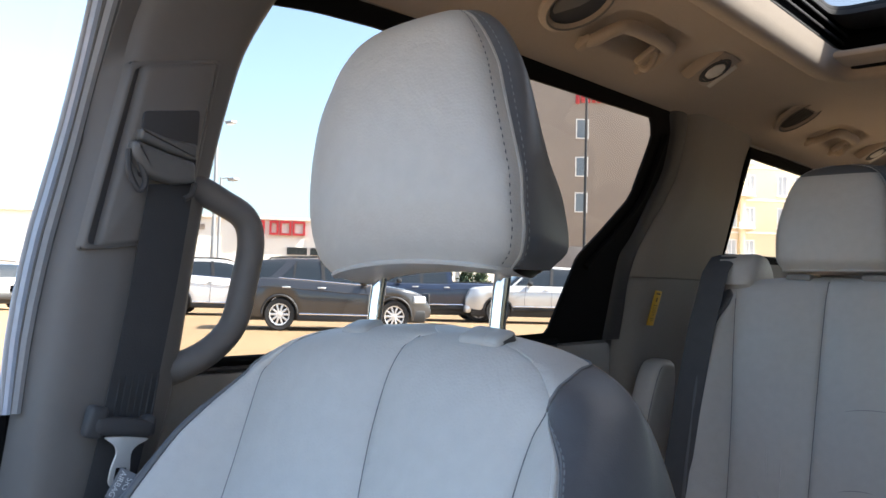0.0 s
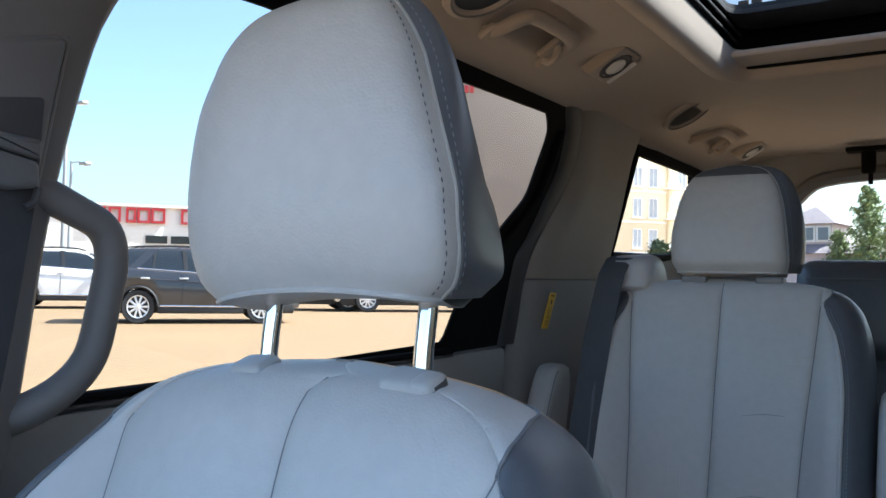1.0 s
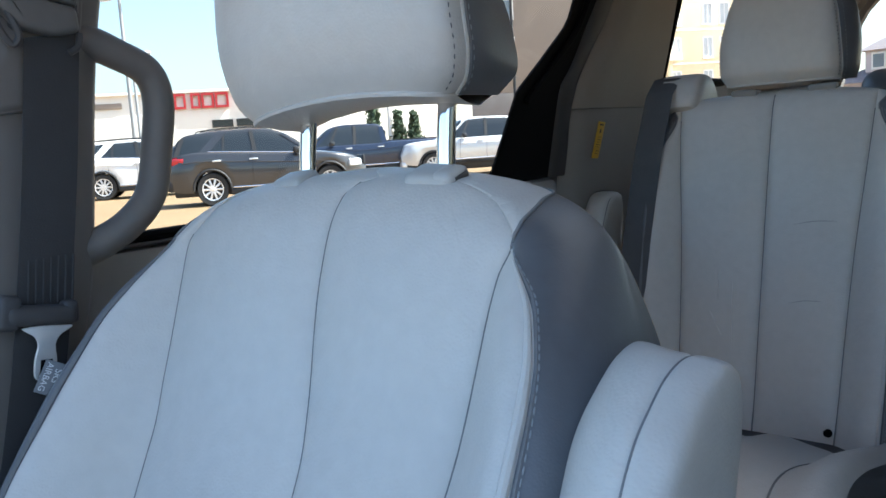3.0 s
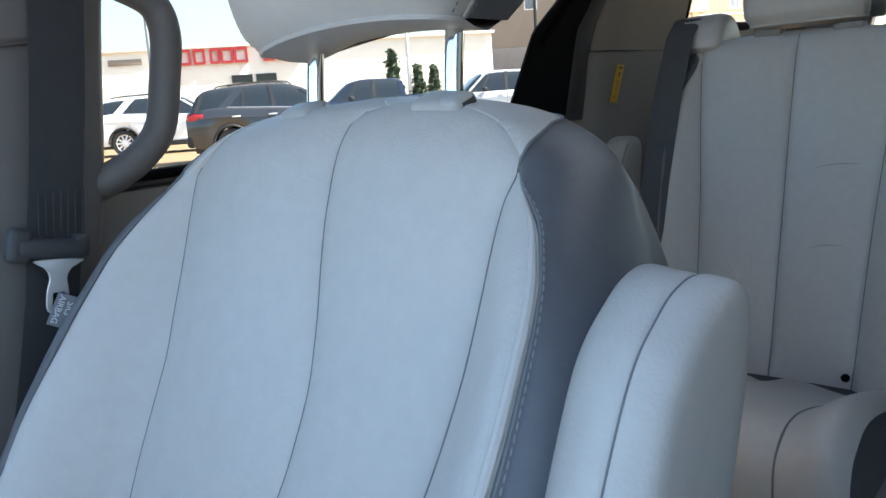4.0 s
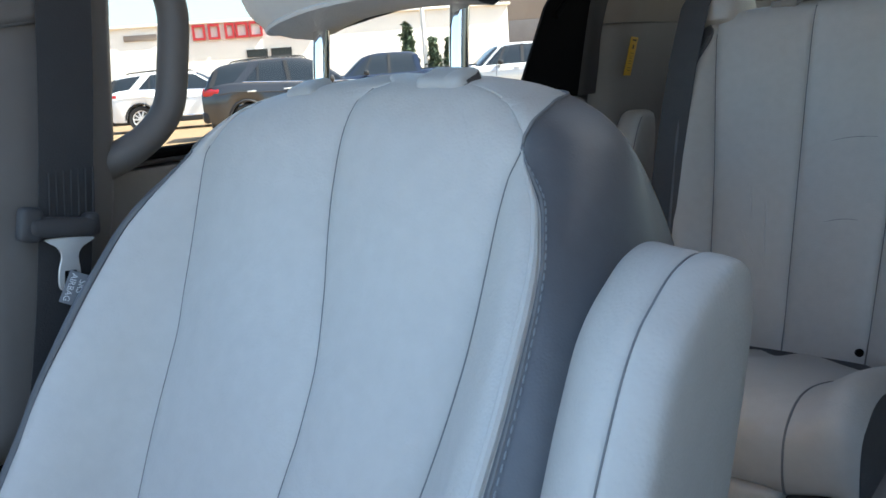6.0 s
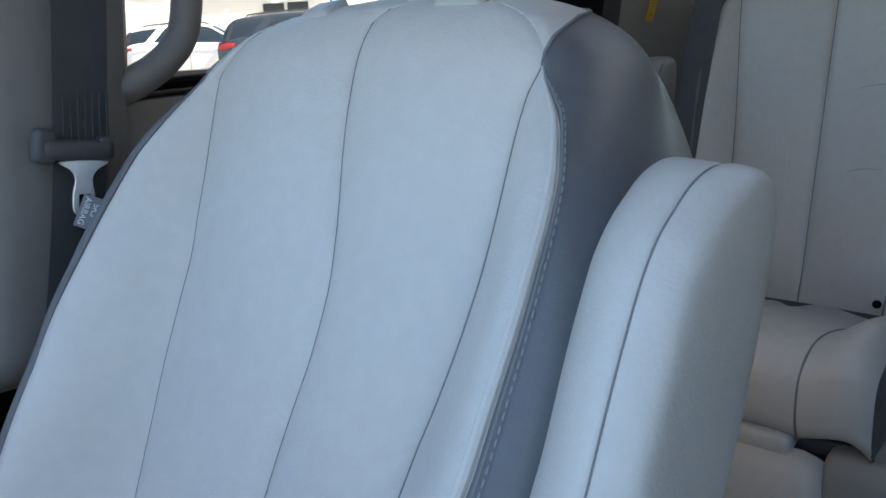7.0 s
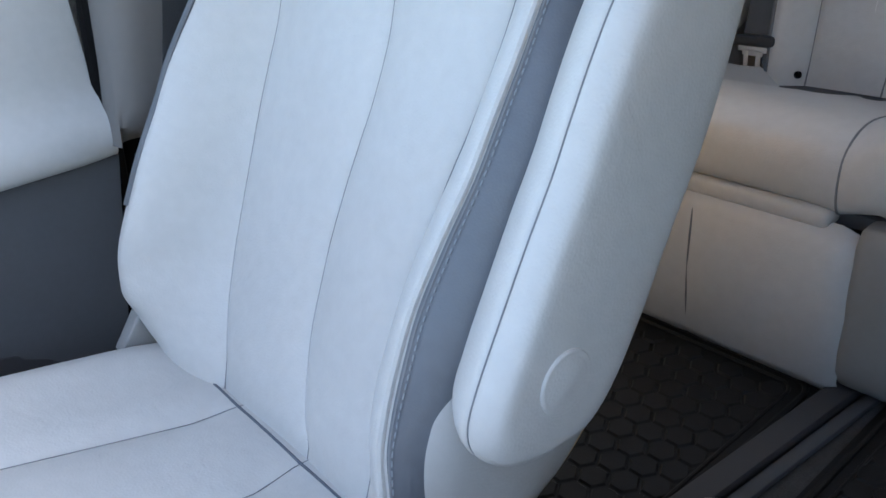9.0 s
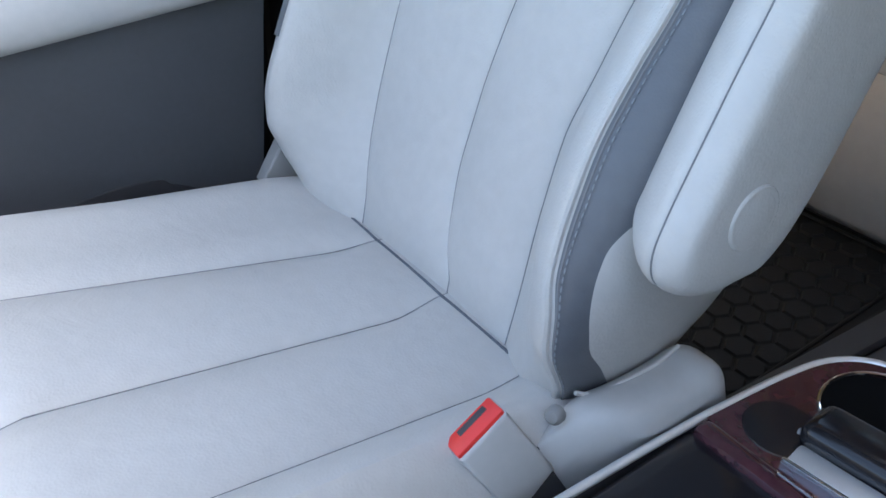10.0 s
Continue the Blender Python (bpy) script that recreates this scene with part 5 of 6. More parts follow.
def c2_point(x, t):
    """t runs from the back over the top and down the front edge."""
    prof = smooth_line([(0.90, 0.705, 0), (0.80, 0.727, 0), (0.65, 0.776, 0), (0.52, 0.815, 0), (0.44, 0.826, 0), (0.395, 0.805, 0), (0.385, 0.765, 0), (0.395, 0.728, 0), (0.43, 0.718, 0)], 6)
    k = t * (len(prof) - 1)
    i = min(int(k), len(prof) - 2)
    p = prof[i].lerp(prof[i + 1], k - i)
    e = min(abs(x - s) for s in (-0.155, 0.155))
    z = p.y + 0.008 * (1 - math.exp(-e / 0.014)) + 0.022 * sstep((abs(x) - 0.16) / 0.05) * (1 if t < 0.72 else 0.3) - 0.10 * max(0, (abs(x) - 0.205) / 0.03) ** 2 * 0.3
    z -= 0.007 * math.exp(-(x / 0.022) ** 2) * (1 - sstep((t - 0.25) / 0.3)) - 0.004 * math.sin(x * 26 + 1.0) * (1 - sstep((t - 0.1) / 0.35))
    y = p.x - 0.006 * (1 - math.exp(-e / 0.014)) * (t > 0.6) + 0.015 * max(0, (abs(x) - 0.205) / 0.03) ** 2
    return (x, y, z)


rows = [[c2_point(C2["x0"] + (C2["x1"] - C2["x0"]) * k / 50, i / 36) for k in range(51)] for i in range(37)]
c2 = part("cushion", sheet(rows), LEATHER, seat2, "light grey leather seat cushion")
for k in (0, 50):
    loop = [r[k] for r in rows]
    part("side_panel", sheet([loop, [(p[0] * 1.01, p[1], min(p[2], 0.73)) for p in loop], [(p[0] * 0.98, p[1], 0.70) for p in loop]]), LEATHER_DARK, c2, "dark side of the cushion")
for s in (-0.155, 0.155):
    part("seam", tube([Vector(c2_point(s, 0.1 + 0.86 * k / 40)) + Vector((0, -0.0006, 0.0008)) for k in range(41)], 0.0017, 6), SEAM, c2)
# added dark block: fills the hole under the cushion where shade would be
part("under_shade_fill", rbox(0.43, 0.46, 0.022, 0.006, pose(-0.005, 0.645, 0.712)), PLASTIC_DARK, seat2)
part("front_lip", slab_x(corners([(0.384, 0.730), (0.384, 0.705), (0.50, 0.70), (0.50, 0.735)], 0.010), -0.2, 0.150, 0.010, 4), LEATHER, seat2, "leather lip under the cushion")
# padded front skirt of the base
fsk = []
for z, d in ((0.712, 0.03), (0.705, 0.012), (0.69, 0.0), (0.60, -0.006), (0.50, 0.0), (0.482, 0.012), (0.474, 0.03)):
    fsk.append([(x, 0.370 + d + 0.010 * max(0, (abs(x + 0.020) - 0.190) / 0.02) ** 2 + 0.004 * math.exp(-abs(x + 0.028) / 0.006), z - (0.018 * max(0, (x - 0.160) / 0.032) ** 2 if z > 0.65 else 0)) for x in [-0.235 + 0.427 * k / 44 for k in range(45)]])
part("skirt", sheet(fsk), LEATHER, seat2, "leather-covered front skirt")
part("seam", tube([(-0.028, y - 0.0012, z) for y, z in ((0.3745, 0.69), (0.370, 0.65), (0.3685, 0.60), (0.3705, 0.55), (0.3745, 0.51))], 0.0016, 6), SEAM, seat2)
part("side_cover", slab_x([tuple(p)[:2] for p in smooth_line([(0.388, 0.715, 0), (0.376, 0.68, 0), (0.373, 0.60, 0), (0.385, 0.50, 0), (0.50, 0.485, 0), (0.80, 0.485, 0), (0.88, 0.55, 0), (0.86, 0.70, 0), (0.6, 0.722, 0), (0.42, 0.722, 0)], 4, True)], 0.186, 0.262, 0.013, 4), PLASTIC, seat2, "light grey plastic side cover")
part("base_frame", rbox(0.42, 0.40, 0.20, 0.02, pose(0, 0.62, 0.60)), PLASTIC_DARK, seat2)

sb2 = thing("seat_belt", "grey webbing belt with steel tongue over the rear seat", "seat belt")
bp2 = [((-0.165, 1.095, 1.20), (1, 0, 0), (0, 1, 0)), ((-0.165, 1.09, 1.30), (1, 0, 0), (0, 1, 0.5)), ((-0.165, 1.06, 1.336), (1, 0, 0), (0, 0.2, 1)), ((-0.166, 1.02, 1.330), (1, 0, 0), (0, -0.7, 1)),
       ((-0.168, 0.984, 1.30), (1, 0, 0), (0, -1, 0.3)), ((-0.177, 0.948, 1.20), (1, 0.1, 0.05), (0, -1, 0.2)), ((-0.184, 0.900, 1.04), (1, 0.1, 0.05), (0, -1, 0.2)), ((-0.189, 0.866, 0.90), (1, 0.1, 0.05), (0, -1, 0.2)), ((-0.190, 0.846, 0.806), (1, 0.1, 0.05), (0, -1, 0.2))]
part("webbing", belt(bp2, 0.052, 0.0018), WEBBING_GREY, sb2)
part("tongue_grip", rbox(0.080, 0.016, 0.020, 0.007, pose(-0.194, 0.838, 0.795, 10, -3, 0)), PLASTIC_DARK, sb2)
part("tongue_plate", [rbox(0.056, 0.0025, 0.010, 0.002, pose(-0.192, 0.834, 0.781)), rbox(0.040, 0.0025, 0.012, 0.002, pose(-0.191, 0.834, 0.775)), rbox(0.009, 0.0025, 0.046, 0.001, pose(-0.2025, 0.8325, 0.755)), rbox(0.009, 0.0025, 0.046, 0.001, pose(-0.1785, 0.8325, 0.755)), rbox(0.030, 0.0025, 0.010, 0.002, pose(-0.1905, 0.831, 0.735))], STEEL, sb2, "bright steel tongue")

# ---- third row, only its top shows ----
s3 = thing("third_row_seat", "dark grey third-row bench back", "car seat", m=pose(0, 0, 0))
rows = []
for z, y, r in ((0.47, 1.62, 0), (0.85, 1.70, 0), (1.1, 1.76, 0), (1.22, 1.79, 0.004), (1.262, 1.805, 0.02), (1.278, 1.83, 0.05), (1.272, 1.87, 0.06), (1.2, 1.90, 0.05)):
    rows.append([(0.38 + (0.60 - r) * math.sin(a), y + 0.03 * abs(math.sin(a)) ** 6, z - 0.03 * abs(math.sin(a)) ** 8) for a in [math.pi * (k / 24 - 0.5) for k in range(25)]])
part("backrest", sheet(rows), LEATHER_DARK, s3)
part("seam", tube([(0.38 + 0.58 * math.sin(math.pi * (k / 24 - 0.5)), 1.785, 1.215) for k in range(25)], 0.002, 6), SEAM, s3)
h3 = part("headrest", rbox(0.27, 0.10, 0.24, 0.045, pose(0.165, 1.745, 1.226, -6, 0, 0), 5), LEATHER_DARK, s3, "dark grey leather headrest")
part("seam", tube([(0.165 + 0.112 * math.sin(math.pi * (k / 20 - 0.5)), 1.6945 + 0.004 * abs(k / 10 - 1) ** 4, 1.300) for k in range(21)], 0.0012, 6), SEAM, h3)
bk3 = thing("ceiling_belt_anchor", "black belt anchor hanging from the rear ceiling", "belt anchor")
part("base", rbox(0.10, 0.05, 0.014, 0.005, pose(0.17, 1.95, 1.648)), BLACK, bk3)
part("holder", rbox(0.035, 0.022, 0.06, 0.005, pose(0.175, 1.945, 1.612)), BLACK, bk3)
part("tongue", rbox(0.012, 0.006, 0.04, 0.002, pose(0.18, 1.94, 1.572)), BLACK, bk3)

# ---- centre console ----
con = thing("centre_console", "dark wood-trimmed console with cup holders and silver edge", "console")
CL = smooth_line([(0.281, -0.75, 0), (0.283, -0.50, 0), (0.287, -0.36, 0), (0.293, -0.25, 0), (0.299, -0.19, 0), (0.306, -0.140, 0), (0.316, -0.104, 0), (0.336, -0.080, 0), (0.37, -0.068, 0), (0.42, -0.066, 0), (0.47, -0.09, 0), (0.50, -0.13, 0), (0.505, -0.3, 0), (0.505, -0.75, 0)], 5)
CL = [(p.x, p.y) for p in CL]
part("body", sheet([[(x + (0.02 if x < 0.4 else -0.02) * 0.5, y - 0.01, 0.47) for x, y in CL], [(x, y, 0.66) for x, y in CL], [(x, y, 0.698) for x, y in CL]]), PLASTIC_DARK, con)
cup = [(0.373 + 0.0425 * math.cos(a), -0.124 + 0.0425 * math.sin(a)) for a in [2 * math.pi * k / 40 for k in range(40)]]
part("wood_panel", ring_wall([p for p in CL if p[1] > -0.232] + [(0.40, -0.229)], cup, lambda u, v, w: (u, v, 0.702 - w), 0.012, centre=(0.373, -0.124)), WOOD, con, "glossy dark red wood panel")
part("cup_ring", tube([(*p, 0.7025) for p in cup], 0.0016, 8, closed=True), CHROME, con)
part("cup_well", lathe([(0.0425, 0.0), (0.040, -0.05), (0.037, -0.075), (0.001, -0.076)], 32, pose(0.373, -0.124, 0.70)), BLACK, con)
part("tray", rbox(0.205, 0.34, 0.02, 0.006, pose(0.397, -0.405, 0.688)), TRAY, con)
part("wood_rail", rbox(0.20, 0.018, 0.02, 0.006, pose(0.398, -0.230, 0.694)), WOOD, con)
part("thumb_recess", lathe([(0.022, 0.0), (0.021, 0.0022), (0.001, 0.0026)], 28, pose(0.338, -0.190, 0.701) @ Matrix.Diagonal((1.3, 1.2, 1, 1))), TRAY, con)
part("edge_trim", tube([(x, y, 0.7005) for x, y in CL], 0.0034, 10), STEEL, con, "satin silver edge")
part("tray_lid", [rbox(0.150, 0.044, 0.022, 0.010, pose(0.424, -0.168, 0.7115, -8, 0, 6), 4)], TRAY, con, "gloss black lid")
part("lid_lip", tube([(0.350, -0.190, 0.7115), (0.42, -0.1825, 0.7115), (0.497, -0.1745, 0.7115)], 0.0024, 8), PLASTIC, con)
part("lid_strip", rbox(0.142, 0.019, 0.008, 0.003, pose(0.428, -0.1985, 0.7045, 6, 0, 5)), STEEL, con, "brushed steel strip")
part("lid_rim", rbox(0.142, 0.0035, 0.009, 0.0015, pose(0.427, -0.2095, 0.7045, 0, 0, 5)), CHROME, con)

# ---- rubber mats with honeycomb ribs, and the floor rail ----
def floor_mat(x0, x1, y0, y1, rib=True):
    mt = thing("floor_mat", "black rubber floor mat with honeycomb ribs", "floor mat", "rubber floor mats")
    part("base", rbox(x1 - x0, y1 - y0, 0.008, 0.003, pose((x0 + x1) / 2, (y0 + y1) / 2, 0.4745)), MAT_RUBBER, mt)
    part("rim", tube([(x, y, 0.479) for x, y in rect(x0 + 0.012, x1 - 0.012, y0 + 0.012, y1 - 0.012, 0.03)], 0.005, 8, closed=True), MAT_RUBBER, mt)
    part("rim", tube([(x, y, 0.479) for x, y in rect(x0 + 0.030, x1 - 0.030, y0 + 0.030, y1 - 0.030, 0.02)], 0.003, 8, closed=True), MAT_RUBBER, mt)
    geos, s = [], 0.021
    nx, ny = int((x1 - x0 - 0.09) / (s * 1.5)), int((y1 - y0 - 0.09) / (s * 1.732))
    for i in range(nx + 1):
        for j in range(ny + 1):
            cx, cy = x0 + 0.045 + i * s * 1.5, y0 + 0.05 + (j + 0.5 * (i % 2)) * s * 1.732
            if cx > x1 - 0.045 or cy > y1 - 0.045:
                continue
            lo = [(cx + s * 0.93 * math.cos(radians(60 * k)), cy + s * 0.93 * math.sin(radians(60 * k)), 0.4785) for k in range(6)]
            hi = [(cx + s * 0.80 * math.cos(radians(60 * k)), cy + s * 0.80 * math.sin(radians(60 * k)), 0.4812) for k in range(6)]
            geos.append(sheet([lo, hi], True, False, True))
    part("honeycomb", geos, MAT_RUBBER, mt, smooth=False)["kind"] = "stuff"
    return mt


floor_mat(-0.36, 0.205, -0.16, 0.40)
floor_mat(0.275, 0.72, -0.03, 0.60)
rail = thing("floor_rail", "dark grey floor rail cover between the mats", "floor rail")
part("cover", rbox(0.034, 1.5, 0.020, 0.006, pose(0.222, 0.35, 0.481, 0, 0, -5)), PLASTIC_DARK, rail)
part("strip", rbox(0.018, 1.5, 0.012, 0.004, pose(0.254, 0.35, 0.480, 0, 0, -5)), DOOR_CLOTH, rail)


# ---- outside ----
LOT = material("lot_concrete", (0.205, 0.132, 0.066), 0.92, vary=0.14, scale=0.35, bump=0.004, bump_scale=60)
TYRE = material("tyre_rubber", (0.02, 0.02, 0.021), 0.8, vary=0.2)
ALLOY = material("wheel_alloy", (0.80, 0.80, 0.81), 0.35, 0.6, vary=0.05)
CAR_GLASS = material("car_glass", (0.02, 0.025, 0.03), 0.06, vary=0.1, spec=0.6)
TAIL = material("tail_lamp_red", (0.55, 0.02, 0.03), 0.2, coat=0.6)
LAMP_CLEAR = material("head_lamp_clear", (0.7, 0.72, 0.75), 0.12, vary=0.05)
BODY_TRIM = material("car_black_trim", (0.02, 0.02, 0.022), 0.55)


def paint(name, c, metal=0.4):
    return material(name, c, 0.3, metal, vary=0.05, scale=2, coat=1.0)


GREY_PAINT = paint("paint_dark_grey", (0.045, 0.045, 0.05))
WHITE_PAINT = paint("paint_white", (0.78, 0.78, 0.78), 0.0)
BLUE_PAINT = paint("paint_dark_blue", (0.016, 0.026, 0.055))
SILVER_PAINT = paint("paint_silver", (0.62, 0.62, 0.62), 0.3)
tagged(part("ground", sheet([[(-2500, -2500, 0.04), (2500, -2500, 0.04)], [(-2500, 2500, 0.04), (2500, 2500, 0.04)]]), LOT), "pale tan concrete car lot", "ground", kind="structure")


def wheel(parent, x, y, r, side):
    w = part("wheel", lathe([(r * 0.66, -0.10), (r * 0.93, -0.11), (r, -0.07), (r, 0.07), (r * 0.93, 0.11), (r * 0.66, 0.10)], 28, pose(x, y, r, 90 * side, 0, 0), False), TYRE, parent)
    part("rim", lathe([(r * 0.66, 0.085), (r * 0.64, 0.10), (r * 0.60, 0.085), (r * 0.56, 0.03), (0.01, 0.03)], 28, pose(x, y, r, 90 * side, 0, 0), False), PLASTIC_DARK, w)
    for k in range(10):
        a = 2 * math.pi * k / 10
        part("spoke", rbox(r * 0.62, r * 0.13, 0.03, 0.01, pose(x, y, r, 90 * side, 0, 0) @ pose(r * 0.32 * math.cos(a), r * 0.32 * math.sin(a), 0.075, 0, 0, math.degrees(a))), ALLOY, w)
    part("hub", lathe([(r * 0.16, 0.06), (r * 0.15, 0.10), (0.01, 0.105)], 16, pose(x, y, r, 90 * side, 0, 0)), ALLOY, w)
    part("rim_lip", lathe([(r * 0.67, 0.085), (r * 0.665, 0.108), (r * 0.61, 0.104), (r * 0.60, 0.08)], 28, pose(x, y, r, 90 * side, 0, 0), False), ALLOY, w)


def vehicle(name, label, category, m, P, length, half, r, axles, belt_tab, low_tab, roof_tab, cab, pillars, glass_low, bed=None, tail=True, group=""):
    """A car with its nose at +x: lower body lofted along its length, a glazed cabin above it, wheels, lamps, mirrors."""
    car = thing(name, label, category, group, m=m)
    X = [length * k / 48 - length / 2 for k in range(49)]
    rows = []
    for x in X:
        zb, zt = lerp_table(low_tab, x), lerp_table(belt_tab, x)
        e = min(1.0, (length / 2 - abs(x)) / (0.45 if x < 0 or bed else 0.85))
        w = half * ((0.80 if x < 0 or bed else 0.55) + (0.20 if x < 0 or bed else 0.45) * math.sin(max(0.0, e) * math.pi / 2))
        arch = max([0.0] + [math.sqrt(max(0.0, (r * 1.16) ** 2 - (x - a) ** 2)) for a in axles])
        zl = max(zb, r + arch if arch > 0.02 else zb)
        zl = min(zl, zt - 0.08)
        zm = zl + (zt - zl) * 0.55
        sect = [(w * 0.55, zl), (w * 0.97, zl + 0.01), (w, zl + (zt - zl) * 0.25), (w * 1.0, zm), (w * 0.985, zt - 0.05), (w * 0.955, zt - 0.012), (w * 0.90, zt), (w * 0.45, zt + 0.02), (0, zt + 0.026)]
        rows.append([(x, s, z) for s, z in sect] + [(x, -s, z) for s, z in sect[-2::-1]])
    part("body", sheet(rows, False) if False else join([sheet(rows), sheet([rows[0], [(rows[0][0][0], p[1] * 0.3, (p[2] + 0.7) / 2) for p in rows[0]]]), sheet([rows[-1], [(rows[-1][0][0], p[1] * 0.3, (p[2] + 0.7) / 2) for p in rows[-1]]])]), P, car)
    for s in (1, -1):
        part("body_crease", tube([(x, s * (half * 0.998 + 0.003), lerp_table(belt_tab, x) - 0.20) for x in [-length * 0.42 + length * 0.80 * k / 12 for k in range(13)]], 0.012, 6), P, car)
        part("lower_cladding", rbox(length * 0.30, 0.03, 0.16, 0.02, pose(sum(axles) / 2, s * half * 0.995, lerp_table(low_tab, 0) + 0.03)), BODY_TRIM, car)
        if bed is None:
            part("roof_rail", tube(smooth_line([(-1.60, s * half * 0.62, 1.55), (-1.50, s * half * 0.62, 1.615), (-0.6, s * half * 0.63, 1.655), (0.0, s * half * 0.62, 1.635), (0.14, s * half * 0.62, 1.56)], 4), 0.018, 6), BODY_TRIM, car)
            part("window_trim", tube([(x, s * (half * 0.935 + 0.004), lerp_table(belt_tab, x) + 0.004) for x in [-1.36 + 2.30 * k / 14 for k in range(15)]], 0.013, 6), CHROME, car, "bright window trim")
    part("underbody", rbox(length * 0.94, half * 1.7, 0.28, 0.05, pose(0, 0, 0.36)), BODY_TRIM, car)
    part("sill", [rbox(abs(axles[1] - axles[0]) - r * 2.3, 0.05, 0.14, 0.03, pose(sum(axles) / 2, s * half * 0.985, lerp_table(low_tab, 0) + 0.02)) for s in (1, -1)], BODY_TRIM, car)
    for s in (1, -1):
        part("sill_strip", tube([(axles[0] + r * 1.3, s * (half + 0.004), lerp_table(low_tab, 0) + 0.11), (axles[1] - r * 1.3, s * (half + 0.004), lerp_table(low_tab, 0) + 0.10)], 0.018, 6), CHROME, car, "bright sill strip")
    # cabin: glass block, painted roof, pillars
    x0, x1 = cab
    CX = [x0 + (x1 - x0) * k / 30 for k in range(31)]
    rows, roof = [], []
    for x in CX:
        zt, zr = lerp_table(belt_tab, x) - 0.02, lerp_table(roof_tab, x)
        zr = max(zr, zt + 0.01)
        tum = (zr - zt) * 0.26
        w = half * 0.93
        rows.append([(x, w, zt), (x, w - tum * 0.5, (zt + zr) / 2), (x, w - tum, zr - 0.05), (x, w - tum - 0.05, zr - 0.012), (x, (w - tum) * 0.5, zr + 0.006), (x, 0, zr + 0.012)])
        rows[-1] += [(x, -p[1], p[2]) for p in rows[-1][-2::-1]]
        roof.append([(x, s * (w - tum + 0.004 - d), zr - 0.058 + h) for s, d, h in ((1, -0.004, -0.02), (1, 0, 0.0), (1, 0.045, 0.052), (1, 0.35, 0.068), (0, 0, 0.075), (-1, 0.35, 0.068), (-1, 0.045, 0.052), (-1, 0, 0.0), (-1, -0.004, -0.02))])
    part("windows", sheet(rows), CAR_GLASS, car, "dark car windows")
    ra, rb = [i for i, x in enumerate(CX) if lerp_table(roof_tab, x) > max(z for _, z in roof_tab) - 0.11][0::10 ** 6][0], [i for i, x in enumerate(CX) if lerp_table(roof_tab, x) > max(z for _, z in roof_tab) - 0.11][-1]
    part("roof", sheet(roof[ra:rb + 1]), P, car)
    for xa, xb, wd, body in pillars:
        for s in (1, -1):
            pts = []
            for t in (0, 0.5, 1):
                x = xa + (xb - xa) * t
                zt = lerp_table(belt_tab, xa) - 0.02
                zr = lerp_table(roof_tab, xb) - 0.05
                z = zt + (zr - zt) * t
                w = half * 0.93 - (z - zt) * 0.26 + 0.004
                pts.append((x, s * w, z))
            rows = [[(p[0] - wd / 2, p[1] * 0.97, p[2]), (p[0] - wd / 2, p[1] + s * 0.006, p[2]), (p[0] + wd / 2, p[1] + s * 0.006, p[2]), (p[0] + wd / 2, p[1] * 0.97, p[2])] for p in pts]
            part("pillar", sheet(rows), P if body else BODY_TRIM, car)
    for a in axles:
        for s in (1, -1):
            wheel(car, a, s * (half - 0.10), r, -s)
            # arch lip
            part("wheel_arch", tube([(a + r * 1.17 * math.cos(t), s * (half - 0.005), r + r * 1.17 * math.sin(t)) for t in [math.pi * k / 16 for k in range(17)]], 0.03, 6), BODY_TRIM, car)
    for s in (1, -1):
        mir = part("mirror", rbox(0.16, 0.18, 0.15, 0.05, pose(x1 - 0.45 if bed is None else x1 - 0.7, s * (half + 0.06), lerp_table(belt_tab, 0.8) + 0.06)), BODY_TRIM, car)
        part("head_lamp", rbox(0.38, 0.10, 0.16, 0.04, pose(length / 2 - 0.30, s * (half * (0.86 if bed else 0.78)), lerp_table(belt_tab, length / 2 - 0.3) - 0.14, 0, 0, -(18 if bed else 34) * s)), LAMP_CLEAR, car)
        part("tail_lamp", rbox(0.42 if bed is None else 0.10, 0.10, 0.17 if bed is None else 0.34, 0.04, pose(-length / 2 + (0.24 if bed is None else 0.05), s * half * 0.89, lerp_table(belt_tab, -length / 2 + 0.2) - 0.10, 0, 0, 14 * s)), TAIL, car, "red tail lamp")
        for hx in ((-0.15, -0.98) if bed is None else (0.5, -0.55)):
            part("door_handle", rbox(0.20, 0.03, 0.035, 0.012, pose(hx - 0.2, s * (half + 0.006), lerp_table(belt_tab, 0) - 0.12)), STEEL, car)
        for gx in ((0.72, -0.38, -1.15) if bed is None else (1.0, 0.1, -0.85)):
            part("door_gap", tube([(gx, s * (half + 0.001), lerp_table(low_tab, gx) + 0.12), (gx + 0.02, s * (half + 0.001), 0.75), (gx - 0.02, s * half * 0.985, lerp_table(belt_tab, gx) - 0.03)], 0.006, 5), BODY_TRIM, car)
    part("grille", rbox(0.06, half * 1.1, 0.34 if bed is None else 0.5, 0.04, pose(length / 2 - 0.04, 0, 0.72 if bed is None else 0.95)), BODY_TRIM, car)
    part("bumper", rbox(0.22, half * (1.75 if bed else 1.1), 0.26, 0.08, pose(length / 2 - 0.08, 0, 0.45)), P if bed is None else STEEL, car)
    part("bumper", rbox(0.22, half * 1.75, 0.26, 0.08, pose(-length / 2 + 0.08, 0, 0.48)), BODY_TRIM if bed is None else STEEL, car)
    part("tailgate_glass", rbox(0.03, half * 1.3, 0.34, 0.02, pose(-length / 2 + 0.30, 0, 1.32, 0, 26, 0)), CAR_GLASS, car) if bed is None else None
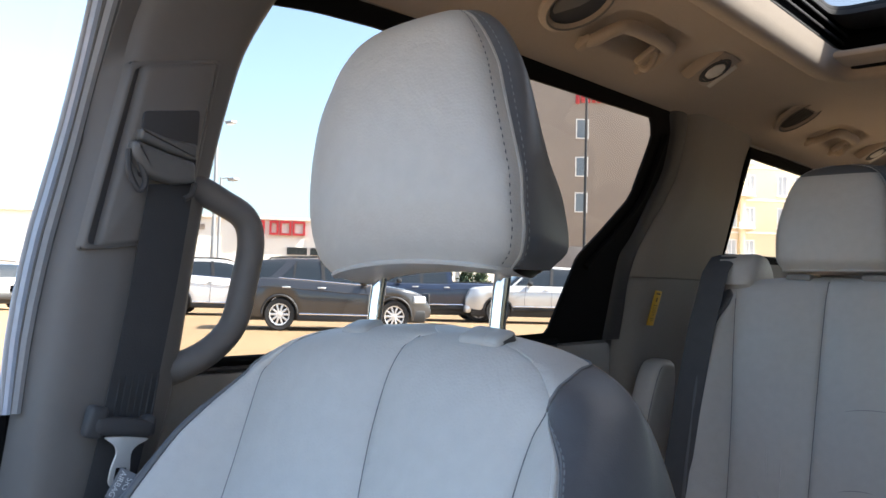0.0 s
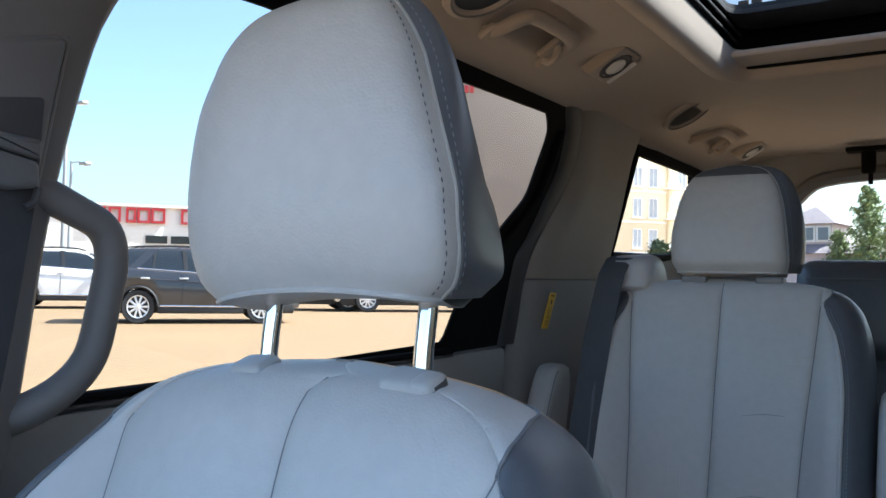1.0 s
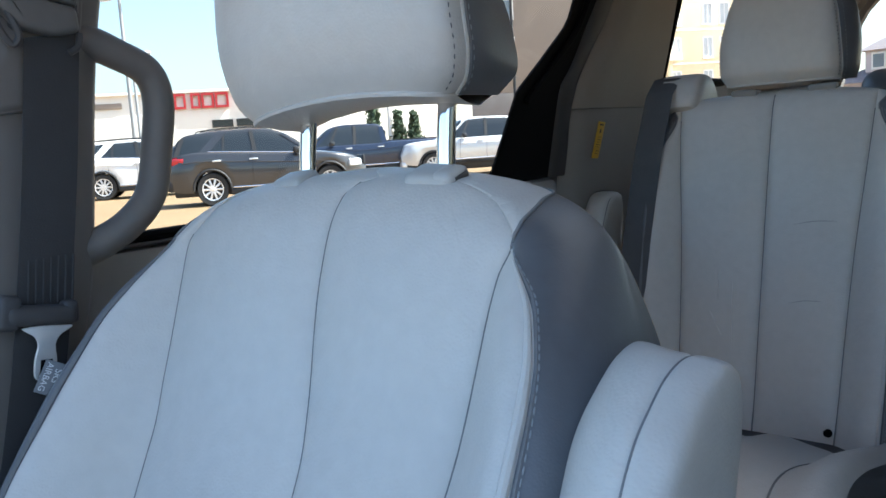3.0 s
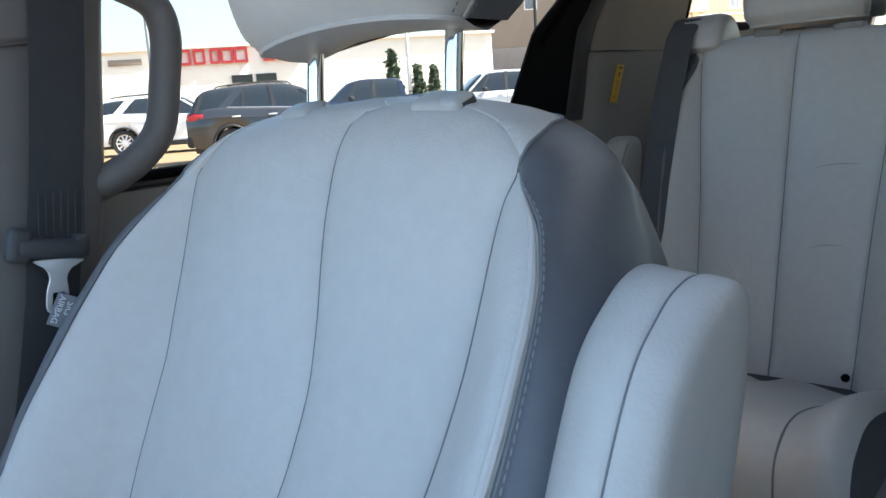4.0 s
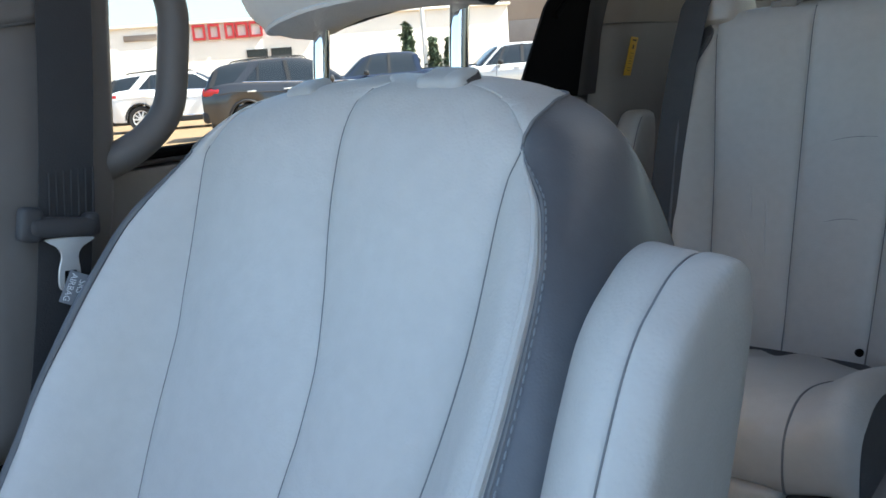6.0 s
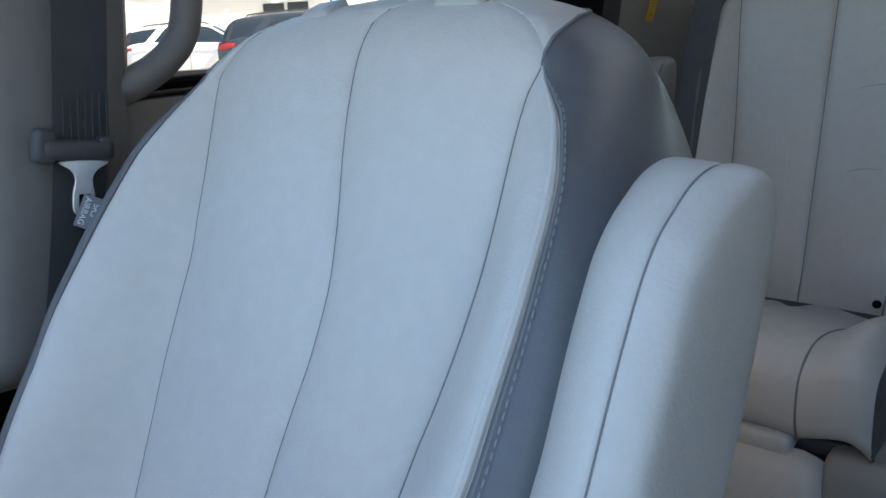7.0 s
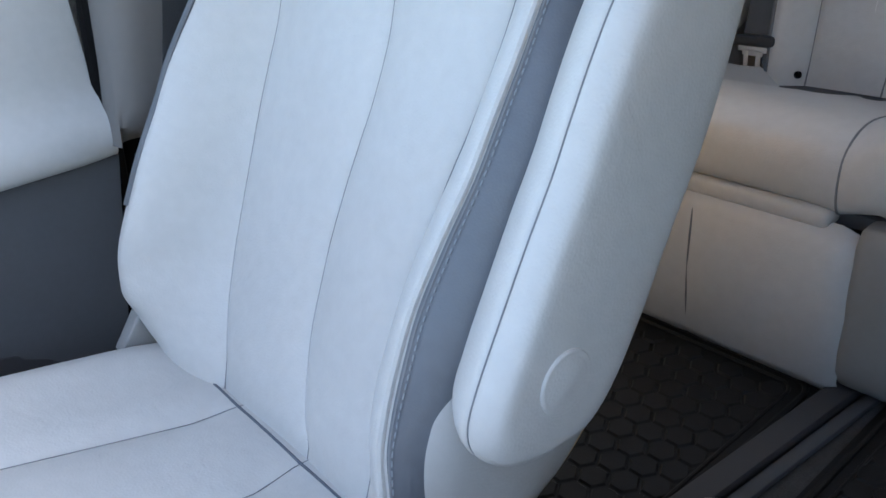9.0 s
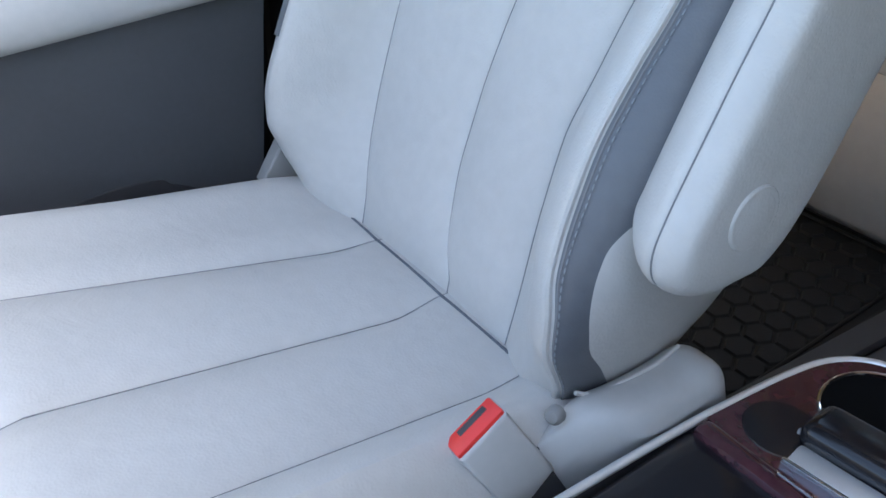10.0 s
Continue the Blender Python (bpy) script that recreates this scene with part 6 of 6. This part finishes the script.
    if bed:
        part("bed_well", rbox(bed[1] - bed[0], half * 1.55, 0.03, 0.01, pose((bed[0] + bed[1]) / 2, 0, lerp_table(belt_tab, bed[0]) + 0.028)), BODY_TRIM, car)
    return car


def suv(label, m, P, group=""):
    return vehicle("parked_suv", label, "car", m, P, 4.65, 0.92, 0.36, (-1.32, 1.40),
                   [(-2.33, 0.95), (-2.2, 1.08), (-1.6, 1.17), (-1.2, 1.15), (-0.4, 1.105), (0.6, 1.045), (1.1, 1.03), (1.7, 0.96), (2.1, 0.85), (2.33, 0.60)],
                   [(-2.33, 0.40), (-2.0, 0.30), (1.9, 0.26), (2.33, 0.34)],
                   [(-2.24, 1.06), (-2.10, 1.33), (-1.95, 1.49), (-1.7, 1.555), (-1.2, 1.595), (-0.5, 1.615), (0.0, 1.59), (0.35, 1.50), (1.12, 1.0)],
                   (-2.24, 1.10), [(-0.30, -0.36, 0.09, False), (-1.46, -1.04, 0.24, True), (-1.02, -0.98, 0.045, False), (-2.08, -1.92, 0.10, False), (1.02, 0.34, 0.09, True)], 0.0, group=group)


def pickup(label, m, P, group=""):
    return vehicle("parked_pickup", label, "truck", m, P, 5.9, 1.0, 0.41, (-1.85, 1.90),
                   [(-2.95, 1.30), (-0.95, 1.30), (-0.9, 1.26), (1.1, 1.26), (1.6, 1.24), (2.6, 1.17), (2.85, 1.08), (2.95, 0.8)],
                   [(-2.95, 0.55), (2.5, 0.42), (2.95, 0.5)],
                   [(-0.98, 1.30), (-0.88, 1.80), (-0.6, 1.90), (0.3, 1.92), (0.75, 1.86), (1.55, 1.28)],
                   (-0.98, 1.55), [(-0.88, -0.80, 0.16, True), (0.10, 0.06, 0.10, False), (0.95, 0.62, 0.06, False), (1.42, 0.80, 0.09, True)], 0.0, bed=(-2.85, -1.0), group=group)


def on_lot(x, y, deg):
    return pose(x, y, 0.04, 0, 0, deg)


suv("dark grey parked SUV with silver alloy wheels", on_lot(-15.62, 13.12, 51) @ Matrix.Diagonal((1.03, 1.06, 1.11, 1)), GREY_PAINT)
suv("white parked SUV behind the grey one", on_lot(-23.7, 15.1, 51) @ Matrix.Diagonal((1.12, 1.08, 1.16, 1)), WHITE_PAINT)
pickup("dark blue parked pickup with crew cab", on_lot(-18.8, 19.6, 231), BLUE_PAINT)
pickup("silver-white parked pickup facing the other cars", on_lot(-15.6, 22.6, 228), SILVER_PAINT)
suv("light parked SUV far along the lot", on_lot(-30, 9.0, 200), SILVER_PAINT)


# ---- buildings ----
WHITE_WALL = material("painted_wall_white", (0.84, 0.79, 0.71), 0.85, vary=0.05, scale=0.5)
TAN_WALL = material("stucco_tan", (0.27, 0.225, 0.19), 0.95, vary=0.06, scale=0.4, bump=0.004, bump_scale=40)
BAND_WALL = material("stone_band_grey", (0.22, 0.20, 0.19), 0.9, vary=0.15, scale=1.5)
CREAM_WALL = material("stucco_cream", (0.70, 0.60, 0.41), 0.95, vary=0.06, scale=0.4, bump=0.004, bump_scale=40)
PINK_WALL = material("stucco_pink", (0.62, 0.38, 0.27), 0.95, vary=0.06, scale=0.4)
WINDOW_BLUE = material("window_pane_blue", (0.15, 0.18, 0.21), 0.15, vary=0.2, scale=0.8)
WINDOW_PALE = material("window_pane_pale", (0.42, 0.45, 0.47), 0.2, vary=0.3, scale=0.8)
TRIM_WHITE = material("white_trim", (0.78, 0.77, 0.75), 0.6)
SIGN_RED = material("sign_red", (0.42, 0.025, 0.03), 0.4, vary=0.08)
ROOF_GREY = material("roof_shingle", (0.19, 0.165, 0.175), 0.95, vary=0.25, scale=3, bump=0.02, bump_scale=12)
MAUVE = material("house_siding_mauve", (0.52, 0.45, 0.45), 0.9, vary=0.05, scale=1)
POLE = material("galvanised_pole", (0.36, 0.37, 0.38), 0.5, 0.6, vary=0.08)
LEAF = material("foliage", (0.17, 0.22, 0.11), 0.8, vary=0.4, scale=1.6, object_vary=0.1, second=(0.22, 0.28, 0.12))
LEAF_DARK = material("conifer_foliage", (0.055, 0.085, 0.045), 0.85, vary=0.4, scale=1.6)
BARK = material("bark", (0.14, 0.10, 0.07), 0.95, vary=0.3, scale=6, bump=0.01, bump_scale=30)


def facing(a, b):
    """A frame at a whose x runs along the ground to b, y into the building, and the length."""
    d = Vector((b[0] - a[0], b[1] - a[1], 0))
    return pose(a[0], a[1], 0.04, 0, 0, math.degrees(math.atan2(d.y, d.x))), d.length


def box_ring(x0, x1, z0, z1, b, y0, y1):
    """A square-cornered frame of breadth b round an opening."""
    o = [(x0 - b, z0 - b), (x1 + b, z0 - b), (x1 + b, z1 + b), (x0 - b, z1 + b)]
    i = [(x0, z0), (x1, z0), (x1, z1), (x0, z1)]
    rows = [[(u, y, v) for u, v in lo] for lo, y in ((o, y1), (o, y0), (i, y0), (i, y1))]
    return sheet(rows, True)


def window(parent, x, z, w, h, sill=True, pane_mat=None):
    f = part("window", box_ring(x - w / 2, x + w / 2, z - h / 2, z + h / 2, 0.08, -0.06, 0.0), TRIM_WHITE, parent, smooth=False)
    part("pane", rbox(w, 0.03, h, 0.0, pose(x, -0.02, z)), pane_mat or WINDOW_BLUE, f)
    part("mullion", rbox(0.05, 0.05, h, 0.0, pose(x, -0.035, z)), TRIM_WHITE, f)
    if sill:
        part("sill", rbox(w + 0.3, 0.18, 0.08, 0.01, pose(x, -0.09, z - h / 2 - 0.10)), TRIM_WHITE, f)


m, L = facing((-52, 6.5), (-27.2, 38.4))
dealer = thing("dealership_building", "low white dealership building with red roof sign", "building", m=m)
part("wall", rbox(L, 14, 4.55, 0.02, pose(L / 2, 7, 2.275)), WHITE_WALL, dealer)
part("roof", rbox(L + 0.3, 14.3, 0.15, 0.02, pose(L / 2, 7, 4.62)), WHITE_WALL, dealer)
for x in (26.39, 27.66):
    w_ = part("window", box_ring(x - 0.5, x + 0.5, 2.72, 3.03, 0.05, -0.06, 0.0), BODY_TRIM, dealer, smooth=False)
    part("pane", rbox(1.0, 0.03, 0.31, 0.0, pose(x, -0.03, 2.875)), CAR_GLASS, w_)
part("panel", rbox(1.65, 0.06, 0.3, 0.01, pose(20.57, -0.04, 4.05)), TAN_WALL, dealer)
sign = thing("roof_sign", "row of raised red sign blocks on white wall", "sign", m=m)
# plain blocks stand in for the brand lettering
for x0, x1 in ((23.2, 23.86), (24.0, 24.6), (24.85, 25.35), (25.4, 26.05), (26.1, 26.8), (27.6, 28.2), (28.35, 28.95), (29.1, 29.7)):
    part("sign_block", box_ring(x0 + 0.12, x1 - 0.12, 3.85, 4.40, 0.12, -0.16, -0.01), SIGN_RED, sign, smooth=False)

m, L = facing((-40.8, 53.3), (-27.2, 64.94))
hotel = thing("hotel_building", "tall tan stucco building with darker stone base", "building", m=m)
part("wall", rbox(L, 18, 26, 0.05, pose(L / 2, 9, 13)), TAN_WALL, hotel)
part("band", rbox(L + 0.1, 18.1, 4.7, 0.03, pose(L / 2, 9, 2.35)), BAND_WALL, hotel)
part("roof", rbox(L + 0.8, 18.8, 0.5, 0.05, pose(L / 2, 9, 26.2)), TRIM_WHITE, hotel)
for x, z in ((5.75, 14.6), (5.75, 11.4), (5.75, 8.4)):
    w_ = part("window", box_ring(x - 0.45, x + 0.45, z - 0.75, z + 0.75, 0.08, -0.06, 0.0), TRIM_WHITE, hotel, smooth=False)
    part("pane", rbox(0.9, 0.03, 1.5, 0.0, pose(x, -0.02, z)), WINDOW_BLUE, w_)
hs = thing("wall_sign", "small red sign blocks high on tan wall", "sign", m=m)
for k in range(6):
    part("sign_block", rbox(0.34, 0.12, 0.62 if k else 0.85, 0.05, pose(5.3 + 0.45 * k, -0.08, 17.1)), SIGN_RED, hs)

m, L = facing((-31.5, 66.4), (-17.8, 81.9))
apt = thing("apartment_building", "cream stucco apartment block with rows of windows", "building", m=m)
part("wall", rbox(L, 14, 17, 0.05, pose(L / 2, 7, 8.5)), CREAM_WALL, apt)
part("band", rbox(L + 0.1, 14.1, 3.6, 0.03, pose(L / 2, 7, 1.8)), PINK_WALL, apt)
part("roof", rbox(L + 0.8, 14.8, 0.4, 0.05, pose(L / 2, 7, 17.1)), ROOF_GREY, apt)
for z in (2.2, 5.0, 7.9, 10.8, 13.7):
    part("string_course", rbox(L + 0.06, 0.12, 0.14, 0.01, pose(L / 2, -0.04, z - 1.35)), TRIM_WHITE, apt)
    for k in range(9):
        window(apt, 1.4 + 2.35 * k + (0.35 if k % 2 else -0.35), z, 0.8, 1.7, pane_mat=WINDOW_PALE)
for x in (5.0, 12.1, 19.2):
    part("pilaster", rbox(0.5, 0.4, 17, 0.03, pose(x, -0.1, 8.5)), CREAM_WALL, apt)
    for z in (4.0, 6.9, 9.8, 12.7):
        b_ = part("balcony", rbox(1.3, 0.6, 0.12, 0.02, pose(x + 0.1, -0.45, z)), TRIM_WHITE, apt)
        part("rail", rbox(1.3, 0.05, 0.5, 0.01, pose(x + 0.1, -0.72, z + 0.3)), TRIM_WHITE, b_)

house = thing("house", "grey gabled house with pale upper windows", "house", m=pose(-8.6, 55.5, 0.04, 0, 0, -8))
part("wall", rbox(7.0, 6, 3.1, 0.03, pose(0.2, 3, 1.55)), MAUVE, house)
part("upper_wall", rbox(3.1, 4, 2.1, 0.03, pose(0.0, 3, 4.0)), MAUVE, house)


def hip(x0, x1, y0, y1, z0, z1, over=0.35):
    x0, x1, y0, y1 = x0 - over, x1 + over, y0 - over, y1 + over
    d = min(x1 - x0, y1 - y0) / 2
    return ([(x0, y0, z0), (x1, y0, z0), (x1, y1, z0), (x0, y1, z0), (x0 + d, (y0 + y1) / 2, z1), (x1 - d, (y0 + y1) / 2, z1)], [(0, 1, 5, 4), (1, 2, 5), (2, 3, 4, 5), (3, 0, 4), (3, 2, 1, 0)])


part("roof", hip(-3.3, 3.7, 0, 6, 3.05, 4.6), ROOF_GREY, house, smooth=False)
part("roof", hip(-1.55, 1.55, 1, 5, 5.0, 6.3), ROOF_GREY, house, smooth=False)
for x in (-0.75, 0.15, 1.05):
    w_ = part("window", rbox(0.85, 0.1, 1.05, 0.02, pose(x, 0.96, 4.35)), TRIM_WHITE, house)
    part("pane", rbox(0.62, 0.04, 0.8, 0.0, pose(x, 0.90, 4.35)), WINDOW_BLUE, w_)
for x in (-2.2, 2.6):
    w_ = part("window", rbox(1.2, 0.1, 1.2, 0.02, pose(x, -0.04, 1.7)), TRIM_WHITE, house)
    part("pane", rbox(1.0, 0.04, 1.0, 0.0, pose(x, -0.10, 1.7)), WINDOW_BLUE, w_)


# ---- trees ----
def tree(name, label, m, h, r, base, seed, mat, conifer=False, leaves=2600, size=0.16):
    rng = random.Random(seed)
    t = thing(name, label, "tree", m=m)
    trunk = [(0.12 * math.sin(k * 1.3 + seed) * k / 8, 0.10 * math.cos(k * 1.7) * k / 8, h * 0.92 * k / 8) for k in range(9)]
    part("trunk", tube(trunk, [0.05 * h / 3 * (1 - 0.1 * k) for k in range(9)], 8), BARK, t)
    limbs, tips = [], []
    for k in range(34):
        f = base + (0.95 - base) * (k / 34)
        a = k * 2.4 + rng.uniform(-0.3, 0.3)
        reach = r * ((1 - f) * 1.15 + 0.08 if conifer else math.sin(math.pi * min(1, (f - base) / (1 - base) * 0.86 + 0.14)) ** 0.7) * rng.uniform(0.75, 1.1)
        p0 = Vector((0, 0, h * f))
        p1 = p0 + Vector((math.cos(a) * reach, math.sin(a) * reach, (-0.1 if conifer else 0.35) * reach))
        limbs.append(tube([p0, p0.lerp(p1, 0.5) + Vector((0, 0, 0.05 * reach)), p1], [0.03 * h / 4, 0.018 * h / 4, 0.006], 5))
        tips.append((p0, p1, reach))
    part("limbs", limbs, BARK, t)
    vs, fs = [], []
    for k in range(leaves):
        p0, p1, reach = rng.choice(tips)
        s = rng.uniform(0.25, 1.05)
        c = p0.lerp(p1, s) + Vector((rng.gauss(0, 1), rng.gauss(0, 1), rng.gauss(0, 1))) * (0.10 * r + 0.12 * reach)
        n = Vector((rng.gauss(0, 1), rng.gauss(0, 1), rng.gauss(0, 1))).normalized()
        u = n.orthogonal().normalized()
        v = n.cross(u)
        q = size * rng.uniform(0.6, 1.3)
        i = len(vs)
        vs += [c - u * q, c - v * q * 0.5 + n * q * 0.15, c + u * q, c + v * q * 0.5 + n * q * 0.15]
        fs.append((i, i + 1, i + 2, i + 3))
    part("crown", (vs, fs), mat, t, smooth=False)
    return t


tree("tree", "tall green leafy tree beside the house", pose(-4.65, 54, 0.04), 7.3, 0.85, 0.12, 3, LEAF, leaves=5200, size=0.12)
tree("tree", "slim darker tree beside the house", pose(-6.35, 55, 0.04), 4.6, 0.7, 0.1, 5, LEAF, leaves=2200, size=0.13)
tree("tree", "yellow-green tree at the lot edge", pose(-3.2, 53, 0.04), 5.2, 0.85, 0.1, 8, LEAF, leaves=3000, size=0.11)
tree("conifer", "tall dark conifer behind the parked trucks", pose(-26.6, 29.2, 0.04), 3.75, 0.62, 0.06, 11, LEAF_DARK, True, 2600, 0.11)
tree("conifer", "small dark conifer behind the parked trucks", pose(-25.65, 29.9, 0.04), 2.95, 0.55, 0.06, 12, LEAF_DARK, True, 2000, 0.10)
tree("conifer", "small dark conifer behind the parked trucks", pose(-25.1, 30.5, 0.04), 2.85, 0.5, 0.06, 13, LEAF_DARK, True, 2000, 0.10)
tree("shrub", "small leafy tree before the apartment block", pose(-20.3, 63.0, 0.04), 4.4, 1.0, 0.1, 17, LEAF_DARK, leaves=1800, size=0.2)


def lamp_post(label, x, y, h, arms, mat, r=0.07):
    p = thing("street_lamp", label, "lamp post", "car lot lamp posts", m=pose(x, y, 0.04))
    part("pole", tube([(0, 0, 0), (0, 0, h * 0.5), (0, 0, h)], [r * 1.2, r, r * 0.8], 10), mat, p)
    part("base", lathe([(r * 3, 0), (r * 3, 0.25), (r * 1.5, 0.35)], 12), mat, p)
    for dx, dy, dz in arms:
        part("arm", tube([(0, 0, h + dz), (dx * 0.5, dy * 0.5, h + dz + 0.05), (dx, dy, h + dz)], 0.035, 6), mat, p)
        part("lamp_head", rbox(0.55, 0.35, 0.16, 0.06, pose(dx, dy, h + dz - 0.02)), mat, p)


lamp_post("grey lot lamp post with one head", -33.27, 20.75, 6.05, [(0.35, 0.45, -0.05)], POLE)
lamp_post("tall grey lot lamp post with two heads", -34.0, 20.9, 8.9, [(0.4, 0.5, -0.05), (-0.35, -0.45, -0.4)], POLE, 0.09)
lamp_post("slim dark lamp post before tan building", -16.25, 25.85, 11.0, [(0.4, 0.3, 0)], BODY_TRIM, 0.055)
lamp_post("pale lamp post beside the conifers", -25.9, 29.6, 9.5, [(0.4, 0.5, 0)], TRIM_WHITE, 0.09)
flood = thing("floodlight_mast", "tall mast with a cluster of square floodlights", "lamp post", m=pose(-7.75, 37.0, 0.04))
part("pole", tube([(0, 0, 0), (0, 0, 6), (0, 0, 13.2)], [0.14, 0.11, 0.08], 10), POLE, flood)
part("bracket", rbox(0.9, 0.1, 0.1, 0.02, pose(0, 0, 13.2)), POLE, flood)
for x in (-0.28, 0.28):
    for z in (13.15, 13.6):
        part("floodlight", rbox(0.46, 0.16, 0.36, 0.04, pose(x, -0.12, z)), PLASTIC_DARK, flood)
